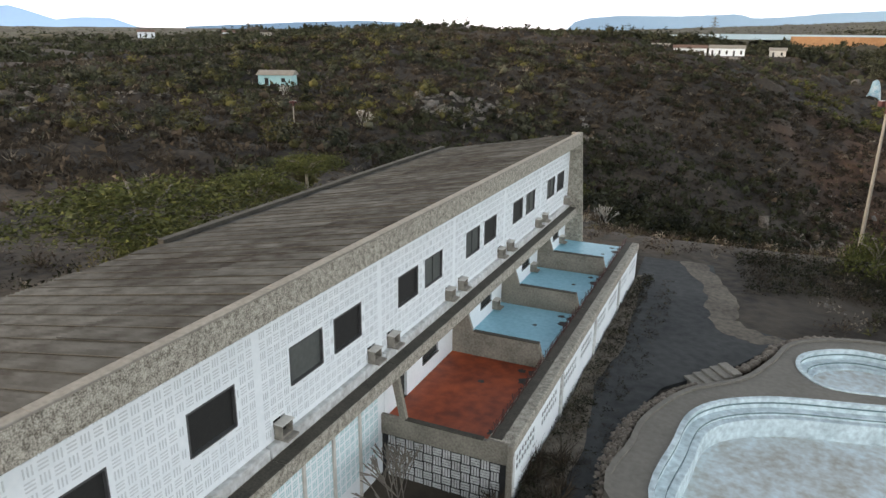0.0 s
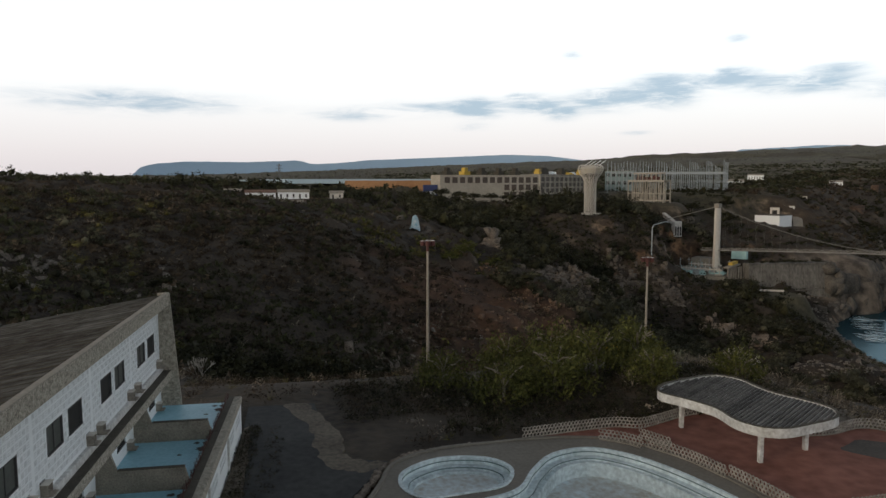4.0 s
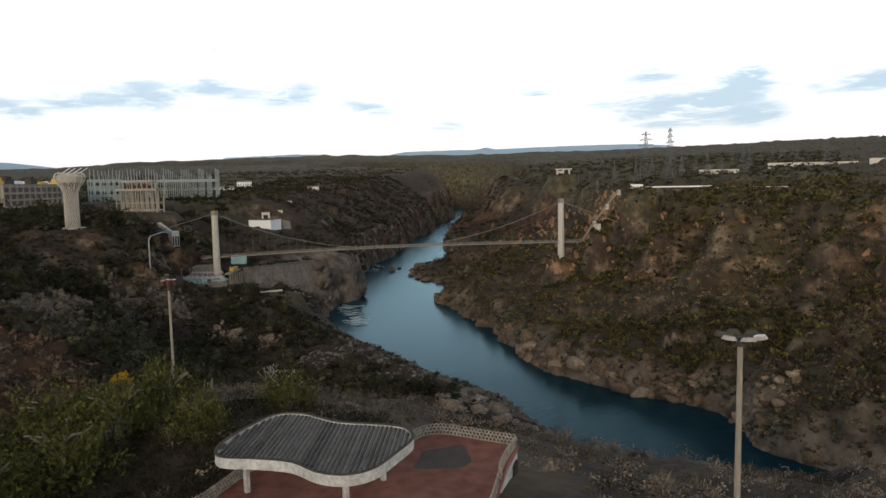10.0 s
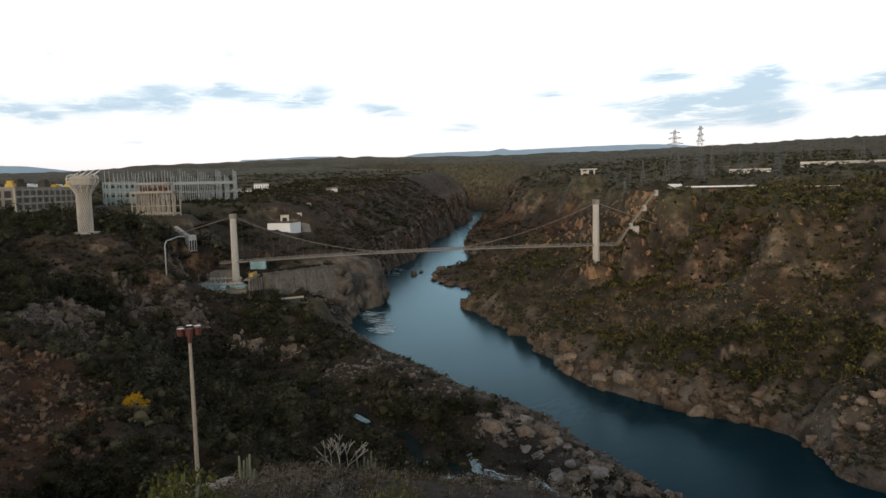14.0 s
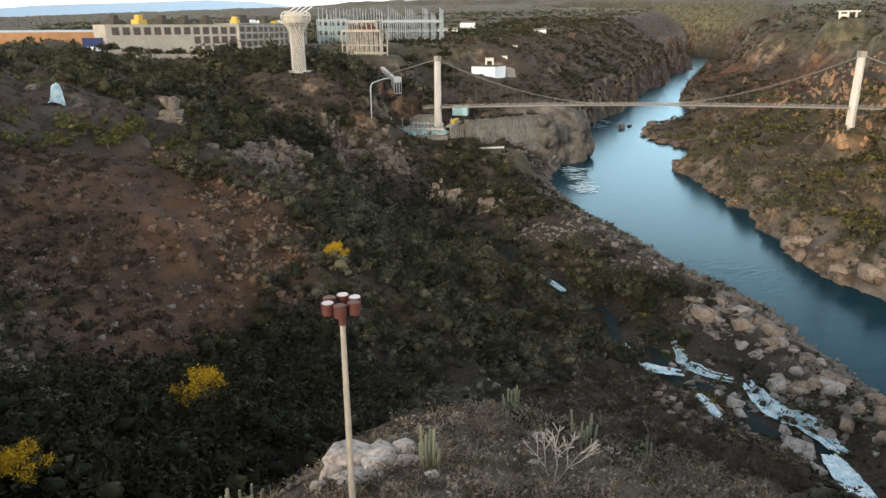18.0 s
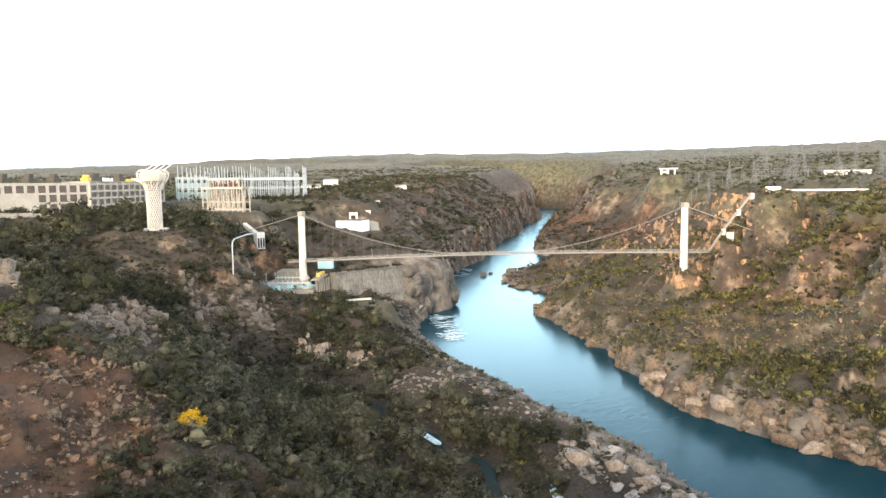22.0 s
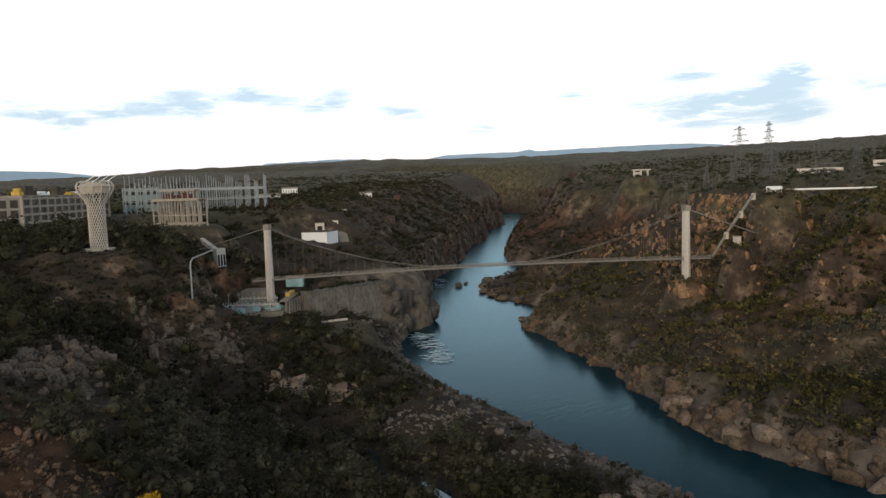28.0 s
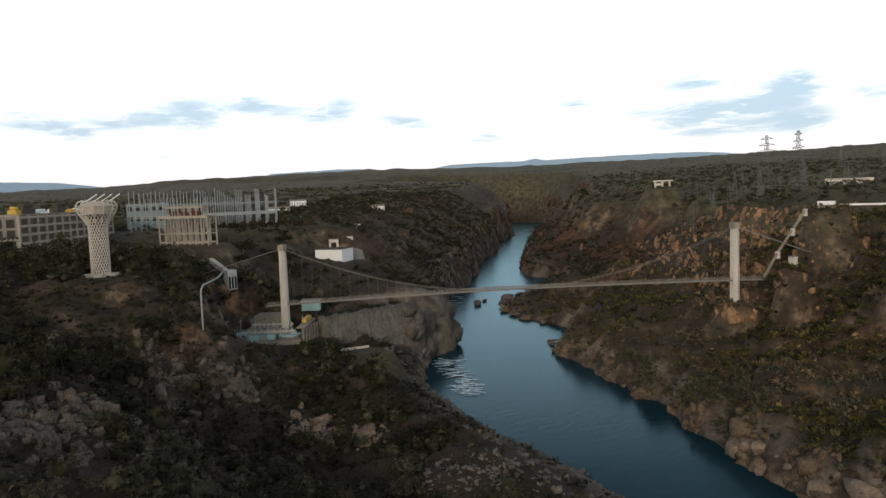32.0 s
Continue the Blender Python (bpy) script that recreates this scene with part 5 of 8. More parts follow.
dish = thing("floodlight_mast", (30.75, 19.8, 1.5), "tall grey mast with a crown of flat dish lamps, some pale", "floodlight mast", "floodlight masts", 40)
part("pole", beam((0, 0, -4.5), (0, 0, 13.2), 0.34, 0.2, sides=12), M_POLE, dish, local=True)
part("collar", beam((0, 0, 13.0), (0, 0, 13.4), 0.3, sides=10), M_MOULD_SHADE, dish, local=True)
for i in range(6):
    an = math.pi / 3 * i
    c, s_ = math.cos(an), math.sin(an)
    part("arm", beam((0, 0, 13.3), (0.62 * c, 0.62 * s_, 13.4), 0.05), M_MOULD_SHADE, dish, local=True)
    bm = bmesh.new()
    bmesh.ops.create_cone(bm, cap_ends=True, segments=14, radius1=0.30, radius2=0.22, depth=0.14)
    bm.transform(Matrix.Translation((0.68 * c, 0.68 * s_, 13.42)) @ Euler((0.16 * s_, -0.16 * c, 0)).to_matrix().to_4x4())
    part("lamp_dish", bm, M_LENS if i in (2, 3, 4) else M_MOULD_SHADE, dish, "pale dish" if i in (2, 3, 4) else "rust-black dish", local=True)

# ---- suspension bridge ----
TL, TR = Vector((316.6, 514.4, 0)), Vector((511, 303.2, 0))
span = (TR - TL).normalized()
across = Vector((-span.y, span.x, 0))
bridge = thing("suspension_bridge", (TL.x, TL.y, -50), "slender pale suspension footbridge across the canyon", "bridge")


def deck_z(s):
    return -35.6 + 5.4 * s + 2.0 * math.sin(math.pi * s)


def tower(foot, z0, z1, zd):
    p = [foot + across * o for o in (-2.4, 2.4)]
    tw = part("tower", box(-0.05, 0.05, -0.05, 0.05, 0, 0.1), M_PALE, bridge, "pale concrete portal tower", local=True)
    for q in p:
        part("leg", beam((q.x, q.y, z0), (q.x, q.y, z1), 3.4, 2.6), M_PALE, tw)
    for z, h in ((z1 - 1.2, 2.6), (zd + (z1 - zd) * 0.45, 1.6), (zd - 3, 2.4)):
        part("crossbeam", beam((p[0].x, p[0].y, z), (p[1].x, p[1].y, z), h), M_PALE, tw)
    part("cap", beam(p[0] - across * 2 + Vector((0, 0, z1 + 0.4)), p[1] + across * 2 + Vector((0, 0, z1 + 0.4)), 3.6), M_CONC, tw)


tower(TL, -62, 0.6, deck_z(0))
tower(TR, -60, 4.4, deck_z(1))
length = (TR - TL).length
PIECES = 48
pts = [TL + span * (length * (i / PIECES)) + Vector((0, 0, deck_z(i / PIECES))) for i in range(-2, PIECES + 4)]
for a, b in zip(pts, pts[1:]):
    dk = bmesh.new()
    for o in (-1.9, 0.0, 1.9):
        beam(a + across * o, b + across * o, 0.5 if o else 0.35, bm=dk)
    m = (a + b) / 2
    bm = bmesh.new()
    v = [bm.verts.new(q) for q in (a - across * 1.9, b - across * 1.9, b + across * 1.9, a + across * 1.9)]
    bm.faces.new(v)
    bmesh.ops.solidify(bm, geom=bm.faces, thickness=0.3)
    part("deck_panel", join(dk, bm), M_CABLE, bridge)
for side in (-2.1, 2.1):
    rods = []
    for a, b in zip(pts, pts[1:]):
        for z in (0.9, 1.9):
            rods.append((a + across * side + Vector((0, 0, z)), b + across * side + Vector((0, 0, z))))
        rods.append((a + across * side, a + across * side + Vector((0, 0, 2.0))))
        rods.append((a + across * side, b + across * side + Vector((0, 0, 1.9))))
    part("handrail", bars(rods, 0.2), M_CABLE, bridge)
    cab = []
    for i in range(PIECES + 1):
        s = i / PIECES
        z = 0.4 + 3.8 * s - (33.0) * (1 - (2 * s - 1) ** 2) - 1.2 * s * (1 - s)
        z = max(z, deck_z(s) + 1.5)
        cab.append(TL + span * (length * s) + across * side * 1.15 + Vector((0, 0, z)))
    part("main_cable", tube(cab, 0.28), M_CABLE, bridge)
    for i, c in enumerate(cab):
        part("hanger", bars([(c, TL + span * (length * i / PIECES) + across * side + Vector((0, 0, deck_z(i / PIECES) - 0.1)))], 0.08), M_CABLE, bridge)
    part("back_stay", bars([(TL + across * side + Vector((0, 0, 0.5)), TL - span * 62 + across * side + Vector((0, 0, -17)))], 0.4, 5), M_CABLE, bridge)
    part("back_stay", bars([(TR + across * side + Vector((0, 0, 4.3)), TR + span * 48 + across * side + Vector((0, 0, -14)))], 0.4, 5), M_CABLE, bridge)

# ---- power plant terraces at the bridge foot ----


def block(name, x, y, z0, z1, w, d, turn, material, label, category, roof=None, windows=0, rows=1, group=""):
    """A plain flat-roofed building with a roof edge and windows along its front and right end."""
    ob = thing(name, (x, y, z0), label, category, group, turn)
    part("wall", box(-w / 2, w / 2, -d / 2, d / 2, -4, z1 - z0), material, ob, local=True)
    part("roof", box(-w / 2 - 0.3, w / 2 + 0.3, -d / 2 - 0.3, d / 2 + 0.3, z1 - z0 + 0.004, z1 - z0 + 0.5), roof or M_CONC, ob, local=True)
    h = z1 - z0
    for r in range(rows):
        for i in range(windows):
            cx = -w / 2 + (i + 0.5) * w / windows
            zc = h * (r + 0.55) / rows
            part("window", box(cx - 0.28 * w / windows, cx + 0.28 * w / windows, -d / 2 - 0.03, -d / 2 + 0.05, zc - 0.22 * h / rows, zc + 0.24 * h / rows), M_DARK, ob, local=True)
    return ob


terr = thing("plant_terrace", (304, 518, -60), "grey concrete terrace of the power plant at the bridge foot", "retaining terrace")
for z, w, d, ox, oy in ((-55, 44, 24, 0, 0), (-50, 26, 20, 6, 8), (-44, 20, 16, 14, 18)):
    bm = box(-w / 2, w / 2, -d / 2, d / 2, -30, 0, bevel=0.4)
    bm.transform(Matrix.Translation((306 + ox, 518 + oy, z)) @ Matrix.Rotation(radians(-47), 4, "Z"))
    part("level", bm, M_CONC, terr)
tank = thing("round_tank", (313, 506, -55), "round concrete tank with a pale turquoise top", "tank")
part("body", beam((313, 506, -62), (313, 506, -53.4), 8.5, sides=24), M_PALE, tank)
part("lid", beam((313, 506, -53.38), (313, 506, -52.7), 14, sides=28), M_TEAL, tank, "turquoise lid")
for o, z, l in ((-9, -50, 34), (-3, -52, 30), (6, -48, 26)):
    a_ = Vector((306, 518, z)) + across * o - span * l * 0.45
    b_ = a_ + span * l
    par = part("parapet", beam(a_, b_, 0.9), M_PALE, terr, "pale terrace parapet")
    for k in range(9):
        q_ = a_.lerp(b_, (k + 0.5) / 9)
        part("baluster", beam((q_.x, q_.y, z - 3.4), (q_.x, q_.y, z + 1.6), 0.5), M_TEAL if k % 3 == 0 else M_PALE, par)
for k in range(7):
    q_ = Vector((320, 500, 0)) + across * (k * 3.0 - 4) + span * (k * 1.2)
    part("column", beam((q_.x, q_.y, -70), (q_.x, q_.y, -48), 1.1), M_CONC, terr)
part("slab", box_between(312, 492, 336, 514, -48.0, -46.9, 5.0), M_CONC, terr)
crane = thing("gantry_crane", (328, 508, -50), "yellow gantry crane on concrete legs", "crane")
for o in (-5, 0, 5):
    p = Vector((328, 508, 0)) + across * o
    part("leg", beam((p.x, p.y, -66), (p.x, p.y, -47), 1.3), M_CONC, crane)
bm = box(-8, 8, -1.6, 1.6, -46.9, -44.6, bevel=0.2)
bm.transform(Matrix.Translation((328, 508, 0)) @ Matrix.Rotation(math.atan2(across.y, across.x), 4, "Z"))
part("girder", bm, M_YELLOW, crane, "yellow girder")
for i in range(22):
    x, y = 288 + (i % 6) * 5.2 + random.uniform(-1.5, 1.5), 516 + (i // 6) * 6 - (i % 6) * 2.2 + random.uniform(-1.5, 1.5)
    tr = thing("transformer", (x, y, -55), "grey-teal transformer with bushings on the plant terrace", "transformer", "plant transformers", turn=-47)
    s = random.uniform(0.8, 1.4)
    part("tank", box(-2 * s, 2 * s, -1.4 * s, 1.4 * s, 0, 3 * s, bevel=0.15), M_TEAL if i % 2 else M_STEEL, tr, local=True)
    for q in (-1, 0, 1):
        part("bushing", beam((q * s, 0, 3 * s), (q * s * 1.3, 0, 5.2 * s), 0.35, sides=6), M_STEEL, tr, local=True)
for i in range(7):
    x, y = 288 + 6 * i, 536 - 4.4 * i + random.uniform(-3, 3)
    post = thing("switch_post", (x, y, -54), "thin steel post with a small crossarm", "steel post", "plant posts")
    part("post", beam((0, 0, -6), (0, 0, 11), 0.35), M_STEEL, post, local=True)
    part("crossarm", beam((-1.6, 0, 9.5), (1.6, 0, 9.5), 0.25), M_STEEL, post, local=True)
block("pump_house", 348, 530, -41, -38, 12, 6, -47, M_TEAL, "low turquoise tank house beside the bridge deck", "building")
block("valve_house", 458, 642, -27, -14.0, 26, 26, -62, M_WHITE, "white windowless power house with a dark flat roof", "building", roof=M_MOULD_SHADE)
block("annex", 494, 676, -20, -6, 22, 12, -37.5, M_WHITE_DIRTY, "stained white annex behind the power house", "building", windows=3, rows=2)
block("annex", 478, 668, -20, -7.5, 9, 8, -37.5, M_PALE, "small pale annex behind the power house", "building", windows=1)
block("hillside_office", 549, 730, -7, 3, 24, 12, -38, M_PALE, "pale flat-roofed office on the hillside", "building", windows=6, rows=2)
block("hillside_office", 520, 742, -9, -2, 12, 9, -38, M_WHITE, "small white outbuilding on the hillside", "building", windows=2)
pen = thing("spillway_ramp", (322, 640, -4), "long pale concrete ramp down the slope", "ramp")
part("channel", beam((325, 655, 1), (307, 568, -16), 3.2), M_PALE, pen)
head = part("head", box(304, 311, 561, 567, -28, -14.5, bevel=0.2), M_WHITE_DIRTY, pen, "white gate hut at the ramp's end")
for k in range(3):
    part("slot", box(304.6 + 2.2 * k, 306.0 + 2.2 * k, 560.9, 561.3, -27, -19), M_DARK, head)
part("cut_slope", beam((480, 632, -31), (520, 690, -9), 9), M_CONC, pen)
pipe = thing("standpipe", (236, 470, -33), "bent grey pipe mast on the slope", "pipe")
part("mast", beam((236, 468, -50), (236, 468, -14), 0.9, sides=8), M_STEEL, pipe)
part("bend", tube([(236, 468, -14.2), (236.6, 468.5, -12.6), (239, 471, -11), (252, 480, -9.4), (300, 560, -15)], 0.9, 8), M_STEEL, pipe)

# lattice water tower
wt = thing("water_tower", (207.5, 518, -4.6), "white lattice-clad round tower with a flared top and rim hoops", "tower")
part("base_disc", beam((207.5, 518, -9), (207.5, 518, -4.2), 18, sides=32), M_PALE, wt)
# core painted near-black so that the lattice gaps read as shaded holes
part("shaft", beam((207.5, 518, -5), (207.5, 518, 24), 8.0, sides=28), M_MOULD_SHADE, wt)
rods = []


def tower_r(z):
    return 4.55 + 4.0 * max(0.0, (z - 19.5) / 10.5) ** 1.7


for i in range(22):
    for sgn in (-1, 1):
        for j in range(22):
            z0, z1 = -4.4 + j * 1.56, -4.4 + (j + 1) * 1.56
            a0, a1 = 2 * math.pi * i / 22 + sgn * j * 0.143, 2 * math.pi * i / 22 + sgn * (j + 1) * 0.143
            rods.append(((207.5 + tower_r(z0) * math.cos(a0), 518 + tower_r(z0) * math.sin(a0), z0), (207.5 + tower_r(z1) * math.cos(a1), 518 + tower_r(z1) * math.sin(a1), z1)))
tagged(part("lattice", bars(rods, 0.44, 4), M_PALE, wt), "white diagonal lattice", kind="stuff")
part("cabin", beam((207.5, 518, 27.6), (207.5, 518, 31.6), 14.6, 17.2, sides=36), M_CREAM, wt, "cream drum of the tower cabin")
part("dome", beam((207.5, 518, 31.62), (207.5, 518, 33.6), 16.8, 7.0, sides=36), M_CREAM, wt)
# shade beneath the cabin is put into this cone's dark colour
part("underside", beam((207.5, 518, 24.2), (207.5, 518, 27.58), 10.2, 13.8, sides=30), M_MOULD_SHADE, wt)
for z, r in ((31.2, 9.5), (27.2, 8.2)):
    ring = [(207.5 + r * math.cos(math.pi * q / 20), 518 + r * math.sin(math.pi * q / 20), z) for q in range(41)]
    part("ring", tube(ring, 0.55), M_PALE, wt)
for i in range(12):
    a = 2 * math.pi * i / 12
    arc = [(207.5 + r * math.cos(a), 518 + r * math.sin(a), z) for r, z in ((5.2, 21.5), (6.2, 24.0), (8.2, 26.6), (9.6, 29.2), (9.9, 31.4), (9.0, 33.2), (6.6, 34.2))]
    part("hoop", tube(arc, 0.6), M_PALE, wt)
# slanted open frames on the cabin roof
for i in range(4):
    o = Vector((207.5, 518, 0)) + Vector((0.935, -0.355, 0)) * (-4.6 + 3.6 * i)
    lean = Vector((0.935, -0.355, 0)) * 5.2
    back = Vector((0.355, 0.935, 0)) * 1.2
    c = [o - back + Vector((0, 0, 33.6)), o + back + Vector((0, 0, 33.6)), o + back + lean + Vector((0, 0, 37.2)), o - back + lean + Vector((0, 0, 37.2))]
    part("roof_frame", tube(c + c[:2], 0.5, 4), M_WHITE, wt, "slanted white roof frame")

# main plant: long gridded front, plain wing, roof plant
plant = thing("power_plant", (261, 708, 2), "long pale concrete power plant with a grid of dark windows", "power plant")
A, B = Vector((207, 645, 0)), Vector((315, 771, 0))
run = (B - A).normalized()
side_v = Vector((-run.y, run.x, 0))
turn = math.degrees(math.atan2(run.y, run.x))
L = (B - A).length
m_plant = Matrix.Translation((A.x, A.y, 2)) @ Matrix.Rotation(radians(turn), 4, "Z")


def placed(bm):
    bm.transform(m_plant)
    return bm


part("core", placed(box(0.4, L, 1.1, 24, -3, 24.6)), M_PANES, plant, "brown window wall behind the grid")
COLS, ROWS = 13, 4
for i in range(COLS + 1):
    x = i * L / COLS
    part("pier", placed(box(x - 0.95, x + 0.95, -0.2, 1.4, 0.5, 25.4)), M_PLANT, plant)
    foot = bmesh.new()
    v_ = [(x - 0.8, 0.2, 0.6), (x - 0.8, -5.0, -4.5), (x - 0.8, 1.0, -4.5), (x + 0.8, 0.2, 0.6), (x + 0.8, -5.0, -4.5), (x + 0.8, 1.0, -4.5)]
    bmesh.ops.convex_hull(foot, input=[foot.verts.new(q) for q in v_])
    part("buttress", placed(foot), M_PLANT, plant)
for r in range(ROWS + 1):
    z = 1.2 + r * 5.7
    part("floor_band", placed(box(0, L, -0.05, 1.3, z - 0.8, z + 0.8)), M_PLANT, plant)
part("roof", placed(box(-0.5, L + 0.5, 0, 25, 25.42, 26.2)), M_CONC, plant)
part("apron", placed(box(0, L, -12, -0.3, -4, 0.6)), M_CONC, plant)
part("near_end", placed(box(-0.6, 0.3, 0, 25, -4, 25.4)), M_PLANT, plant)
C = Vector((104, 622, 0))
wing_run = (C - A).normalized()
WL = (C - A).length
m_plant = Matrix.Translation((A.x, A.y, 2)) @ Matrix.Rotation(math.atan2(wing_run.y, wing_run.x), 4, "Z")
wing = part("wing", placed(box(1.3, WL, -24, -0.6, -4, 25.0)), M_PLANT, plant, "pale wing with a row of upper windows")
for i in range(13):
    x = 3 + i * (WL - 5) / 13
    part("window", placed(box(x, x + 5.2, -0.62, -0.45, 17.6, 23)), M_PANES, wing)
    if i < 5:
        part("window", placed(box(x, x + 5.2, -0.62, -0.45, 10.6, 16)), M_PANES, wing)
        part("window", placed(box(x, x + 5.2, -0.62, -0.45, 3.6, 9)), M_PANES, wing)
part("sign", placed(box(WL + 2, WL + 16, -3, -1.5, -2, 16)), M_BLUESIGN, plant, "dark blue sign panel")
part("sign_mark", placed(box(WL + 4, WL + 14, -1.49, -1.4, 7, 10)), M_WHITE, plant, "pale bars on the sign")
for i, (s, o, mat, w, h) in enumerate(((0.04, 6, M_YELLOW, 6, 5), (0.3, 9, M_WHITE, 12, 3), (0.18, 10, M_MOULD_SHADE, 18, 7), (0.45, 8, M_MOULD_SHADE, 12, 7), (0.62, 9, M_YELLOW, 14, 2.5), (0.72, 12, M_WHITE, 10, 3), (0.86, 12, M_YELLOW, 6, 6), (0.5, 14, M_WHITE, 18, 3))):
    p = A.lerp(B, s) + side_v * o
    g = thing("roof_plant", (p.x, p.y, 28.2), {0: "yellow roof gantry on the plant", 2: "dark arched roof hood", 3: "dark arched roof hood"}.get(i, "boxy roof unit on the plant"), "roof unit", "units on the plant roof", turn)
    part("body", box(-w / 2, w / 2, -3, 3, 0, h * 0.55, bevel=0.3), mat, g, local=True)
    part("top", box(-w / 3, w / 3, -2.2, 2.2, h * 0.55 + 0.01, h, bevel=0.5), mat, g, local=True)
for i in range(5):
    p = A.lerp(C, 0.15 + 0.17 * i) + side_v * 12
    g = thing("roof_plant", (p.x, p.y, 27), "yellow roof gantry on the plant wing" if i == 3 else "dark roof hood on the plant wing", "roof unit", "units on the plant roof", turn)
    part("body", box(-6, 6, -3, 3, 0, 3.5, bevel=0.3), M_YELLOW if i == 3 else M_MOULD_SHADE, g, local=True)
    part("top", box(-3, 3, -2, 2, 3.51, 7, bevel=0.4), M_YELLOW if i == 3 else M_MOULD_SHADE, g, local=True)

gate = thing("intake_gatehouse", (317, 634, 2), "open concrete gatehouse with tall bare columns", "gatehouse")
g0, g1 = Vector((311, 657, 0)), Vector((326, 612, 0))
gdir = (g1 - g0).normalized()
gn_ = Vector((-gdir.y, gdir.x, 0))
for i in range(9):
    for o in (0, -9):
        p = g0.lerp(g1, i / 8) + gn_ * o
        part("column", beam((p.x, p.y, -4), (p.x, p.y, 21.4), 0.9), M_PLANT, gate)
for i in range(8):
    p, q = g0.lerp(g1, (i + 0.3) / 8) - gn_ * 4.5, g0.lerp(g1, (i + 0.8) / 8) - gn_ * 4.5
    part("brace", beam((p.x, p.y, -2), (q.x, q.y, 20.5), 0.8), M_PLANT, gate)
for i in range(1, 8):
    for o in (-2, -7):
        p = g0.lerp(g1, i / 8) + gn_ * o
        part("column", beam((p.x, p.y, 22.4), (p.x, p.y, 28.2), 0.7), M_PLANT, gate)
for z, h, o, e in ((21.0, 1.0, 0, 0), (9, 0.7, 0, 0), (2.5, 1.2, 0, 0), (28.4, 0.8, 2, 0.12)):
    for o2 in (-o, -9 + o):
        a_, b_ = g0.lerp(g1, e) + gn_ * o2, g0.lerp(g1, 1 - e) + gn_ * o2
        part("beam", beam((a_.x, a_.y, z), (b_.x, b_.y, z), h), M_PLANT, gate)
turn_g = Matrix.Translation((g0 + g1) / 2) @ Matrix.Rotation(math.atan2(gdir.y, gdir.x), 4, "Z")
bm = box(-24, 24, -9.6, 0.6, 21.52, 22.3)
bm.transform(turn_g)
part("deck", bm, M_PLANT, gate)
bm = box(-19, 19, -7.6, -1.4, 28.82, 29.4)
bm.transform(turn_g)
part("roof", bm, M_PLANT, gate)
for k in range(6):
    bm = box(-16 + 5.4 * k, -16 + 5.4 * k + random.uniform(2.4, 4), -5.6, -3.2, 22.32, 22.3 + random.uniform(2.5, 4.8), bevel=0.3)
    bm.transform(turn_g)
    part("hoist", bm, M_RUST, gate, "rusty hoist machine")

yard = thing("switchyard", (400, 730, 6), "dense steel lattice switchyard with many posts and beams", "switchyard")
for row in range(5):
    a, b = Vector((322 + row * 14, 752 + row * 22, 0)), Vector((436 + row * 17, 700 + row * 25, 0))
    n = 15
    for i in range(n):
        p = a.lerp(b, i / (n - 1))
        top = 38 + 6 * (i % 2 == 0) + random.uniform(-1, 1)
        rods = [(p + Vector((0.9, 0.5, 0)), p + Vector((0.1, 0, top))), (p - Vector((0.9, 0.5, 0)), p + Vector((-0.1, 0, top)))]
        for z in range(4, 34, 5):
            w0, w1 = 0.9 * (1 - z / 46), -0.9 * (1 - (z + 5) / 46)
            rods.append((p + Vector((w0, w0 * 0.5, z)), p + Vector((w1, w1 * 0.5, z + 5))))
        part("lattice_post", bars(rods, 0.4, 4), M_STEEL, yard)
    for z in (20, 21.4, 30, 31.4):
        part("beam", bars([(a + Vector((0, 0, z)), b + Vector((0, 0, z)))], 0.5, 4), M_STEEL, yard)
    for i in range(0, n - 1, 2):
        p = a.lerp(b, i / (n - 1))
        q = p + Vector((14, 22, 0))
        part("busbar", bars([(p + Vector((0, 0, 29)), (p + q) / 2 + Vector((0, 0, 27.4))), ((p + q) / 2 + Vector((0, 0, 27.4)), q + Vector((0, 0, 29)))], 0.2, 3), M_STEEL, yard)
block("control_house", 352, 786, 14, 33, 33, 16, -28, M_GREYTEAL, "grey-teal flat-roofed control house by the switchyard", "building", windows=5, rows=2)

# dam and lake beyond the plant
dam = new("dam_wall", as_mesh(join(beam((20, 702, 15), (190, 684, 15), 14), box(20, 22, 700, 705, 5, 10)), "dam_wall", M_ORANGE))
tagged(dam, "long tan earth dam face", "dam", kind="structure")
lake = new("water_lake", as_mesh(prism([(-40, 712), (200, 700), (330, 1250), (-180, 1300)], 19.0, 23.6), "water_lake", M_LAKE))
tagged(lake, "pale blue reservoir behind the dam", "lake", kind="structure")

low_wall = thing("low_wall", (341, 480, -65), "low pale wall along the edge of the grassy spur", "wall")
part("wall", box_between(331, 484, 352, 476, -68, -63.7, 0.8), M_PALE, low_wall)

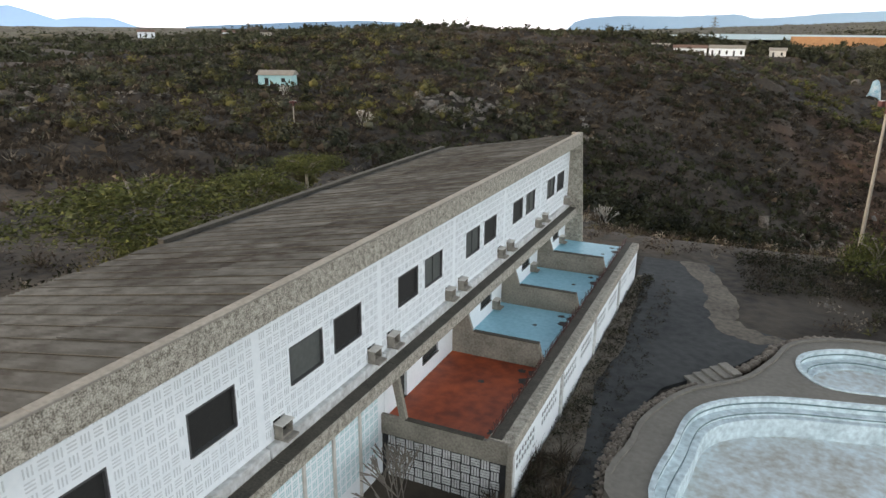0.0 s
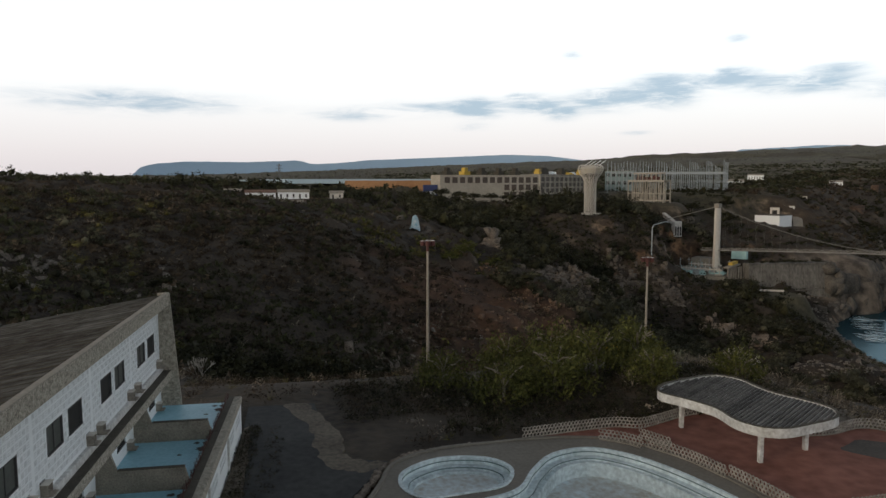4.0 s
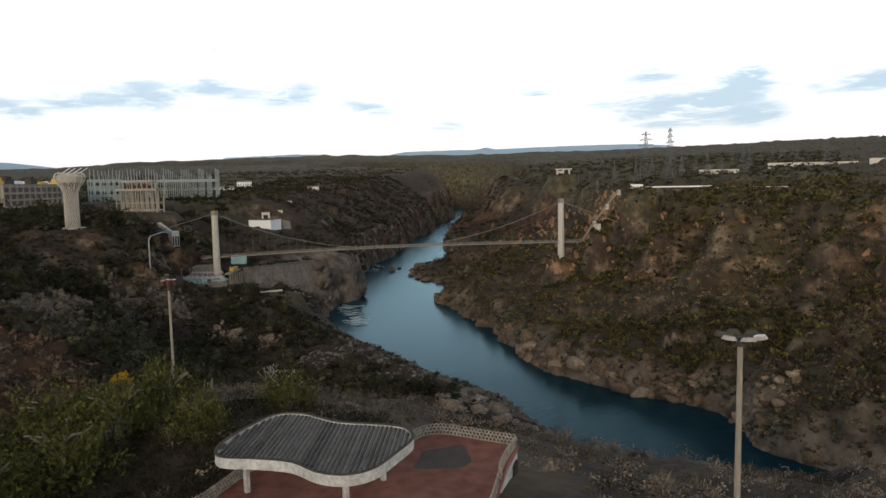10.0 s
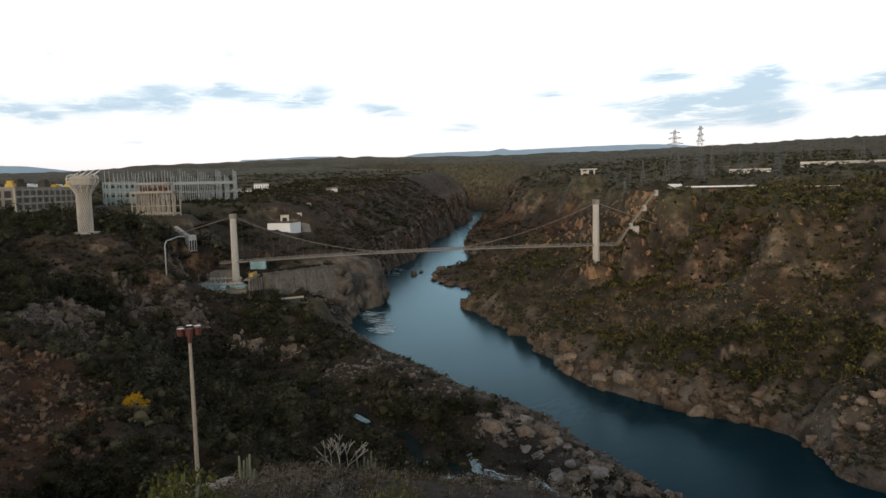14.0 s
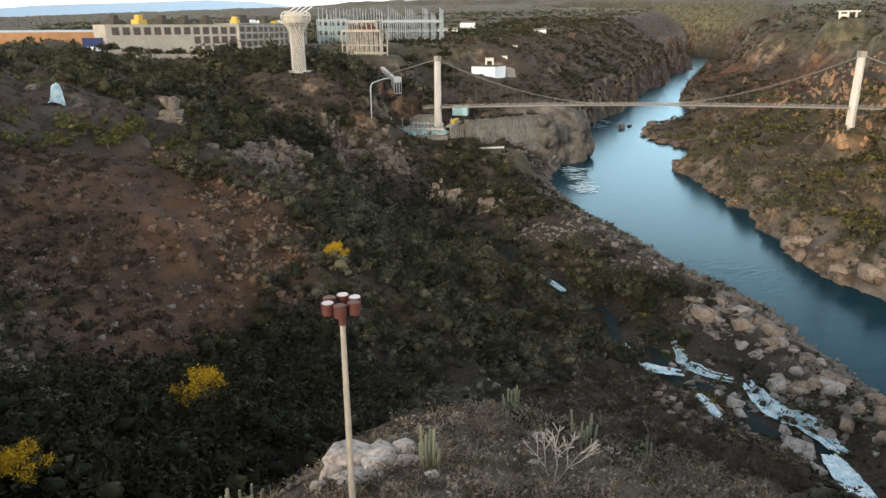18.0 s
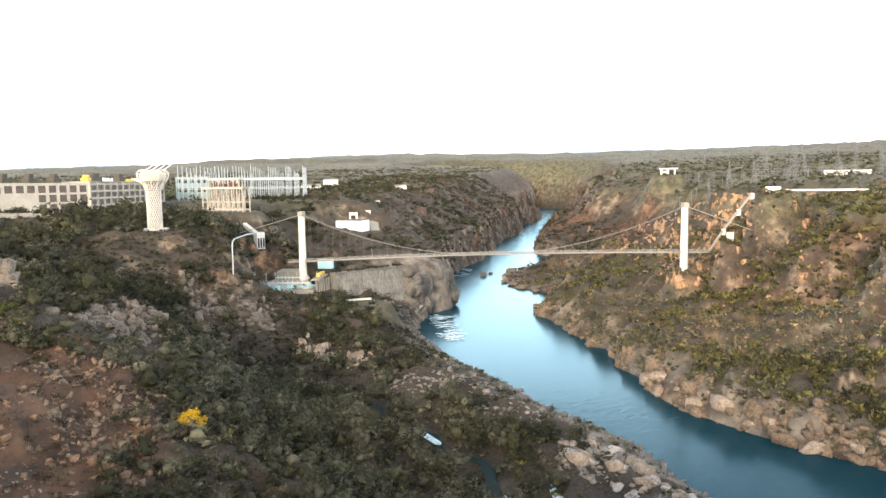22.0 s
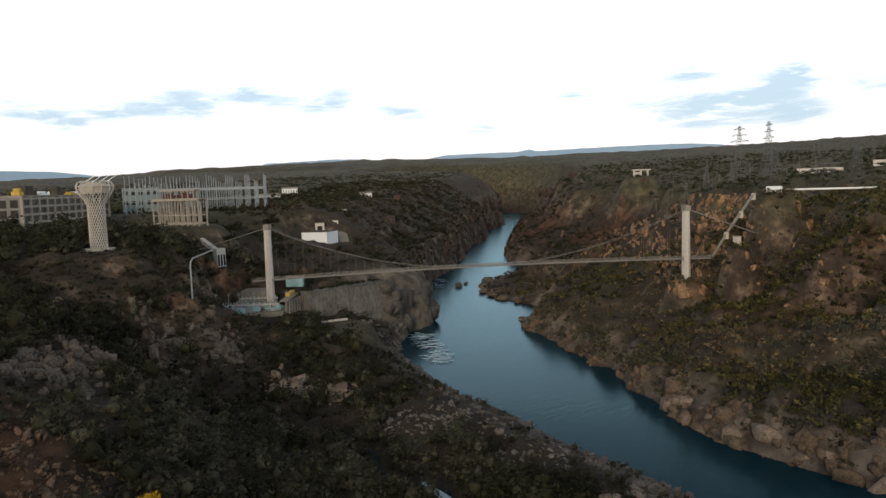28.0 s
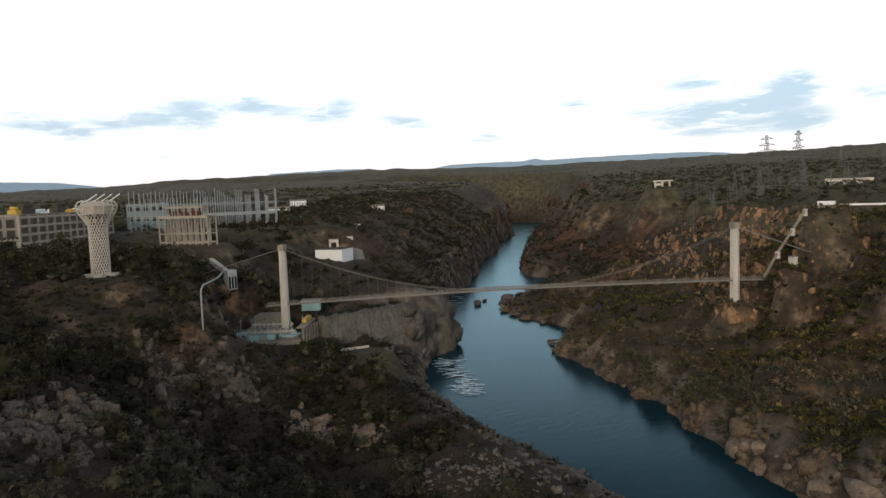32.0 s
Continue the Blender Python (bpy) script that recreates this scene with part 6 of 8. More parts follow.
# concrete face of the cutting under the bridge
face = thing("retaining_wall", (378, 497, -80), "tall streaked grey concrete wall under the bridge", "wall")
for k in range(6):
    x0 = 334 + 12 * k
    panel = bmesh.new()
    foot = [panel.verts.new(c) for c in ((x0 + 0.1, 490 - 0.2 * k, -92), (x0 + 11.9, 490 - 0.2 * k, -92), (x0 + 11.9, 504, -92), (x0 + 0.1, 504, -92))]
    head = [panel.verts.new(c) for c in ((x0 + 0.1, 496 - 0.2 * k, -46), (x0 + 11.9, 496 - 0.2 * k, -46), (x0 + 11.9, 504, -46), (x0 + 0.1, 504, -46))]
    panel.faces.new(foot[::-1])
    panel.faces.new(head)
    for j in range(4):
        panel.faces.new((foot[j], foot[(j + 1) % 4], head[(j + 1) % 4], head[j]))
    part("panel", panel, M_CONCFACE, face)
    part("coping", box(x0 + 0.05, x0 + 11.95, 495.2 - 0.2 * k, 504.5, -45.99, -45.2, bevel=0.1), M_CONCFACE, face)
    part("ledge", box(x0 + 0.05, x0 + 11.95, 491.8 - 0.2 * k, 495, -67.6, -66.8, bevel=0.1), M_CONCFACE, face)

# ---- far bank ----
block("winch_hut", 509.5, 268.5, -18.5, -14, 3.8, 3.2, 60, M_PALE, "small white hut on the cliff stair", "hut", windows=2)
stair = thing("cliff_stair", (522, 285, -30), "stair with white landings up the cliff", "stair")
path_s = [Vector((522, 289, -29)), Vector((536, 285, -14)), Vector((550, 280, 0)), Vector((566, 277, 12))]
path_s = [Vector((q.x, q.y, max(q.z, ground_at(q.x, q.y) + 1.6))) for q in path_s]
for i in range(3):
    a, b = path_s[i], path_s[i + 1]
    part("flight", beam(a, b, 1.2), M_CONC, stair)
    part("handrail", bars([(a + Vector((0, 0, 1.6)), b + Vector((0, 0, 1.6)))], 0.2), M_CONC, stair)
    part("landing", box(b.x - 1.2, b.x + 1.2, b.y - 1.2, b.y + 1.2, b.z - 4, b.z + 0.6), M_PALE, stair)
wallb = thing("rim_wall", (588, 250, 12), "low white wall and trailer along the canyon rim road", "wall")
part("trailer", box(583, 588, 264, 274, ground_at(585, 269) - 1, 17.2, bevel=0.2), M_WHITE, wallb)
part("wall", beam((588, 262, 14.5), (600, 205, 14.5), 1.2), M_WHITE, wallb)
part("wall", beam((600, 205, 13), (640, 120, 13), 1.0), M_PALE, wallb)
hut = thing("rim_hut", (1003, 580, 30), "pale roofless hut on the canyon rim", "hut")
for dx in (-9, 0, 9):
    part("pier", box(1002 + dx * 0.42 - 1, 1002 + dx * 0.42 + 1, 580 - dx - 1, 580 - dx + 1, 30, 40.4), M_PALE, hut)
part("lintel", beam((997, 592, 41), (1008, 567, 41), 1.8), M_PALE, hut)
part("wall", beam((998, 590, 36), (1003, 579, 36), 3.5), M_PALE, hut)
for i, (x0, y0, x1, y1) in enumerate(((1250, 330, 1330, 210), (1340, 195, 1420, 60), (1120, 400, 1160, 350))):
    w = thing("white_wall", (x0, y0, ground_at(x0, y0)), "long low white wall on the table land", "wall", "white walls on the table land")
    level = max(ground_at(x0, y0), ground_at(x1, y1)) + 1.2
    part("wall", box_between(x0, y0, x1, y1, level - 9, level + 1.6), M_PALE, w)


def pylon(x, y, h, turn, label="steel lattice pylon with crossarms"):
    """A lattice mast: four legs, rings of braces, three crossarms."""
    ob = thing("pylon", (x, y, ground_at(x, y)), label, "pylon", "pylons on the table land", turn)
    rods = []
    r = lambda s: 0.11 * h * (1 - s) ** 1.5 + 0.014 * h
    n = 9
    for j in range(n):
        s0, s1 = j / n, (j + 1) / n
        c0 = [Vector((sx * r(s0), sy * r(s0), h * s0)) for sx, sy in ((-1, -1), (1, -1), (1, 1), (-1, 1))]
        c1 = [Vector((sx * r(s1), sy * r(s1), h * s1)) for sx, sy in ((-1, -1), (1, -1), (1, 1), (-1, 1))]
        for k in range(4):
            rods += [(c0[k], c1[k]), (c0[k], c1[(k + 1) % 4]), (c1[k], c1[(k + 1) % 4])]
    part("mast", bars(rods, max(0.32, h * 0.0055)), M_PYLON, ob, local=True)
    for z, w in ((0.72, 0.2), (0.83, 0.16), (0.94, 0.12)):
        part("crossarm", bars([((-w * h, 0, z * h), (w * h, 0, z * h)), ((-w * h, 0, z * h), (0, 0, (z + 0.04) * h)), ((w * h, 0, z * h), (0, 0, (z + 0.04) * h))], max(0.35, h * 0.011)), M_PYLON, ob, local=True)
    return ob


for x, y, h in ((1000, 401, 75), (1000, 438, 72), (915, 448, 40), (905, 470, 36), (935, 425, 34), (960, 385, 42), (1010, 350, 44), (1005, 300, 40), (1100, 420, 36), (1180, 340, 42), (1220, 520, 34), (1500, 560, 34), (1560, 480, 36), (1620, 400, 36),
                (1500, 760, 34), (1300, 250, 40), (1450, 330, 38), (1720, 440, 40), (1700, 330, 40), (1650, 250, 40), (690, 1290, 40), (-55, 860, 34)):
    pylon(x, y, h, random.uniform(0, 90))
posts = thing("substation_posts", (900, 470, 15), "many thin steel posts of a distant substation", "switchyard")
for row in range(6):
    for i in range(12):
        x, y = 860 + row * 24 + i * 10 + random.uniform(-4, 4), 500 + row * 8 - i * 17 + random.uniform(-4, 4)
        g = ground_at(x, y)
        rods = [((x, y, g), (x, y, g + random.uniform(16, 24))), ((x - 3, y + 4, g + 14), (x + 3, y - 4, g + 14))]
        part("post", bars(rods, 0.4), M_PYLON, posts)

# ---- houses of the town ----


def house(x, y, w, d, h, turn, material, roof, label, z=None):
    z = ground_at(x, y) if z is None else z
    ob = thing("house", (x, y, z), label, "house", "houses among the trees", turn)
    part("wall", box(-w / 2, w / 2, -d / 2, d / 2, -3, h), material, ob, local=True)
    bm = bmesh.new()
    for sx in (-1, 1):
        v = [(sx * (w / 2 + 0.6), -d / 2 - 0.6, h), (sx * (w / 2 + 0.6), d / 2 + 0.6, h), (sx * (w / 2 + 0.6), 0, h + d * 0.24)]
        bm.faces.new([bm.verts.new(q) for q in v])
    bmesh.ops.bridge_loops(bm, edges=bm.edges)
    bmesh.ops.recalc_face_normals(bm, faces=bm.faces)
    part("roof", bm, roof, ob, local=True)
    n = max(2, int(w / 4))
    for i in range(n):
        cx = -w / 2 + (i + 0.5) * w / n
        win = part("window" if i % 3 else "door", box(cx - 0.6, cx + 0.6, -d / 2 - 0.04, -d / 2 + 0.05, 0.9 if i % 3 else 0.0, h * 0.72), M_DARK, ob, local=True)
    return ob


house(-138, 180, 10.5, 6, 3.0, 20, M_TEAL, M_CONC, "pale blue house with a grey roof in the scrub", 4.2)
for x, y, z, w, d, h, t, white in TOWN:
    house(x, y, w, d, h, t, M_WHITE if white else M_PALE, M_TILEROOF if random.random() < 0.4 else M_CONC, "low white house with a pitched roof among trees" if white else "low pale house with a pitched roof among trees", z)
for x, y, w, d, h, t in ((640, 1000, 30, 14, 8, -30), (760, 1120, 26, 12, 8, -30), (700, 850, 16, 10, 7, -35)):
    house(x, y, w, d, h, t, M_WHITE, M_CONC, "white house on the plain above the canyon")

# blue hills on the horizon: bearing and height of each ridge, from end to end
RIDGES = (((-62, 60), (-59, 120), (-55.2, 150), (-53.8, 114), (-52.5, 80), (-50.7, 96), (-48.9, 90), (-47, 40)),
          ((-44, 50), (-36, 86), (-30.8, 102), (-27, 94), (-22, 40)),
          ((-14.6, 60), (-14.1, 106), (-13, 134), (-10.5, 148), (-6.3, 147), (-2, 160), (-1, 134), (1.4, 145), (3.1, 159), (4.9, 168), (7.1, 174), (11, 186), (14.7, 198), (18, 192), (22, 150)),
          ((31, 150), (33, 216), (35.1, 221), (38.2, 231), (40, 230), (41.8, 214), (43, 160)),
          ((44.4, 150), (46.1, 224), (47.3, 238), (50, 242), (51.8, 244), (53.2, 243), (54, 258), (54.7, 242), (56.3, 247), (59.8, 252), (62.8, 254), (66.1, 252), (68.4, 236), (70.7, 200)))
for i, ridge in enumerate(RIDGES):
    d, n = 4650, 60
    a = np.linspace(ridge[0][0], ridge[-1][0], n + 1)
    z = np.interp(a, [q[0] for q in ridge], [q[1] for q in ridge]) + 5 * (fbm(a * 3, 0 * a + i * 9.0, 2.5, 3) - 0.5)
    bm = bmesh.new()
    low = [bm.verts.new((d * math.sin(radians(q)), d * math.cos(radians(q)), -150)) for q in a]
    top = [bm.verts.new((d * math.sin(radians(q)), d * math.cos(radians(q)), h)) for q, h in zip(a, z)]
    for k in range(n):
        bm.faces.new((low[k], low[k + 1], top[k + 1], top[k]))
    tagged(new("backdrop_hills", as_mesh(bm, "backdrop_hills", M_HILL)), "horizon hills in a painted haze blue", "hills", kind="structure")

# ---- rocks and plants ----
rng = np.random.default_rng(21)


def leaf_bush(n, leaf, squash=0.72, base=0.25, most=70):
    """A crown of loose three-cornered leaves round a squashed ball, gathered in clumps."""
    hubs = rng.normal(size=(min(max(4, n // 9), most), 3))
    hubs /= np.linalg.norm(hubs, axis=1)[:, None]
    hubs *= rng.uniform(0.45, 0.95, (len(hubs), 1))
    hubs[:, 2] = np.abs(hubs[:, 2])
    c = hubs[rng.integers(0, len(hubs), n)] + rng.normal(size=(n, 3)) * (0.2 if n < 400 else 0.13)
    c[:, 2] = c[:, 2] * squash + base
    v = c[:, None, :] + rng.normal(size=(n, 3, 3)) * leaf
    v[:, :, 2] = np.maximum(v[:, :, 2], -0.05)
    return v.reshape(-1, 3)


def crown_kind(n, leaf, squash=0.85, base=0.2):
    """A dense crown: a lumpy heart, and leaves that stand off it in clumps."""
    bm = bmesh.new()
    bmesh.ops.create_icosphere(bm, subdivisions=1, radius=1)
    bm.verts.index_update()
    heart = np.array([v.co[:] for v in bm.verts])
    tris = np.array([[v.index for v in f.verts] for f in bm.faces])
    bm.free()
    lumps = rng.normal(size=(8, 3)) * (1, 1, 0.8) + (0, 0, 0.25)
    lumps /= np.linalg.norm(lumps, axis=1)[:, None]
    swell = lambda d: 0.46 + 0.62 * np.max(np.clip(d @ lumps.T, 0, 1) ** 5, axis=1)
    heart = heart * (swell(heart) * rng.uniform(0.42, 0.66, len(heart)))[:, None]
    d = rng.normal(size=(n, 3))
    d[:, 2] = np.abs(d[:, 2]) * np.where(rng.random(n) < 0.8, 1, -0.4)
    d /= np.linalg.norm(d, axis=1)[:, None]
    c = d * (swell(d) * rng.uniform(0.7, 1.16, n))[:, None]
    v = (c[:, None, :] + rng.normal(size=(n, 3, 3)) * leaf).reshape(-1, 3)
    v = np.concatenate([heart, v]) * (1, 1, squash) + (0, 0, base + 0.45 * squash)
    return v, np.concatenate([tris, np.arange(3 * n).reshape(-1, 3) + len(heart)])


def twig_bush(n, width=0.05):
    """Bare twigs that spread from the root, with a few curled leaves."""
    d = rng.normal(size=(n, 3)) * (1, 1, 0.5)
    d[:, 2] = np.abs(d[:, 2]) + 0.45
    d /= np.linalg.norm(d, axis=1)[:, None]
    start = d * rng.uniform(0.0, 0.45, (n, 1)) + rng.normal(size=(n, 3)) * 0.08
    end = start + d * rng.uniform(0.35, 0.8, (n, 1)) + rng.normal(size=(n, 3)) * 0.14
    sidew = np.cross(d, rng.normal(size=(n, 3)))
    sidew /= np.linalg.norm(sidew, axis=1)[:, None] + 1e-6
    v = np.stack([start - sidew * width, start + sidew * width, end], 1)
    return v.reshape(-1, 3)


def rock_kind(sub):
    """A broken stone: the hull of random corners, more of them for larger blocks."""
    bm = bmesh.new()
    pts = rng.uniform(-1, 1, (11 if sub == 1 else 14 + 4 * sub, 3))
    pts /= np.maximum(np.abs(pts).max(axis=1, keepdims=True), 1e-3) ** rng.uniform(0.3, 0.8)
    if sub > 1:
        pts[:, 2] *= 1 - 0.35 * np.abs(pts[:, 0])
        pts += 0.3 * np.outer(pts[:, 2], rng.normal(size=3) * (1, 1, 0))
    for q in pts * rng.uniform(0.55, 1.0, 3):
        bm.verts.new(q)
    bmesh.ops.convex_hull(bm, input=bm.verts)
    bmesh.ops.delete(bm, geom=[v for v in bm.verts if not v.link_faces], context="VERTS")
    bmesh.ops.triangulate(bm, faces=bm.faces)
    bm.verts.index_update()
    v = np.array([q.co[:] for q in bm.verts])
    f = np.array([[q.index for q in p.verts] for p in bm.faces])
    bm.free()
    return v, f


def strew(name, kinds, place, size, material, label, category, tall=1.0, sink=0.0, ):
    """Many plants or rocks in one mesh of uncounted stuff."""
    if name in ("valley_trees", "valley_shrubs", "green_scrub", "ash_scrub"):
        keep = np.ones(len(place), bool)
        for cx, cy, r in OPEN:
            keep &= np.hypot(place[:, 0] - cx, place[:, 1] - cy) > r
        place, size = place[keep], size[keep]
    pick = rng.integers(0, len(kinds), len(place))
    cos, fas, tin, base = [], [], [], 0
    for k, kd in enumerate(kinds):
        v, f = kd if isinstance(kd, tuple) else (kd, np.arange(len(kd)).reshape(-1, 3))
        mine = np.nonzero(pick == k)[0]
        if not len(mine):
            continue
        an = rng.uniform(0, 2 * np.pi, len(mine))
        c, s = np.cos(an)[:, None], np.sin(an)[:, None]
        sz = size[mine][:, None]
        hz_ = sz * rng.uniform(0.8, 1.25, (len(mine), 1)) * tall
        x = (v[None, :, 0] * c - v[None, :, 1] * s) * sz + place[mine, 0:1]
        y = (v[None, :, 0] * s + v[None, :, 1] * c) * sz + place[mine, 1:2]
        z = v[None, :, 2] * hz_ + place[mine, 2:3] - sink * sz
        cos.append(np.stack([x, y, z], -1).reshape(-1, 3))
        fas.append((f[None] + (np.arange(len(mine)) * len(v))[:, None, None] + base).reshape(-1, 3))
        tin.append(np.repeat(rng.random(len(mine)) ** 2, len(v)))
        base += len(mine) * len(v)
    ob = new(name, from_arrays(name, np.concatenate(cos), np.concatenate(fas), material, np.concatenate(tin)))
    return tagged(ob, label, category, kind="stuff")


CLEAR = [(207, 518, 16), (260, 705, 20), (300, 520, 30), (286, 486, 12), (290, 500, 16), (446, 636, 30), (430, 610, 18), (549, 730, 14), (-138, 180, 9), (317, 634, 14), (325, 610, 7), (585, 268, 8), (330, 500, 16), (316, 590, 6), (520, 742, 8), (470, 655, 9),
         (230, 672, 18), (290, 742, 18), (180, 638, 14), (150, 630, 14), (120, 625, 14), (-54, 497, 8), (-28, 499, 8), (-205, 456, 8), (345, 460, 20), (425, 606, 24), (484, 660, 24), (505, 668, 12)]

# open stony ground and rock faces with no trees
OPEN = [(264, 318, 20), (276, 300, 15), (250, 302, 10), (345, 460, 24), (252, 400, 12), (266, 384, 9), (132, 366, 13), (148, 380, 11), (236, 443, 11), (208, 450, 11), (240, 190, 13), (232, 165, 12)]


def spread(n, x0, x1, y0, y1, bank=9.0, clump=0.42, seed=11, town=False):
    """Places on dry, open ground."""
    x, y = rng.uniform(x0, x1, n), rng.uniform(y0, y1, n)
    keep = np.where(fbm(x, y, 42, 3, seed) > clump - 0.1 * rng.random(n), True, rng.random(n) < 0.35)
    pn, pf = beyond(x, y, BANK_NEAR), beyond(x, y, BANK_FAR)
    keep &= ~(pn & ~pf)
    keep &= np.minimum(line_distance(x, y, BANK_NEAR), line_distance(x, y, BANK_FAR)) > bank * rng.uniform(0.6, 1.6, n)
    keep &= line_distance(x, y, CREEK) > 4.5
    keep &= ~((x > -28) & (x < 30.5) & (y > -30) & (y < 53.5))
    keep &= ~((x > 14) & (x < 49) & (y > 34) & (y < 56.5))
    keep &= ~((x > -9) & (x < 6) & (y > -30) & (y < 68))
    keep &= ~((x > -50) & (x < -25) & (y > -30) & (y < 24))
    for cx, cy, r in CLEAR:
        keep &= np.hypot(x - cx, y - cy) > r
    for hx_, hy_, hz_, hw_, *_rest in TOWN:
        keep &= np.hypot(x - hx_, y - hy_) > hw_ * 0.5 + 2
    x, y = x[keep], y[keep]
    return np.c_[x, y, land(x, y)]


def cliffy(p):
    """How steep the land is there."""
    e = 2.5
    return np.hypot(land(p[:, 0] + e, p[:, 1]) - land(p[:, 0] - e, p[:, 1]), land(p[:, 0], p[:, 1] + e) - land(p[:, 0], p[:, 1] - e)) / (2 * e)


leafy = [crown_kind(26, 0.12, 0.75, 0.05) for _ in range(7)]
leafy_low = [leaf_bush(18, 0.19, 0.6, 0.1) for _ in range(6)]
twiggy = [twig_bush(20, 0.04) for _ in range(7)]
fine = [leaf_bush(46, 0.085) for _ in range(6)]
fine_twig = [twig_bush(38, 0.022) for _ in range(6)]
crowns = [leaf_bush(20, 0.27, 0.62, 0.25) for _ in range(8)]
tufts = [twig_bush(20, 0.035) for _ in range(5)]
RAVINE = [(-40, 140), (-5, 160), (22, 178), (46, 186), (74, 194), (104, 226), (128, 250), (150, 244), (178, 272), (206, 310), (212, 345)]

# the near hill, ravine and creek valley
p = np.concatenate([spread(20000, -190, 400, -30, 560, clump=0.34), spread(13000, -230, 60, 62, 340, clump=0.2)])
st = cliffy(p)
p = p[(st < 1.3) | (rng.random(len(p)) < 0.3)]
bare = np.hypot((p[:, 0] - 72) / 48, (p[:, 1] - 270) / 60) < 1
p = p[~bare | (rng.random(len(p)) < 0.9)]
wet = (fbm(p[:, 0], p[:, 1], 90, 2, 31) + np.clip((-45 - p[:, 2]) / 110, -0.3, 0.2)) > 0.60
wet |= (p[:, 0] < 30) & (p[:, 1] < 240) & (fbm(p[:, 0], p[:, 1], 38, 3, 36) > 0.59)
wet &= rng.random(len(p)) < 0.7
wet |= (p[:, 0] > 90) & (p[:, 1] > 300) & (fbm(p[:, 0], p[:, 1], 50, 3, 33) > 0.44) & (rng.random(len(p)) < 0.85)
dry_side = np.hypot((p[:, 0] - 166) / 42, (p[:, 1] - 164) / 40) < 1
wet &= ~dry_side | (rng.random(len(p)) < 0.06)
near_rim = ((p[:, 0] > 8) & (p[:, 0] < 150) & (p[:, 1] < 180)) | ((p[:, 0] > -70) & (p[:, 0] < 10) & (p[:, 1] < 115))
pale = rng.random(len(p)) < np.where(p[:, 1] < 240, 0.08, 0.12)
q = p[~wet & ~near_rim & ~pale]
strew("dry_scrub", twiggy + leafy_low, q, rng.uniform(1.1, 2.8, len(q)), M_DRY, "brown leafless thorn scrub", "scrub", 0.9)
q = p[~wet & ~near_rim & pale]
strew("bleached_scrub", twiggy, q, rng.uniform(1.0, 2.4, len(q)), M_TWIG, "grey leafless thorn scrub", "scrub", 0.9)
hill = wet & ~near_rim & (p[:, 0] < 40) & (p[:, 1] < 260)
strew("olive_scrub", leafy_low, p[hill], rng.uniform(1.1, 2.6, hill.sum()), M_FAR, "dull green bushes on the hotel hill", "bushes")
shelf = wet & ~near_rim & ~hill & (p[:, 0] > 105) & (p[:, 1] < 345) & (rng.random(len(p)) < 0.82)
strew("ash_scrub", leafy, p[shelf], rng.uniform(1.2, 2.8, shelf.sum()), M_ASH, "grey-green bushes on the river shelf", "bushes")
q = p[wet & ~near_rim & ~hill & ~shelf]
strew("green_scrub", leafy, q, rng.uniform(1.4, 3.4, len(q)), M_GREEN, "dark green bushes in the ravine", "bushes")
q = spread(5200, 120, 345, 385, 575, bank=30, clump=0.2, seed=17)
q = q[cliffy(q) < 1.5]
k_ = rng.random(len(q)) < 0.45
strew("dry_scrub", twiggy + leafy_low, q[~k_], rng.uniform(1.2, 2.8, (~k_).sum()), M_DRY, "brown thorn scrub on the slope under the tower", "scrub", 0.9)
strew("green_scrub", leafy, q[k_], rng.uniform(1.2, 3.0, k_.sum()), M_GREEN, "dark green bushes on the slope under the tower", "bushes")
# finer plants on the knoll that the path passes
p = np.concatenate([spread(5200, 8, 150, 0, 180, clump=0.3), spread(4600, 28, 108, 80, 140, clump=0.2), spread(1500, 46, 110, 5, 85, clump=0.2), spread(2400, -70, 10, 24, 116, clump=0.25)])
tone = fbm(p[:, 0], p[:, 1], 20, 3, 41) + 0.16 * rng.random(len(p))
low = np.clip((p[:, 2] + 45) / 90, -0.15, 0.14)
grn = tone + low < 0.455
grs = ~grn & (rng.random(len(p)) < 0.16)
twg = ~grn & ~grs & (rng.random(len(p)) < np.where(p[:, 0] < 30, 0.15, 0.62))
dry = ~grn & ~grs & ~twg
soft = [leaf_bush(40, 0.068, 0.7, 0.1) for _ in range(5)]
strew("bleached_scrub", fine_twig[:3] + soft, p[twg], rng.uniform(0.6, 1.8, twg.sum()), M_TWIG, "grey thorn scrub on the knoll", "scrub", 0.95)
strew("dry_scrub", fine_twig[:2] + soft, p[dry], rng.uniform(0.6, 1.7, dry.sum()), M_DRY, "brown thorn scrub on the knoll", "scrub", 0.8)
strew("dry_grass", tufts, p[grs], rng.uniform(0.5, 1.1, grs.sum()), M_GRASS, "yellow grass tufts on the knoll", "grass", 0.9)
lush = grn & (rng.random(len(p)) < 0.2)
strew("green_scrub", fine, p[grn & ~lush], rng.uniform(0.7, 2.1, (grn & ~lush).sum()), M_GREEN, "dark green bushes on the knoll", "bushes")
strew("olive_scrub", fine, p[lush], rng.uniform(0.7, 1.7, lush.sum()), M_OLIVE, "olive bushes on the knoll", "bushes")
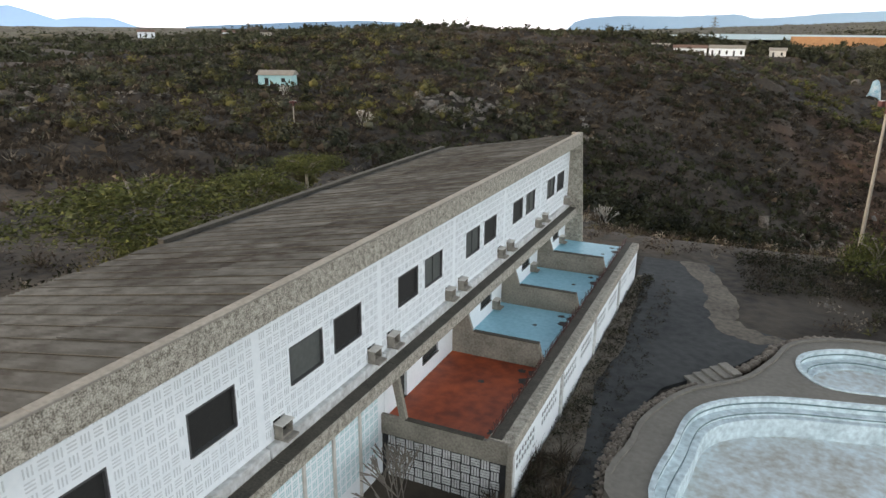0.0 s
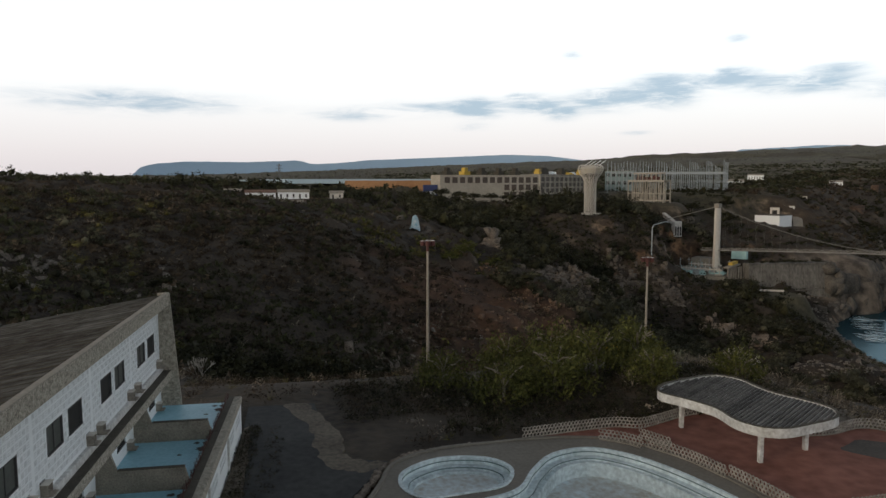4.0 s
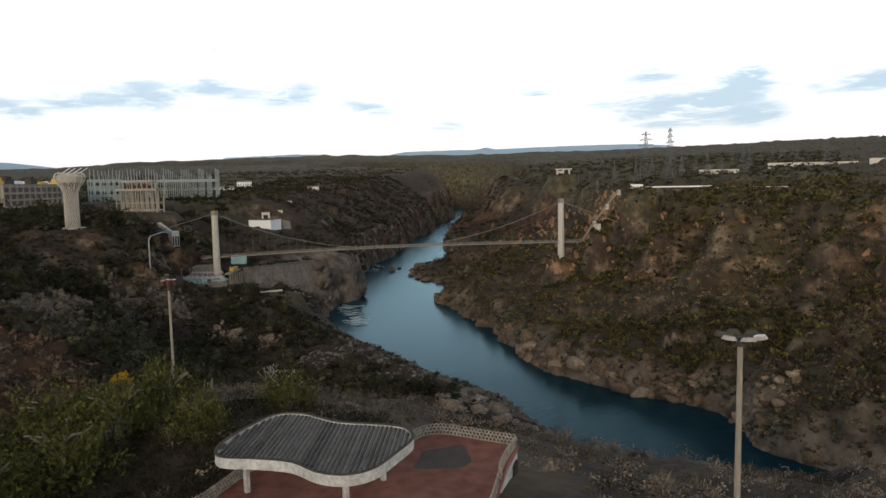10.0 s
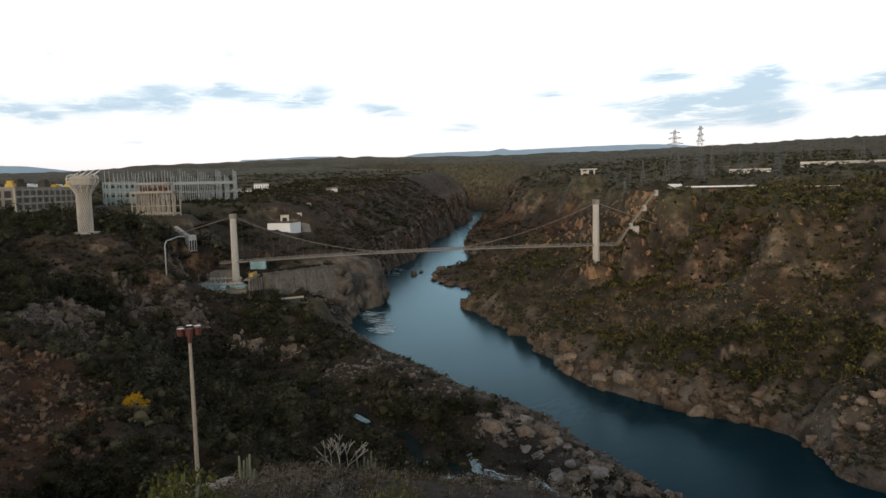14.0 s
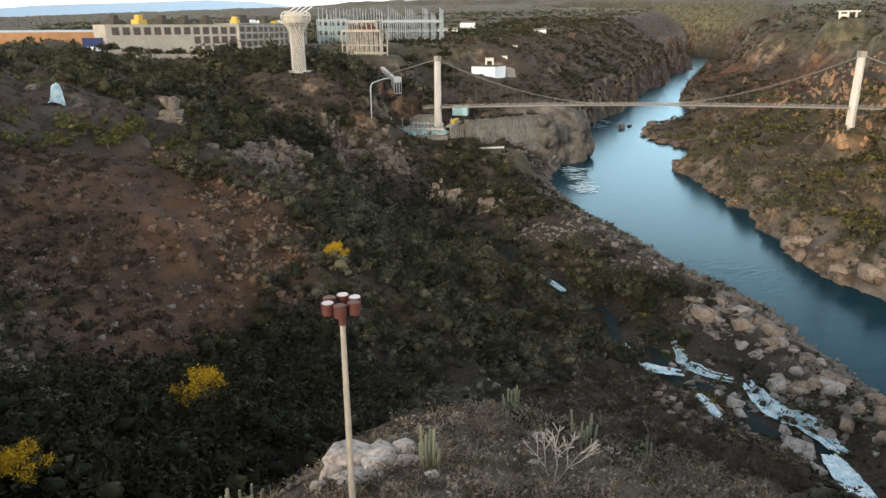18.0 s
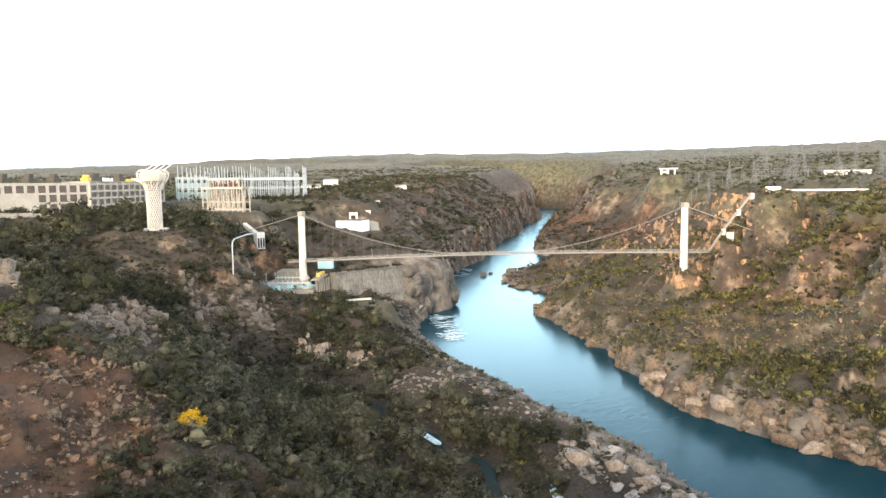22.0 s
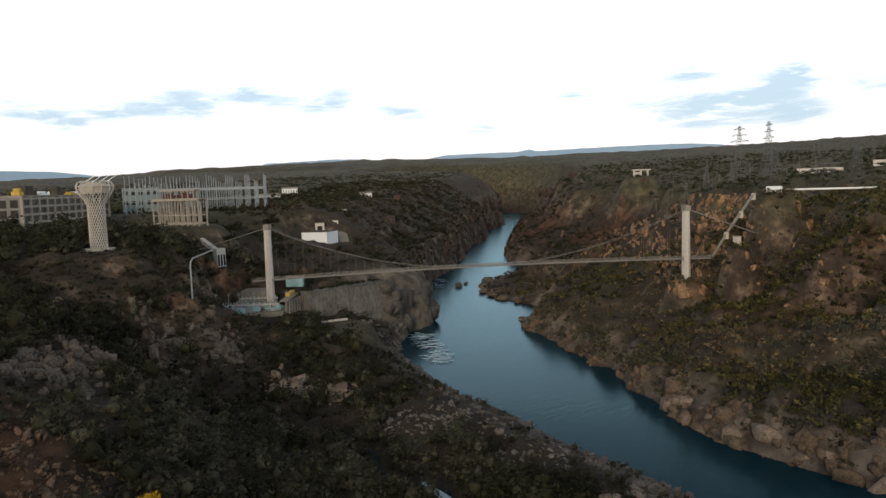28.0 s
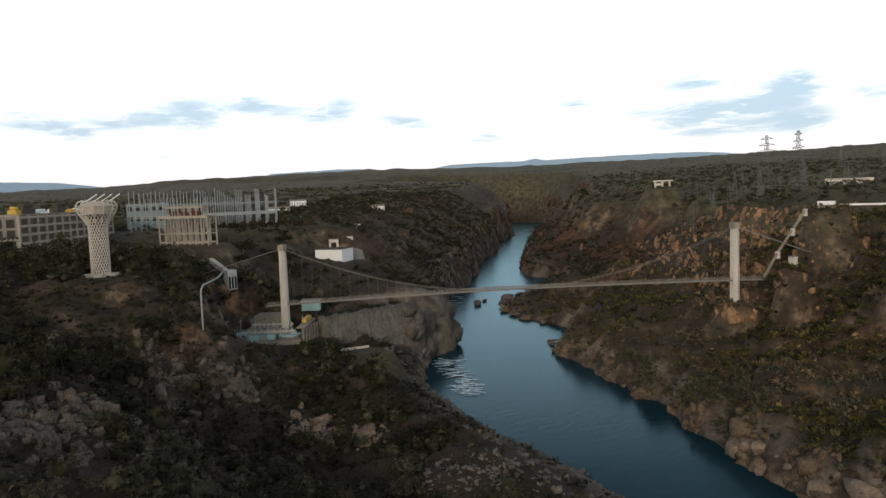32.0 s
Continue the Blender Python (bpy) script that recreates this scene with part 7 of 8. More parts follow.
# dark trees of the ravine
x, y = rng.uniform(-60, 245, 7000), rng.uniform(120, 380, 7000)
ok = line_distance(x, y, RAVINE) < rng.uniform(14, 34, 7000) * (0.6 + 0.8 * fbm(x, y, 40, 2, 71))
ok &= (np.hypot((x - 166) / 42, (y - 164) / 40) > 1) & (np.hypot(x - 20, y - 209) > 9)
ok &= (line_distance(x, y, CREEK) > 5) & (line_distance(x, y, BANK_NEAR) > 34)
q = np.c_[x, y, land(x, y)][ok]
k_ = rng.random(len(q)) < np.where(q[:, 0] > 95, 0.78, 0.16)
round_crowns = [crown_kind(84, 0.085) for _ in range(10)]
strew("valley_trees", round_crowns, q[~k_], 1.5 + 4.2 * rng.random((~k_).sum()) ** 1.6, M_GREEN, "dark green trees along the creek valley", "trees")
strew("valley_trees", round_crowns, q[k_], 1.5 + 3.6 * rng.random(k_.sum()) ** 1.6, M_ASH, "grey-green trees along the creek valley", "trees")
q = q[rng.random(len(q)) < 0.09] + (3, 2, 0.5)
strew("valley_shrubs", leafy, q, rng.uniform(1.4, 2.8, len(q)), M_LUSH, "bright green shrubs along the creek", "shrubs")
# the closed canopy in the ravine's deep end
x, y = rng.uniform(-45, 105, 2300), rng.uniform(120, 240, 2300)
ok = (line_distance(x, y, RAVINE[:6]) < 25 * (0.55 + 0.9 * fbm(x, y, 30, 2, 72))) & (np.hypot(x - 20, y - 209) > 9) & (np.hypot(x - 57, y - 196) > 4) & (np.hypot(x - 25, y - 170) > 4)
q = np.c_[x, y, land(x, y)][ok]
strew("valley_trees", round_crowns, q, rng.uniform(2.6, 5.6, len(q)), M_GREEN, "closed dark canopy of the ravine", "trees")
# grey and brown scrub on the dry slope between knoll and creek
p = spread(3000, 128, 206, 124, 204, clump=0.15, seed=23)
p = p[np.hypot((p[:, 0] - 166) / 42, (p[:, 1] - 164) / 40) < 1]
k_ = rng.random(len(p))
strew("bleached_scrub", twiggy, p[k_ < 0.5], rng.uniform(0.8, 2.2, (k_ < 0.5).sum()), M_TWIG, "grey thorn scrub on the dry slope", "scrub", 0.9)
strew("dry_scrub", twiggy, p[(k_ >= 0.5) & (k_ < 0.85)], rng.uniform(0.8, 2.2, ((k_ >= 0.5) & (k_ < 0.85)).sum()), M_DRY, "brown thorn scrub on the dry slope", "scrub", 0.9)
strew("olive_scrub", leafy_low, p[k_ >= 0.85], rng.uniform(0.8, 1.7, (k_ >= 0.85).sum()), M_OLIVE, "olive bushes on the dry slope", "bushes", 0.8)
# rusty scrub over the red mound, yellow-green bushes along its crest
x, y = rng.uniform(10, 112, 1900), rng.uniform(205, 345, 1900)
ok = (np.hypot((x - 66) / 46, (y - 275) / 68) < 1) & (fbm(x, y, 14, 3, 74) > 0.42)
q = np.c_[x, y, land(x, y)][ok]
strew("dry_scrub", twiggy + leafy_low, q, rng.uniform(0.8, 2.3, len(q)), M_DRY, "rusty thorn scrub on the red mound", "scrub", 0.8)
x, y = rng.uniform(8, 92, 420), rng.uniform(338, 392, 420)
q = np.c_[x, y, land(x, y)][fbm(x, y, 18, 2, 75) > 0.42]
k_ = rng.random(len(q)) < 0.4
strew("crest_bushes", leafy, q[k_], rng.uniform(1.6, 3.2, k_.sum()), M_LUSH, "yellow-green bushes on the mound's crest", "bushes")
strew("crest_bushes", leafy, q[~k_], rng.uniform(1.4, 3.0, (~k_).sum()), M_OLIVE, "olive bushes on the mound's crest", "bushes")
# taller trees over the scrub of the hotel hill
x, y = rng.uniform(-190, 40, 2600), rng.uniform(60, 330, 2600)
ok = (fbm(x, y, 30, 3, 78) > 0.44) & ((y > 100) | (x < -62)) & ~((x > -6) & (y < 75)) & (np.hypot(x + 138, y - 180) > 16) & (np.hypot(x + 92, y - 222) > 18)
q = np.c_[x, y, land(x, y)][ok]
k_ = np.where((q[:, 0] < -55) & (rng.random(len(q)) < 0.62), rng.integers(2, 4, len(q)), rng.integers(0, 2, len(q)))
for i_, (mat, label) in enumerate(((M_DRY, "brown leafless trees on the hotel hill"), (M_GREEN, "dark green trees on the hotel hill"), (M_ASH, "grey-green trees on the hotel hill"), (M_OLIVE, "dull olive trees on the hotel hill"))):
    strew("hill_trees", round_crowns if i_ else leafy, q[k_ == i_], rng.uniform(1.4, 3.6, (k_ == i_).sum()), mat, label, "trees", 0.9)
# large dark trees on the valley sides
x, y = rng.uniform(60, 340, 4800), rng.uniform(200, 580, 4800)
ok = (fbm(x, y, 34, 3, 77) > 0.475) & (line_distance(x, y, CREEK) > 6) & (line_distance(x, y, BANK_NEAR) > 40) & (land(x, y) > WATER + 2) & (np.hypot((x - 72) / 48, (y - 270) / 60) > 1.0)
ok &= (np.hypot(x - 306, y - 517) > 38) & (np.hypot(x - 207, y - 518) > 14) & (np.hypot(x - 345, y - 460) > 24) & (np.hypot(x - 148, y - 388) > 16) & (np.hypot(x - 97, y - 396) > 13) & (np.hypot((x - 52) / 44, (y - 368) / 46) > 1)
q = np.c_[x, y, land(x, y)][ok]
k_ = rng.random(len(q)) < np.where((q[:, 0] > 100) & (q[:, 1] < 350), 0.78, 0.45)
strew("valley_trees", round_crowns, q[~k_], 2.6 + 5.6 * rng.random((~k_).sum()) ** 1.4, M_GREEN, "dark trees on the valley sides", "trees")
strew("valley_trees", round_crowns, q[k_], 2.2 + 4.2 * rng.random(k_.sum()) ** 1.4, M_ASH, "grey-green trees on the valley sides", "trees")
# thickets on both sides of the creek
x, y = rng.uniform(165, 275, 1500), rng.uniform(120, 345, 1500)
away = line_distance(x, y, CREEK)
ok = (away > 5) & (away < 10 + 26 * fbm(x, y, 26, 2, 83)) & (line_distance(x, y, BANK_NEAR) > 16) & (land(x, y) > WATER + 2) & (y > 205 - 55 * (rng.random(1500) < 0.12))
q = np.c_[x, y, land(x, y)][ok]
k_ = rng.random(len(q))
strew("valley_trees", round_crowns, q[k_ < 0.25], rng.uniform(2.2, 5.2, (k_ < 0.25).sum()), M_GREEN, "dark green thicket along the creek", "trees")
strew("valley_trees", round_crowns, q[k_ >= 0.42], rng.uniform(1.6, 4.2, (k_ >= 0.42).sum()), M_ASH, "grey-green thicket along the creek", "trees")
strew("valley_shrubs", leafy, q[(k_ >= 0.25) & (k_ < 0.42)], rng.uniform(1.4, 3.0, ((k_ >= 0.25) & (k_ < 0.42)).sum()), M_OLIVE, "olive shrubs along the creek", "shrubs")
x, y = rng.normal(248, 9, 60), rng.normal(232, 11, 60)
q = np.c_[x, y, land(x, y)][land(x, y) > WATER + 3]
strew("valley_trees", round_crowns, q, rng.uniform(2.4, 5.0, len(q)), M_GREEN, "dark thicket on the rib beside the creek", "trees")
x, y = rng.uniform(188, 226, 160), rng.uniform(126, 216, 160)
ok = (line_distance(x, y, CREEK) > 3) & (line_distance(x, y, CREEK) < 9)
q = np.c_[x, y, land(x, y)][ok]
strew("valley_shrubs", leafy, q, rng.uniform(0.9, 2.2, len(q)), M_LUSH, "green shrubs and weed between the rapids", "shrubs")
# the far bank
p = np.concatenate([spread(21000, 280, 700, -60, 560, bank=11, clump=0.38, seed=13), spread(8500, 370, 640, 20, 330, bank=20, clump=0.15, seed=19), spread(1600, 285, 400, -30, 150, bank=9, clump=0.2, seed=20)])
p = p[beyond(p[:, 0], p[:, 1], BANK_FAR)]
st = cliffy(p)
p = p[(st < 1.5) | (rng.random(len(p)) < np.where(p[:, 1] < 285, 0.65, 0.2))]
g = fbm(p[:, 0], p[:, 1], 55, 3, 51) + 0.15 * rng.random(len(p)) > 0.52
k_ = ~g & (rng.random(len(p)) < 0.33)
strew("bleached_scrub", twiggy, p[k_], rng.uniform(1.2, 2.8, k_.sum()), M_TWIG, "grey scrub on the far canyon side", "scrub")
g2 = g & (rng.random(len(p)) < 0.72)
strew("olive_scrub", leafy_low, p[g2], rng.uniform(1.6, 4.0, g2.sum()), M_OLIVE, "olive bushes on the far canyon side", "bushes")
g = g & ~g2
dry = ~g & ~g2 & ~k_
ashy = dry & (rng.random(len(p)) < 0.4)
dry = dry & ~ashy
strew("ash_scrub", leafy_low, p[ashy], rng.uniform(1.8, 4.4, ashy.sum()), M_ASH, "grey-green scrub on the far canyon side", "scrub")
strew("dry_scrub", twiggy + leafy_low, p[dry], rng.uniform(1.6, 4.0, dry.sum()), M_TAN, "tan scrub on the far canyon side", "scrub")
strew("green_scrub", leafy_low + leafy, p[g], rng.uniform(1.6, 4.2, g.sum()), M_GREEN, "dark green bushes on the far canyon side", "bushes")
# plain, town and table land
a = np.radians(rng.uniform(-65, 88, 11000))
d = rng.uniform(0.42, 1.9, 11000) ** 2 * 1000 + 250
x, y = d * np.sin(a), d * np.cos(a)
pn, pf = beyond(x, y, BANK_NEAR), beyond(x, y, BANK_FAR)
ok = ~(pn & ~pf) & ((x < -170) | (y > 600) | (x > 700)) & (fbm(x, y, 160, 3, 61) > 0.36)
ok &= ~((x > -60) & (x < 340) & (y > 690) & (y < 1300) & (x < 60 + (y - 690) * 0.6))
for cx, cy, r in CLEAR:
    ok &= np.hypot(x - cx, y - cy) > r + 3
for hx_, hy_, hz_, hw_, *_rest in TOWN:
    ok &= line_distance(x, y, [(hx_, hy_), (hx_ * 0.93, hy_ * 0.93)]) > hw_ * 0.5 + 3
x, y, d = x[ok], y[ok], d[ok]
p = np.c_[x, y, land(x, y)]
town = (np.degrees(np.arctan2(x, y)) < 14) & (d > 400) & (rng.random(len(x)) < 0.75)
strew("far_woods", crowns, p[~town], rng.uniform(1.8, 4.2, (~town).sum()), M_FAR, "far scattered scrub and trees of the plain", "woods", 0.8)
strew("town_trees", crowns, p[town], rng.uniform(2.2, 4.8, town.sum()), M_FAR, "dark trees between the houses of the town", "trees", 0.95)
x, y = rng.uniform(380, 1300, 15000), rng.uniform(480, 1300, 15000)
ok = ~(beyond(x, y, BANK_NEAR) & ~beyond(x, y, BANK_FAR)) & (np.abs(y - 0.85 * x - 140) < 330) & (np.hypot(x - 452, y - 638) > 40) & (np.hypot(x - 486, y - 664) > 30) & (np.hypot(x - 428, y - 606) > 26) & (np.hypot(x - 549, y - 730) > 18)
ok &= (y > 560) | (x > 700)
x, y = x[ok], y[ok]
p = np.c_[x, y, land(x, y)]
k_ = fbm(x, y, 60, 3, 64) + 0.2 * rng.random(len(x)) > 0.6
canyon_kinds = [leaf_bush(14, 0.3, 0.62, 0.2) for _ in range(8)]
strew("canyon_woods", canyon_kinds, p[~k_], rng.uniform(2.0, 4.6, (~k_).sum()), M_DRY, "brown leafless scrub along the far canyon rims", "woods", 0.8)
strew("canyon_woods", canyon_kinds, p[k_], rng.uniform(2.2, 5.4, k_.sum()), M_GREEN, "dark scrub trees along the far canyon rims", "woods", 0.85)
x, y = rng.uniform(-560, 70, 2900), rng.uniform(410, 760, 2900)
keep = np.hypot(x + 40, y - 470) > 14
for hx_, hy_, hz_, hw_, *_rest in TOWN:
    keep &= line_distance(x, y, [(hx_, hy_), (hx_ * 0.93, hy_ * 0.93)]) > hw_ * 0.5 + 3
for cx, cy, r in CLEAR:
    keep &= np.hypot(x - cx, y - cy) > r + 3
p = np.c_[x, y, land(x, y)][keep]
strew("town_trees", leafy_low, p, rng.uniform(2.4, 5.6, len(p)), M_FAR, "leafy dark trees between the houses", "trees", 1.0)

# belt of trees and bushes on the plain behind the scrub hill
a, d = np.radians(-62 + 64 * rng.random(6400) ** 1.5), rng.uniform(290, 760, 6400)
x, y = d * np.sin(a), d * np.cos(a)
keep = fbm(x, y, 50, 3, 66) > 0.43
for hx_, hy_, hz_, hw_, *_rest in TOWN:
    keep &= line_distance(x, y, [(hx_, hy_), (hx_ * 0.9, hy_ * 0.9)]) > hw_ * 0.5 + 4
p = np.c_[x, y, land(x, y)][keep]
strew("town_trees", crowns, p, rng.uniform(1.2, 3.3, len(p)), M_FAR, "dark green bushes on the plain behind the hill", "trees", 0.8)

# tall trees along the skyline behind the scrub hill
a, d = np.radians(rng.uniform(-63, 3.5, 1500)), rng.uniform(430, 640, 1500)
x, y = d * np.sin(a), d * np.cos(a)
keep = fbm(x, y, 40, 2, 67) > 0.4
for hx_, hy_, hz_, hw_, *_rest in TOWN:
    keep &= line_distance(x, y, [(hx_, hy_), (hx_ * 0.9, hy_ * 0.9)]) > hw_ * 0.5 + 4
p = np.c_[x, y, land(x, y)][keep]
strew("town_trees", leafy, p, 2.6 + 4.2 * rng.random(len(p)) ** 2, M_FAR, "round dark trees on the skyline of the town", "trees", 1.0)
x, y = rng.uniform(-130, 32, 150), rng.uniform(528, 600, 150)
strew("town_trees", leafy, np.c_[x, y, land(x, y)], rng.uniform(4.5, 8.5, 150), M_GREEN, "tall dark shade trees behind the houses", "trees", 1.0)

# weeds along the hotel wall, the drive and the platform
n_ = 700
x, y = rng.uniform(-7.7, -6.2, n_), rng.uniform(20, 60, n_)
x = np.where(rng.random(n_) < 0.15, x + 2, x)
k_ = rng.random(n_) < 0.55
strew("dry_weeds", soft, np.c_[x, y, -0.7 + 0 * x][k_], rng.uniform(0.2, 0.55, k_.sum()), M_DRY, "dry weeds along the hotel wall", "weeds")
strew("green_weeds", fine, np.c_[x, y, -0.7 + 0 * x][~k_], rng.uniform(0.2, 0.5, (~k_).sum()), M_GREEN, "green weeds along the hotel wall", "weeds")
n_ = 1900
x, y = rng.uniform(1, 48, n_), rng.uniform(54.5, 72, n_)
k_ = (fbm(x, y, 7, 3, 95) > 0.42) & (y > 55 + 0.0 * x) & ((x > 6) | (y > 60))
x, y = x[k_], y[k_]
k_ = rng.random(len(x)) < 0.5
p = np.c_[x, y, land(x, y)]
strew("dry_scrub", soft, p[k_], rng.uniform(0.5, 1.2, k_.sum()), M_DRY, "low brown scrub beside the drive", "scrub")
strew("green_scrub", fine, p[~k_], rng.uniform(0.4, 1.2, (~k_).sum()), M_GREEN, "low green scrub beside the drive", "scrub")

an, d = np.radians(rng.uniform(4, 80, 11000)), rng.uniform(850, 2600, 11000)
x, y = d * np.sin(an), d * np.cos(an)
ok = ~(beyond(x, y, BANK_NEAR) & ~beyond(x, y, BANK_FAR)) & (np.minimum(line_distance(x, y, BANK_NEAR), line_distance(x, y, BANK_FAR)) > 150)
x, y = x[ok], y[ok]
strew("far_woods", [leaf_bush(9, 0.4, 0.5, 0.2) for _ in range(8)], np.c_[x, y, land(x, y)], rng.uniform(3.5, 8, len(x)), M_FAR, "far scrub trees of the table land", "woods", 0.6)

x, y = rng.uniform(-420, 90, 620), rng.uniform(518, 640, 620)
strew("town_trees", crowns, np.c_[x, y, land(x, y)], rng.uniform(3.0, 5.6, 620), M_FAR, "tall dark trees behind the houses", "trees", 0.95)

# rocks
rocks = [rock_kind(1) for _ in range(9)]


def along(line, n, off0, off1, seed=0):
    seg = rng.integers(1, len(line) - 4, n)
    t = rng.random(n)
    a, b = np.array(line, float)[seg], np.array(line, float)[seg + 1]
    c = a + (b - a) * t[:, None]
    u = (b - a) / np.linalg.norm(b - a, axis=1)[:, None]
    o = rng.uniform(off0, off1, n)[:, None]
    return c + np.c_[u[:, 1], -u[:, 0]] * o


c = along(BANK_FAR[2:34], 3900, -1.5, 14)
c = c[(fbm(c[:, 0], c[:, 1], 13, 3, 91) > np.where((c[:, 1] > 128) & (c[:, 1] < 260), 0.42, 0.57))]
p = np.c_[c, land(c[:, 0], c[:, 1])]
strew("bank_rocks", rocks, p, 0.4 + 4.0 * rng.random(len(p)) ** 4, M_ROCK, "tan broken rocks along the far river bank", "rocks", 0.9, 0.2)
c = along(BANK_FAR[2:34], 3000, 2.0, 24)
c = c[fbm(c[:, 0], c[:, 1], 22, 3, 94) > 0.47]
k_ = rng.random(len(c)) < 0.7
p = np.c_[c, land(c[:, 0], c[:, 1])]
strew("bank_shrubs", leafy, p[k_], rng.uniform(1.1, 3.2, k_.sum()), M_ASH, "grey-green shrubs between the rocks of the far bank", "shrubs")
strew("bank_shrubs", leafy_low, p[~k_], rng.uniform(1.0, 2.6, (~k_).sum()), M_OLIVE, "olive shrubs between the rocks of the far bank", "shrubs")
c = along(BANK_NEAR[2:24], 3400, -26, 1.0)
c = c[fbm(c[:, 0], c[:, 1], 15, 3, 92) > 0.5]
p = np.c_[c, np.maximum(land(c[:, 0], c[:, 1]), WATER)]
strew("bank_rocks", rocks, p, 0.4 + 3.0 * rng.random(len(p)) ** 4, M_ROCKPALE, "pale broken rocks along the near river bank", "rocks", 0.8, 0.2)
for cx, cy, r, n, big, mat, label in ((316, 92, 16, 260, 3.2, M_TANROCK, "pale broken rocks at the bend of the far bank"), (262, 316, 20, 420, 1.5, M_ROCKPALE, "grey gravel slope above the bank"), (276, 300, 14, 160, 1.6, M_ROCKPALE, "grey gravel slope above the river"), (-84, 190, 12, 150, 2.5, M_ROCKPALE, "pale boulders on the scrub hill"), (-160, 126, 18, 120, 2.2, M_ROCKPALE, "pale boulders on the scrub hill"), (-60, 210, 22, 60, 2.4, M_ROCKPALE, "pale boulders on the scrub hill"),
                                      (106, 290, 26, 480, 2.2, M_ROCK, "brown crags on the ravine's flank"), (70, 274, 46, 900, 1.3, M_REDROCK, "reddish rock slope of the ravine"), (50, 250, 30, 260, 1.5, M_ROCKPALE, "grey stones on the red slope"), (150, 180, 40, 420, 1.3, M_ROCKPALE, "grey stones on the dry slope"), (262, 262, 24, 320, 1.6, M_ROCKPALE, "pale stones on the river shelf"), (240, 150, 24, 320, 2.0, M_ROCKPALE, "pale stones on the river shelf"), (62, 20, 18, 160, 0.9, M_ROCKPALE, "loose stones below the platform"), (153, 385, 34, 160, 2.4, M_ROCK, "pale crags above the valley"),
                                      (205, 160, 24, 220, 2.0, M_ROCKPALE, "boulders along the creek"), (255, 200, 22, 260, 2.3, M_ROCKPALE, "pale rock rib between creek and river"), (60, 112, 9, 60, 0.9, M_ROCKPALE, "loose stones on the knoll"), (90, 118, 20, 160, 0.8, M_ROCK, "stones on the dry slope"), (-150, 120, 40, 130, 1.6, M_ROCKPALE, "pale boulders on the scrub hill"), (130, 150, 40, 240, 1.2, M_ROCK, "stones on the dry slope"), (14, 64, 9, 60, 0.6, M_ROCKPALE, "rubble beside the drive"), (540, 320, 40, 300, 2.6, M_ROCK, "cliff rocks behind the bridge tower"), (470, 130, 50, 260, 2.4, M_ROCK, "rock outcrops on the far slope")):
    an, rr = rng.uniform(0, 2 * np.pi, n), r * np.sqrt(rng.random(n))
    x, y = cx + rr * np.cos(an), cy + rr * np.sin(an)
    p = np.c_[x, y, land(x, y)]
    strew("rocks", rocks, p, (0.18 + rng.random(n) ** 4) * big * 1.15, mat, label, "rocks", 0.85, 0.15)


def boulder(x, y, z, s, material, label, name="boulder", flat=0.8, sub=3):
    """A single broken block or a crag of several."""
    v, f = rock_kind(sub)
    v = v * (s, s * 0.85, s * flat)
    ob = new(name, from_arrays(name, v, f, material))
    ob.matrix_basis = pose(x, y, z, 0, 0, random.uniform(0, 360))
    return tagged(ob, label, "rock")


for x, y, dz, s in ((49.6, 100.6, 0.9, 2.5), (51.6, 100.0, 0.8, 2.1), (47.6, 100.4, 0.5, 1.8), (50.6, 98.4, 0.2, 1.6), (48.6, 98.0, 0.1, 1.5), (53.4, 99.4, 0.4, 1.5), (46.2, 99.4, 0.1, 1.2), (47.4, 97.2, 0.0, 1.0), (52.4, 97.4, 0.0, 1.2), (49.8, 96.4, -0.1, 0.9), (54.8, 98.0, 0.0, 0.9),
                     (44, 96, -0.1, 0.8), (45.5, 94, -0.1, 0.7), (52, 93, -0.1, 0.7), (72, 96, -0.1, 1.0), (60, 92, -0.2, 0.7), (77, 100, -0.1, 1.2), (66, 98, -0.1, 0.8)):
    boulder(x, y, ground_at(x, y) + dz, s, M_BOULDER, "pale split boulder on the knoll")
for x, y, s, f in ((598, 530, 7, 0.5), (608, 552, 7, 0.55), (622, 574, 8, 0.5), (642, 592, 8, 0.5), (662, 608, 8, 0.7), (640, 626, 5.5, 1.2), (664, 636, 5, 0.6), (684, 620, 11, 0.8), (702, 612, 12, 0.85), (718, 602, 10, 0.7), (738, 590, 8, 0.6), (590, 505, 6, 0.5), (604, 520, 5, 0.5), (630, 556, 6, 0.5), (522, 452, 4, 0.3), (528, 450, 3, 0.3), (516, 446, 3, 0.3)):
    boulder(x, y, WATER + 1.5, s, M_ROCK if f < 0.6 else M_CLIFF, "brown rock of the low spit in the river", "rock_islet", f, 4)
# the grey headland under the bridge
for i, (bx, by, _z) in enumerate(smooth_loop([(388, 478, 0), (404, 486, 0), (430, 496, 0), (455, 504, 0), (474, 510, 0), (488, 524, 0), (500, 540, 0)], 4, closed=False)):
    if bx > 424:
        boulder(bx - 5 + random.uniform(-2, 2), by + 8, -66 + random.uniform(-4, 2), random.uniform(7, 11), M_CLIFF, "grey cliff block of the headland under the bridge", "cliff_block", random.uniform(1.2, 1.7), 3)
    boulder(bx - 1, by + 2 + random.uniform(-2, 2), -83 + random.uniform(-3, 2), random.uniform(5, 8.5), M_CLIFF, "dark rock at the foot of the headland", "cliff_block", random.uniform(0.9, 1.6), 3)
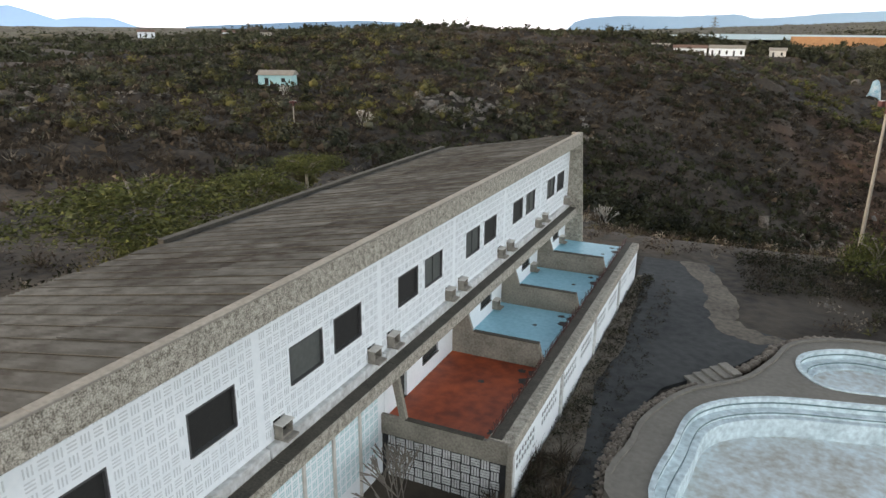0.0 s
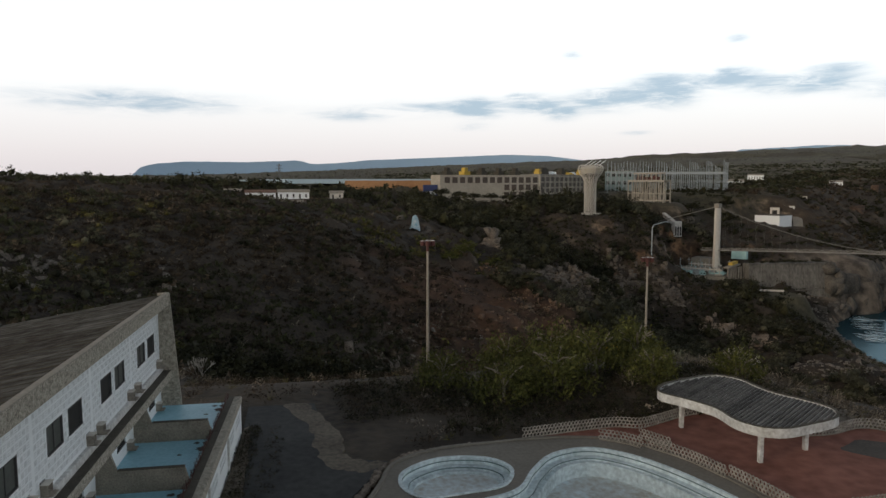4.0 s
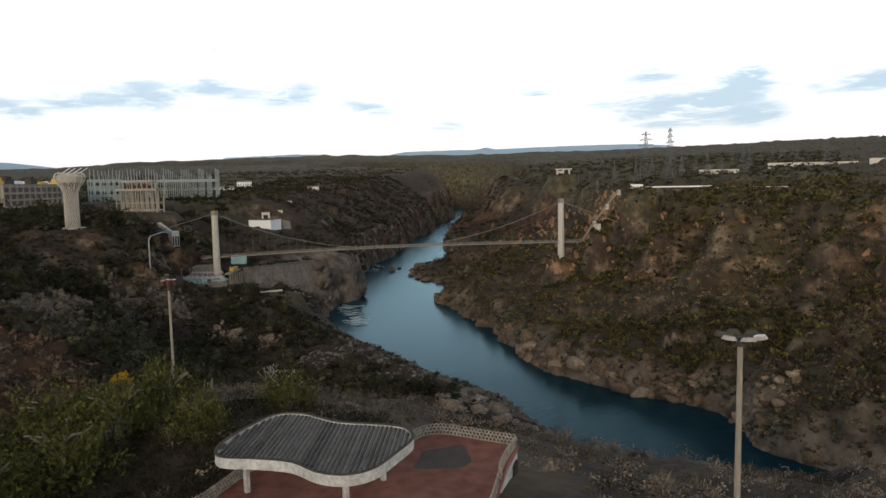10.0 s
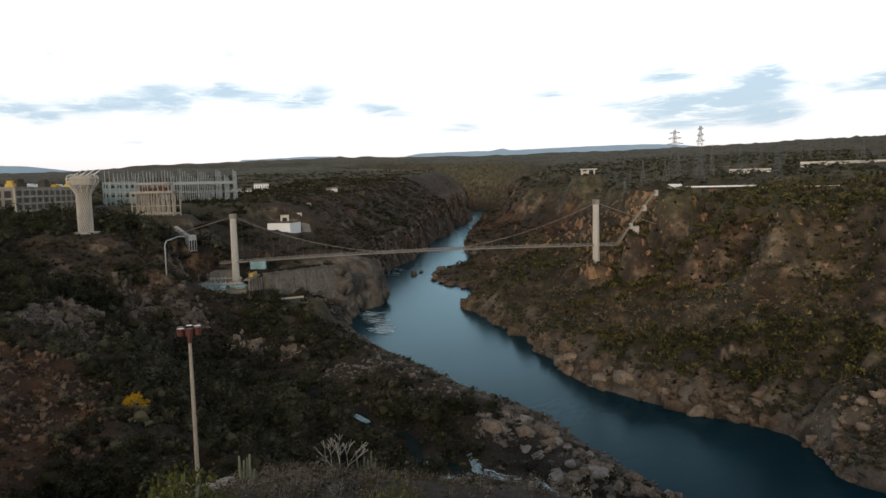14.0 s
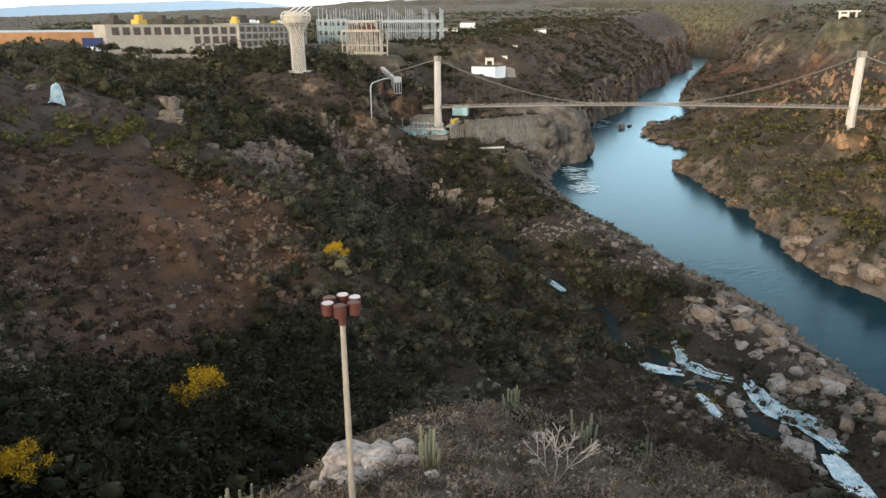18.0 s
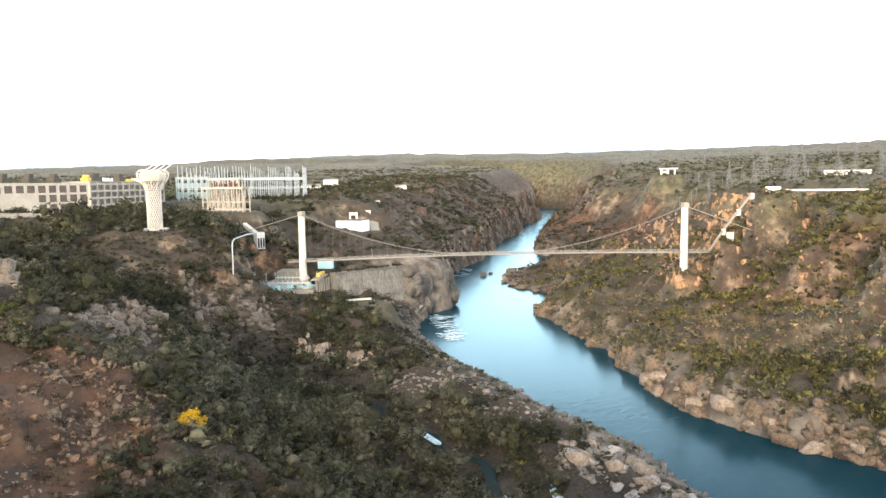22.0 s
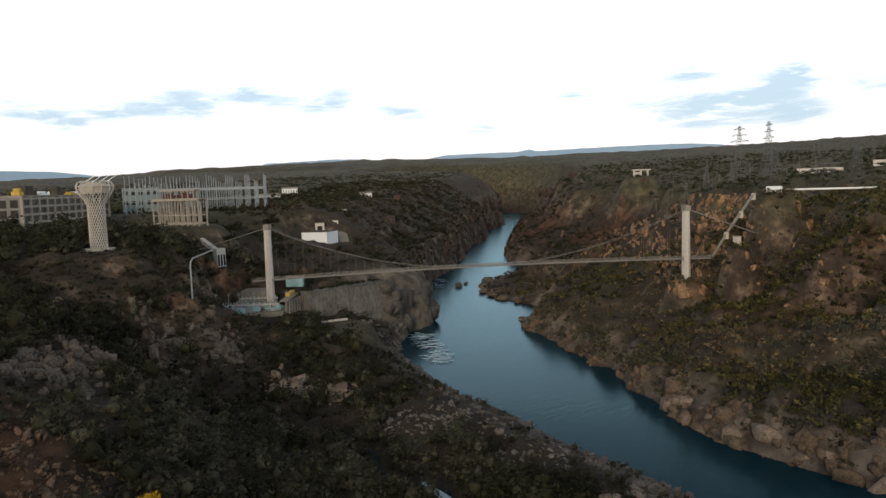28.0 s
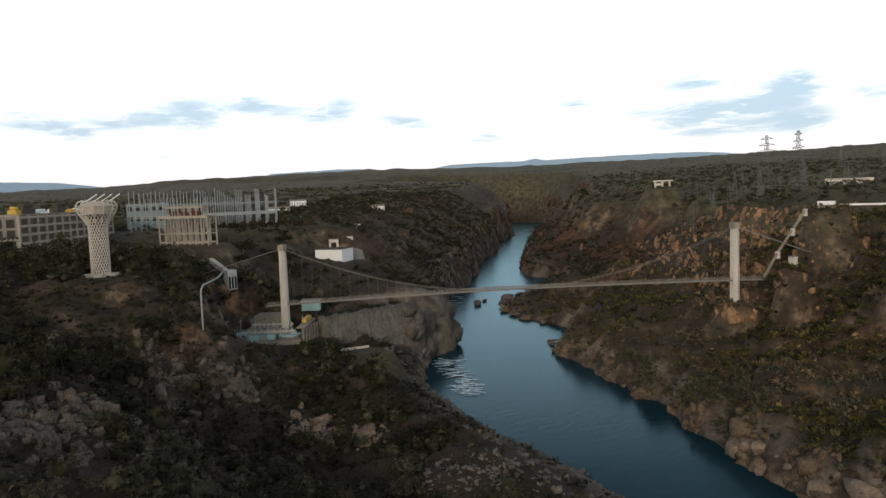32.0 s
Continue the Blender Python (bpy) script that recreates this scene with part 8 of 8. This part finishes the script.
# broken rock at the foot and the end of the concrete face
for k in range(26):
    if k < 14:
        x, y, z, s_ = 408 + random.uniform(-3, 12), 494 + random.uniform(-5, 8), -88 + 3.1 * k, random.uniform(5, 8.5)
    else:
        x, y, z, s_ = 336 + 6.2 * (k - 14), 488 + random.uniform(-2, 2), -74 - 1.2 * (k - 14) + random.uniform(-3, 3), random.uniform(3, 6.5)
    boulder(x, y, z, s_, M_CLIFF, "dark broken rock beside the concrete wall", "cliff_block", random.uniform(0.9, 1.5), 3)
q = np.c_[rng.uniform(336, 404, 70), rng.uniform(497, 503, 70), np.full(70, -45.2)]
strew("wall_shrubs", leafy, q, rng.uniform(1.0, 2.8, 70), M_GREEN, "dark shrubs along the top of the concrete wall", "shrubs")
q = np.c_[rng.uniform(336, 404, 60), rng.uniform(492.3, 493.5, 60), np.full(60, -66.8)]
strew("wall_shrubs", leafy, q, rng.uniform(0.6, 1.5, 60), M_GREEN, "dark shrubs on the ledge of the concrete wall", "shrubs")
# tan boulders between the creek and the river
for i in range(84):
    t = i / 83
    x, y = 252 - 26 * t + random.uniform(-13, 13), 215 - 95 * t + random.uniform(-8, 8)
    boulder(x, y, ground_at(x, y), 1.2 + 4.6 * random.random() ** 1.5, M_TANROCK if i % 3 else M_BOULDER, "tan boulder on the rib beside the creek", "boulder", random.uniform(0.7, 1.1), 3 if i % 2 else 2)
for i in range(40):
    cx, cy = CREEK[random.randrange(1, 8)]
    x, y = cx + random.uniform(-9, 9), cy + random.uniform(-14, 14)
    boulder(x, y, ground_at(x, y), random.uniform(0.7, 2.2), M_BOULDER if i % 2 else M_ROCKPALE, "rounded boulder in the creek", "boulder", random.uniform(0.6, 0.9), 2)
for x, y, s_ in ((206, 168, 4.6), (209, 171, 3.4), (203, 164, 3.0), (199, 142, 5.2), (203, 147, 4.6), (196, 137, 4.0), (206, 151, 3.4), (214, 144, 3.6), (189, 184, 2.8), (191, 180, 3.2), (186, 178, 2.4), (194, 186, 2.2), (220, 188, 2.8), (181, 172, 2.2)):
    boulder(x, y, ground_at(x, y) - 0.1 * s_, s_, M_BOULDER if s_ > 2.9 else M_TANROCK, "large grey-pink boulder beside the rapids", "boulder", random.uniform(0.6, 0.8))
# crags along the far bank, the largest in its rocky reach
for bx, by, _z in smooth_loop([(x, y, 0) for x, y in BANK_FAR[3:34]], 3, closed=False):
    rocky = 128 < by < 262
    if not rocky and random.random() < 0.5:
        continue
    for k in range(2 if rocky else 1):
        s_ = 2 + 7 * random.random() ** 2.2 if rocky else random.uniform(1.4, 3.5)
        x, y = bx + random.uniform(1, 10), by - random.uniform(-1, 6)
        boulder(x, y, max(ground_at(x, y), WATER) - 0.25 * s_, s_, M_TANROCK if rocky and k else M_ROCK, "tan crag at the river's edge", "crag", random.uniform(0.6, 1.5))
# outcrops of the left flank
for cx, cy, n_, sp, big, mat, label in ((130, 366, 26, 16, 6.5, M_CRAG, "grey-brown crag above the valley"), (148, 380, 22, 15, 5.5, M_CRAG, "grey-brown crag above the valley"), (252, 402, 18, 11, 6.0, M_TANROCK, "eroded tan bluff above the creek"), (266, 384, 12, 8, 5.0, M_TANROCK, "eroded tan bluff above the creek"),
                                        (205, 450, 20, 16, 6.5, M_CRAG, "brown crag above the valley"), (236, 443, 16, 12, 6.0, M_CRAG, "brown crag above the valley"), (100, 312, 14, 12, 3.0, M_REDROCK, "brown crag on the mound's edge"), (95, 262, 14, 11, 3.0, M_REDROCK, "brown crag on the mound's edge"), (80, 222, 12, 9, 4.0, M_CRAG, "grey crag at the mound's foot"), (20, 214, 12, 10, 4.0, M_CRAG, "grey crag at the mound's foot")):
    x, y = cx + rng.normal(size=170) * sp * 0.6, cy + rng.normal(size=170) * sp * 0.6
    strew("rocks", rocks, np.c_[x, y, land(x, y)], (0.12 + rng.random(170) ** 3) * big * 0.55, mat, label.replace("crag", "rubble of the crag").replace("bluff", "rubble of the bluff"), "rocks", 1.2, 0.1)
    for k in range(n_):
        x, y = cx + random.gauss(0, sp * 0.5), cy + random.gauss(0, sp * 0.5)
        s_ = big * (0.2 + 0.6 * random.random() ** 1.6)
        boulder(x, y, ground_at(x, y) - 0.25 * s_, s_, mat, label, "crag", random.uniform(0.7, 1.2))
# broken faces of the cliffs: the far wall, then both walls upstream
for n_, x0, x1, y0, y1, z0, z1, least, lo, hi, tall, mat, label in ((12000, 430, 920, 285, 760, -52, 10, 0.7, 1.6, 6.0, 2.3, M_RIBS, "rust and tan rock ribs of the far canyon wall"), (1500, 380, 640, 20, 285, -60, 8, 0.75, 1.2, 4.5, 1.4, M_RIBS, "rust rocks on the far slope"),
                                                                     (6500, 600, 2400, 560, 2000, -84, 60, 0.55, 3, 10, 2.0, M_UPPER, "dark umber rock ribs of the upper canyon")):
    x, y = rng.uniform(x0, x1, n_), rng.uniform(y0, y1, n_)
    if x0 > 500:
        ok = np.minimum(line_distance(x, y, BANK_NEAR), line_distance(x, y, BANK_FAR)) < 230
    else:
        ok = beyond(x, y, BANK_FAR)
    x, y = x[ok], y[ok]
    q = np.c_[x, y, land(x, y)]
    q = q[(q[:, 2] > z0) & (q[:, 2] < z1)]
    q = q[cliffy(q) > least * rng.uniform(0.8, 1.5, len(q))]
    strew("cliff_rocks", rocks, q, lo + (hi - lo) * rng.random(len(q)) ** 2.4, mat, label, "cliff rocks", tall, 1.2)
for x, y, up, s_, tall in ((97, 398, 0, 7.5, 1.5), (93.5, 396, -1, 5.0, 1.4), (101, 395, -2, 4.6, 1.3), (96, 393, -3, 4.2, 1.2), (98.5, 398, 7, 5.2, 1.3), (95.5, 398, 9, 4.4, 1.3)):
    boulder(x, y, ground_at(97, 400) + up, s_, M_CRAG, "grey block of the tall stone spur", "crag", tall)
# pale broken edge of the red mound
edge = np.array([(80, 352), (92, 328), (102, 301), (108, 284), (104, 262), (92, 242)])
t_ = rng.random(420) * 4.999
a_ = t_.astype(int)
c = edge[a_] + (edge[a_ + 1] - edge[a_]) * (t_ - a_)[:, None] + rng.normal(0, 3.6, (420, 2))
strew("rocks", rocks, np.c_[c, land(c[:, 0], c[:, 1])], 0.25 + 1.5 * rng.random(420) ** 3, M_REDROCK, "broken reddish stones along the mound's edge", "rocks", 1.0, 0.15)
# waterfall on the hillside
fall = bmesh.new()
vv = []
for q in range(9):
    row = []
    for k in range(5):
        x, y = 54.5 + (k - 2) * (0.7 + 0.12 * q) - 0.35 * q + random.uniform(-0.5, 0.5), 418 - q * 2.0
        row.append(fall.verts.new((x, y, ground_at(x, y) + (0.9 if k in (0, 4) else 2.0) + random.uniform(-0.25, 0.25))))
    vv.append(row)
for a, b in zip(vv, vv[1:]):
    for k in range(4):
        fall.faces.new((a[k], a[k + 1], b[k + 1], b[k]))
bmesh.ops.solidify(fall, geom=fall.faces[:], thickness=0.8)
bmesh.ops.recalc_face_normals(fall, faces=fall.faces)
tagged(new("water_fall", as_mesh(fall, "water_fall", M_WHITEWATER)), "white waterfall on the hillside", "waterfall", kind="structure")
for x, y, s_ in ((45, 414, 3.5), (62, 416, 4), (57, 428, 4), (60, 405, 3)):
    boulder(x, y, ground_at(x, y), s_, M_CLIFF, "dark rock beside the waterfall", "crag", 1.2)

# ---- white water and creek ----


def foam(name, pts, width, label, material, lift=0.15, level=None):
    """A ragged strip of water along pts."""
    line = smooth_loop([(x, y, 0) for x, y in pts], 6, closed=False)
    bm = bmesh.new()
    rows = []
    for i, q in enumerate(line):
        d = (line[min(i + 1, len(line) - 1)] - line[max(i - 1, 0)]).normalized()
        nrm = Vector((-d.y, d.x, 0))
        w = width * random.uniform(0.55, 1.2) * (0.35 + math.sin(math.pi * (i + 0.5) / len(line)))
        z = (level if level is not None else float(np.interp(q.y, [85, 345], [-91, -83.2])) + 0.5) + lift
        z = max(z, ground_at(q.x, q.y) + lift) if level is None and lift else z
        rows.append([bm.verts.new((q.x + nrm.x * w * s, q.y + nrm.y * w * s, z)) for s in (-0.5, random.uniform(-0.2, 0.2), 0.5)])
    for a, b in zip(rows, rows[1:]):
        for k in range(2):
            bm.faces.new((a[k], a[k + 1], b[k + 1], b[k]))
    bmesh.ops.recalc_face_normals(bm, faces=bm.faces)
    ob = new(name, as_mesh(bm, name, material))
    if ob.data.polygons[0].normal.z < 0:
        ob.data.flip_normals()
    return tagged(ob, label, "water", kind="structure")


foam("water_creek", CREEK, 4.2, "dark creek between mossy stones", M_CREEK, 0.0)
for pts, w in (([(206, 212), (203, 207)], 3.0), ([(200, 199), (202, 194), (206, 189)], 3.6), ([(224, 206), (218, 199), (213, 193), (213, 186), (217, 178)], 3.4), ([(200, 176), (195, 164)], 2.8), ([(219, 172), (213, 163), (211, 155), (213, 150), (209, 138)], 5.0), ([(204, 137), (199, 130), (193, 119)], 4.2), ([(225, 281), (222, 262)], 2.6)):
    for k in range(9):
        sx, sy = random.uniform(-0.5, 0.5) * w, random.uniform(-0.5, 0.5) * w
        foam("water_rapids", [(x + sx + random.uniform(-0.8, 0.8), y + sy + random.uniform(-0.8, 0.8)) for x, y in pts], w * random.uniform(0.25, 0.6), "white rapids in the creek", M_WHITEWATER, 0.35 + 0.03 * k)
for (ax, ay), (bx, by), n_ in (((430, 484), (376, 410), 80), ((624, 652), (690, 696), 14), ((735, 612), (765, 618), 8)):
    for k in range(n_):
        t = random.random()
        x, y = ax + (bx - ax) * t + random.uniform(-7, 7), ay + (by - ay) * t + random.uniform(-7, 7)
        l, a = random.uniform(2.5, 7), radians(random.uniform(-75, -25))
        foam("water_rapids", [(x - l * math.cos(a), y - l * math.sin(a)), (x + random.uniform(-1.5, 1.5), y + random.uniform(-1.5, 1.5)), (x + l * math.cos(a), y + l * math.sin(a))], random.uniform(0.7, 1.7), "white streaks of fast water at the plant outlet", M_WHITEWATER, 0.12 + 0.01 * k, WATER)
an, rr = rng.uniform(0, 6.28, 260), np.sqrt(rng.random(260))
hub = np.array([(216, 199, 6), (206, 172, 5), (232, 330, 9), (226, 352, 8), (229, 306, 7), (245, 165, 7), (198, 212, 6), (212, 228, 7)])[rng.integers(0, 8, 260)]
x, y = hub[:, 0] + hub[:, 2] * rr * np.cos(an), hub[:, 1] + hub[:, 2] * rr * np.sin(an)
strew("water_plants", fine, np.c_[x, y, land(x, y) + 0.3], rng.uniform(0.8, 1.8, 260), M_LUSH, "green water plants beside the creek", "water plants", 0.7)

# ---- single trees ----


def tree(name, x, y, h, r, material, label, leaves=900, leaf=0.055, z=None, squash=0.6, lift=0.48, clumps=0):
    z = ground_at(x, y) if z is None else z
    ob = thing(name, (x, y, z), label, "tree")
    rods = []
    bm = beam((0, 0, -1.0), (random.uniform(-0.3, 0.3), random.uniform(-0.3, 0.3), h * 0.5), 0.09 * h, 0.05 * h, sides=7)
    part("trunk", bm, M_BARK, ob, local=True)
    for i in range(7):
        a = 2 * math.pi * i / 7 + random.uniform(-0.3, 0.3)
        e = Vector((r * 0.5 * math.cos(a), r * 0.5 * math.sin(a), h * random.uniform(0.58, 0.75)))
        m = Vector((0, 0, h * random.uniform(0.25, 0.5)))
        mid_ = m.lerp(e, 0.55) + Vector((0, 0, h * 0.05))
        part("limb", tube([m, mid_, e], 0.028 * h), M_BARK, ob, local=True)
    v = leaf_bush(leaves, leaf, squash, 0.0) * (r, r, h * (1.03 - lift)) + (0, 0, h * lift)
    if clumps:
        heart = new("inner_foliage", from_arrays("inner_foliage", v[:3 * 500] * (0.92, 0.92, 0.9), np.arange(1500).reshape(-1, 3), M_OLIVE, np.repeat(rng.random(500) ** 2, 3)))
        heart.parent = ob
        tops = []
        for _ in range(clumps):
            a, b = random.uniform(0, 6.28), random.uniform(0.25, 1.0)
            o_ = (r * 0.72 * b * math.cos(a), r * 0.72 * b * math.sin(a), h * (0.98 - 0.42 * b * b * random.uniform(0.6, 1.3)))
            tops.append(leaf_bush(leaves // clumps, leaf * 2.4, 0.9, 0.0) * (r * 0.34, r * 0.34, r * 0.34) + o_)
        v = np.concatenate(tops)
    me = from_arrays("crown", v, np.arange(len(v)).reshape(-1, 3), material, np.repeat(rng.random(len(v) // 3) ** 2, 3))
    c = new("crown", me)
    c.parent = ob
    return ob


for x, y, h, r in ((57, 196, 11, 6), (25, 170, 9, 4.5), (122, 272, 8, 5)):
    tree("flowering_tree", x, y, h, r, M_BLOOM, "yellow blossoming trumpet tree in the ravine", 2600, leaf=0.04, squash=0.95, clumps=13)
for x, y, h, r in ((-50, 44, 10, 11), (-40, 40, 7.0, 7), (-52, 62, 8, 7), (-34, 82, 7, 5), (-30, 72, 6, 4.5), (-25, 92, 7, 5), (-45, 96, 7, 6), (-60, 84, 7, 6), (-33, 30, 9, 4.5)):
    tree("green_tree", x, y, h, r, M_LUSH, "spreading fresh green tree behind the hotel", 9000, leaf=0.019)
for x, y, h, r in ((118, 600, 9, 8), (132, 604, 8, 7), (148, 606, 9, 8), (164, 612, 8, 6), (100, 596, 10, 8), (84, 590, 9, 8), (196, 632, 8, 6), (186, 622, 7, 5), (228, 648, 9, 6), (262, 760, 16, 14), (240, 740, 14, 10), (330, 640, 10, 6), (344, 660, 10, 7), (338, 600, 9, 7), (352, 620, 10, 8), (366, 640, 11, 8), (380, 600, 9, 8), (395, 625, 10, 9), (410, 650, 10, 8)):
    tree("dark_tree", x, y, h, r, M_GREEN, "broad dark green tree beside the power plant", 900, leaf=0.075, squash=0.8)
for x, y, h, r in ((64, 352, 6, 5), (72, 360, 6, 6), (84, 356, 5.5, 5), (58, 366, 5, 4.5), (92, 366, 5, 4.5), (78, 372, 6, 5)):
    tree("olive_tree", x, y, h, r, M_LUSH, "round yellow-green tree on the hill's crest", 900, leaf=0.07, squash=0.9)
for x, y, h, r in ((17, 64, 5, 4), (23, 66, 6, 4.5), (29, 70, 6.5, 4), (35, 72, 6, 4), (26, 76, 6, 4.5), (38, 79, 5, 3), (12, 70, 4.5, 3.5), (33, 64, 4.5, 3), (20, 74, 5, 4), (44, 66, 4.5, 3.2)):
    tree("green_shrub", x, y, h, r, M_LUSH, "tall fresh green shrub below the platform", 2800, leaf=0.03, squash=0.9, lift=0.1)


def bare_tree(x, y, h, label, material, n=5):
    z = ground_at(x, y)
    ob = thing("bare_tree", (x, y, z), label, "tree")
    rods = []

    def grow(p, d, length, depth):
        e = p + d * length
        rods.append((p, e))
        if depth:
            for _ in range(3):
                q = (d + Vector((random.uniform(-1, 1), random.uniform(-1, 1), random.uniform(-0.2, 0.7))) * 0.75).normalized()
                grow(e, q, length * random.uniform(0.6, 0.8), depth - 1)

    for _ in range(n):
        grow(Vector((0, 0, -0.3)), Vector((random.uniform(-0.7, 0.7), random.uniform(-0.7, 0.7), 1)).normalized(), h * 0.3, 3)
    part("branchwork", bars(rods, 0.009 * h, 4), material, ob, local=True)


bare_tree(58.7, 88.3, 6.0, "bleached leafless tree on the dry slope", M_DEADWOOD, 3)
bare_tree(-11.5, 22.5, 5, "bare dark shrub against the hotel wall", M_BARK, 4)
bare_tree(-9.8, 20, 4, "bare dark shrub against the hotel wall", M_BARK, 3)
n_ = 170
x, y = rng.uniform(-8.6, -5.6, n_), rng.uniform(14, 30, n_)
k_ = rng.random(n_) < 0.6
p = np.c_[x, y, np.full(n_, -0.72)]
strew("dry_weeds", fine_twig, p[k_], rng.uniform(0.5, 1.5, k_.sum()), M_DRY, "tall dry weeds at the terrace corner", "weeds", 1.2)
strew("green_weeds", fine, p[~k_], rng.uniform(0.4, 0.9, (~k_).sum()), M_GREEN, "dark weeds at the terrace corner", "weeds", 1.1)
for x, y in ((-60, 120), (-90, 150), (-20, 110), (-120, 160), (60, 150)):
    bare_tree(x, y, random.uniform(5, 8), "pale leafless tree standing in the scrub", M_DEADWOOD, 3)
for cx, cy, n_ in ((41.6, 103.4, 16), (40.4, 102.2, 9), (75, 113, 12), (70, 97, 8), (79, 97, 8), (53, 95, 6)):
    cactus = thing("cactus", (cx, cy, ground_at(cx, cy)), "clump of grey-green columnar cactus on the knoll", "cactus", "cactus clumps")
    for i in range(n_):
        a, r = random.uniform(0, 6.28), random.uniform(0, 1.3)
        x, y = r * math.cos(a), r * math.sin(a)
        part("column", beam((x, y, -0.8), (x * 1.35, y * 1.35, random.uniform(1.2, 3.2)), 0.30, 0.22, sides=7), M_CACTUS, cactus, local=True)
wall_n = thing("boundary_wall", (50, 98, -8), "low tumbled dry-stone wall round the knoll", "stone wall")
inv = chain(wall_n).inverted()
for q in smooth_loop([(33, 92, 0), (37, 97.5, 0), (42, 104, 0), (47, 106, 0), (54, 106, 0), (60, 104, 0)], 22, closed=False):
    for r in range(2):
        x, y = q.x + random.uniform(-0.3, 0.3), q.y + random.uniform(-0.3, 0.3)
        piece("stone", random.choice(stone_mes), wall_n, inv @ pose(x, y, ground_at(x, y) + 0.1 + 0.3 * r, random.uniform(0, 360), random.uniform(0, 360), 0) @ Matrix.Scale(random.uniform(0.45, 0.85), 4))
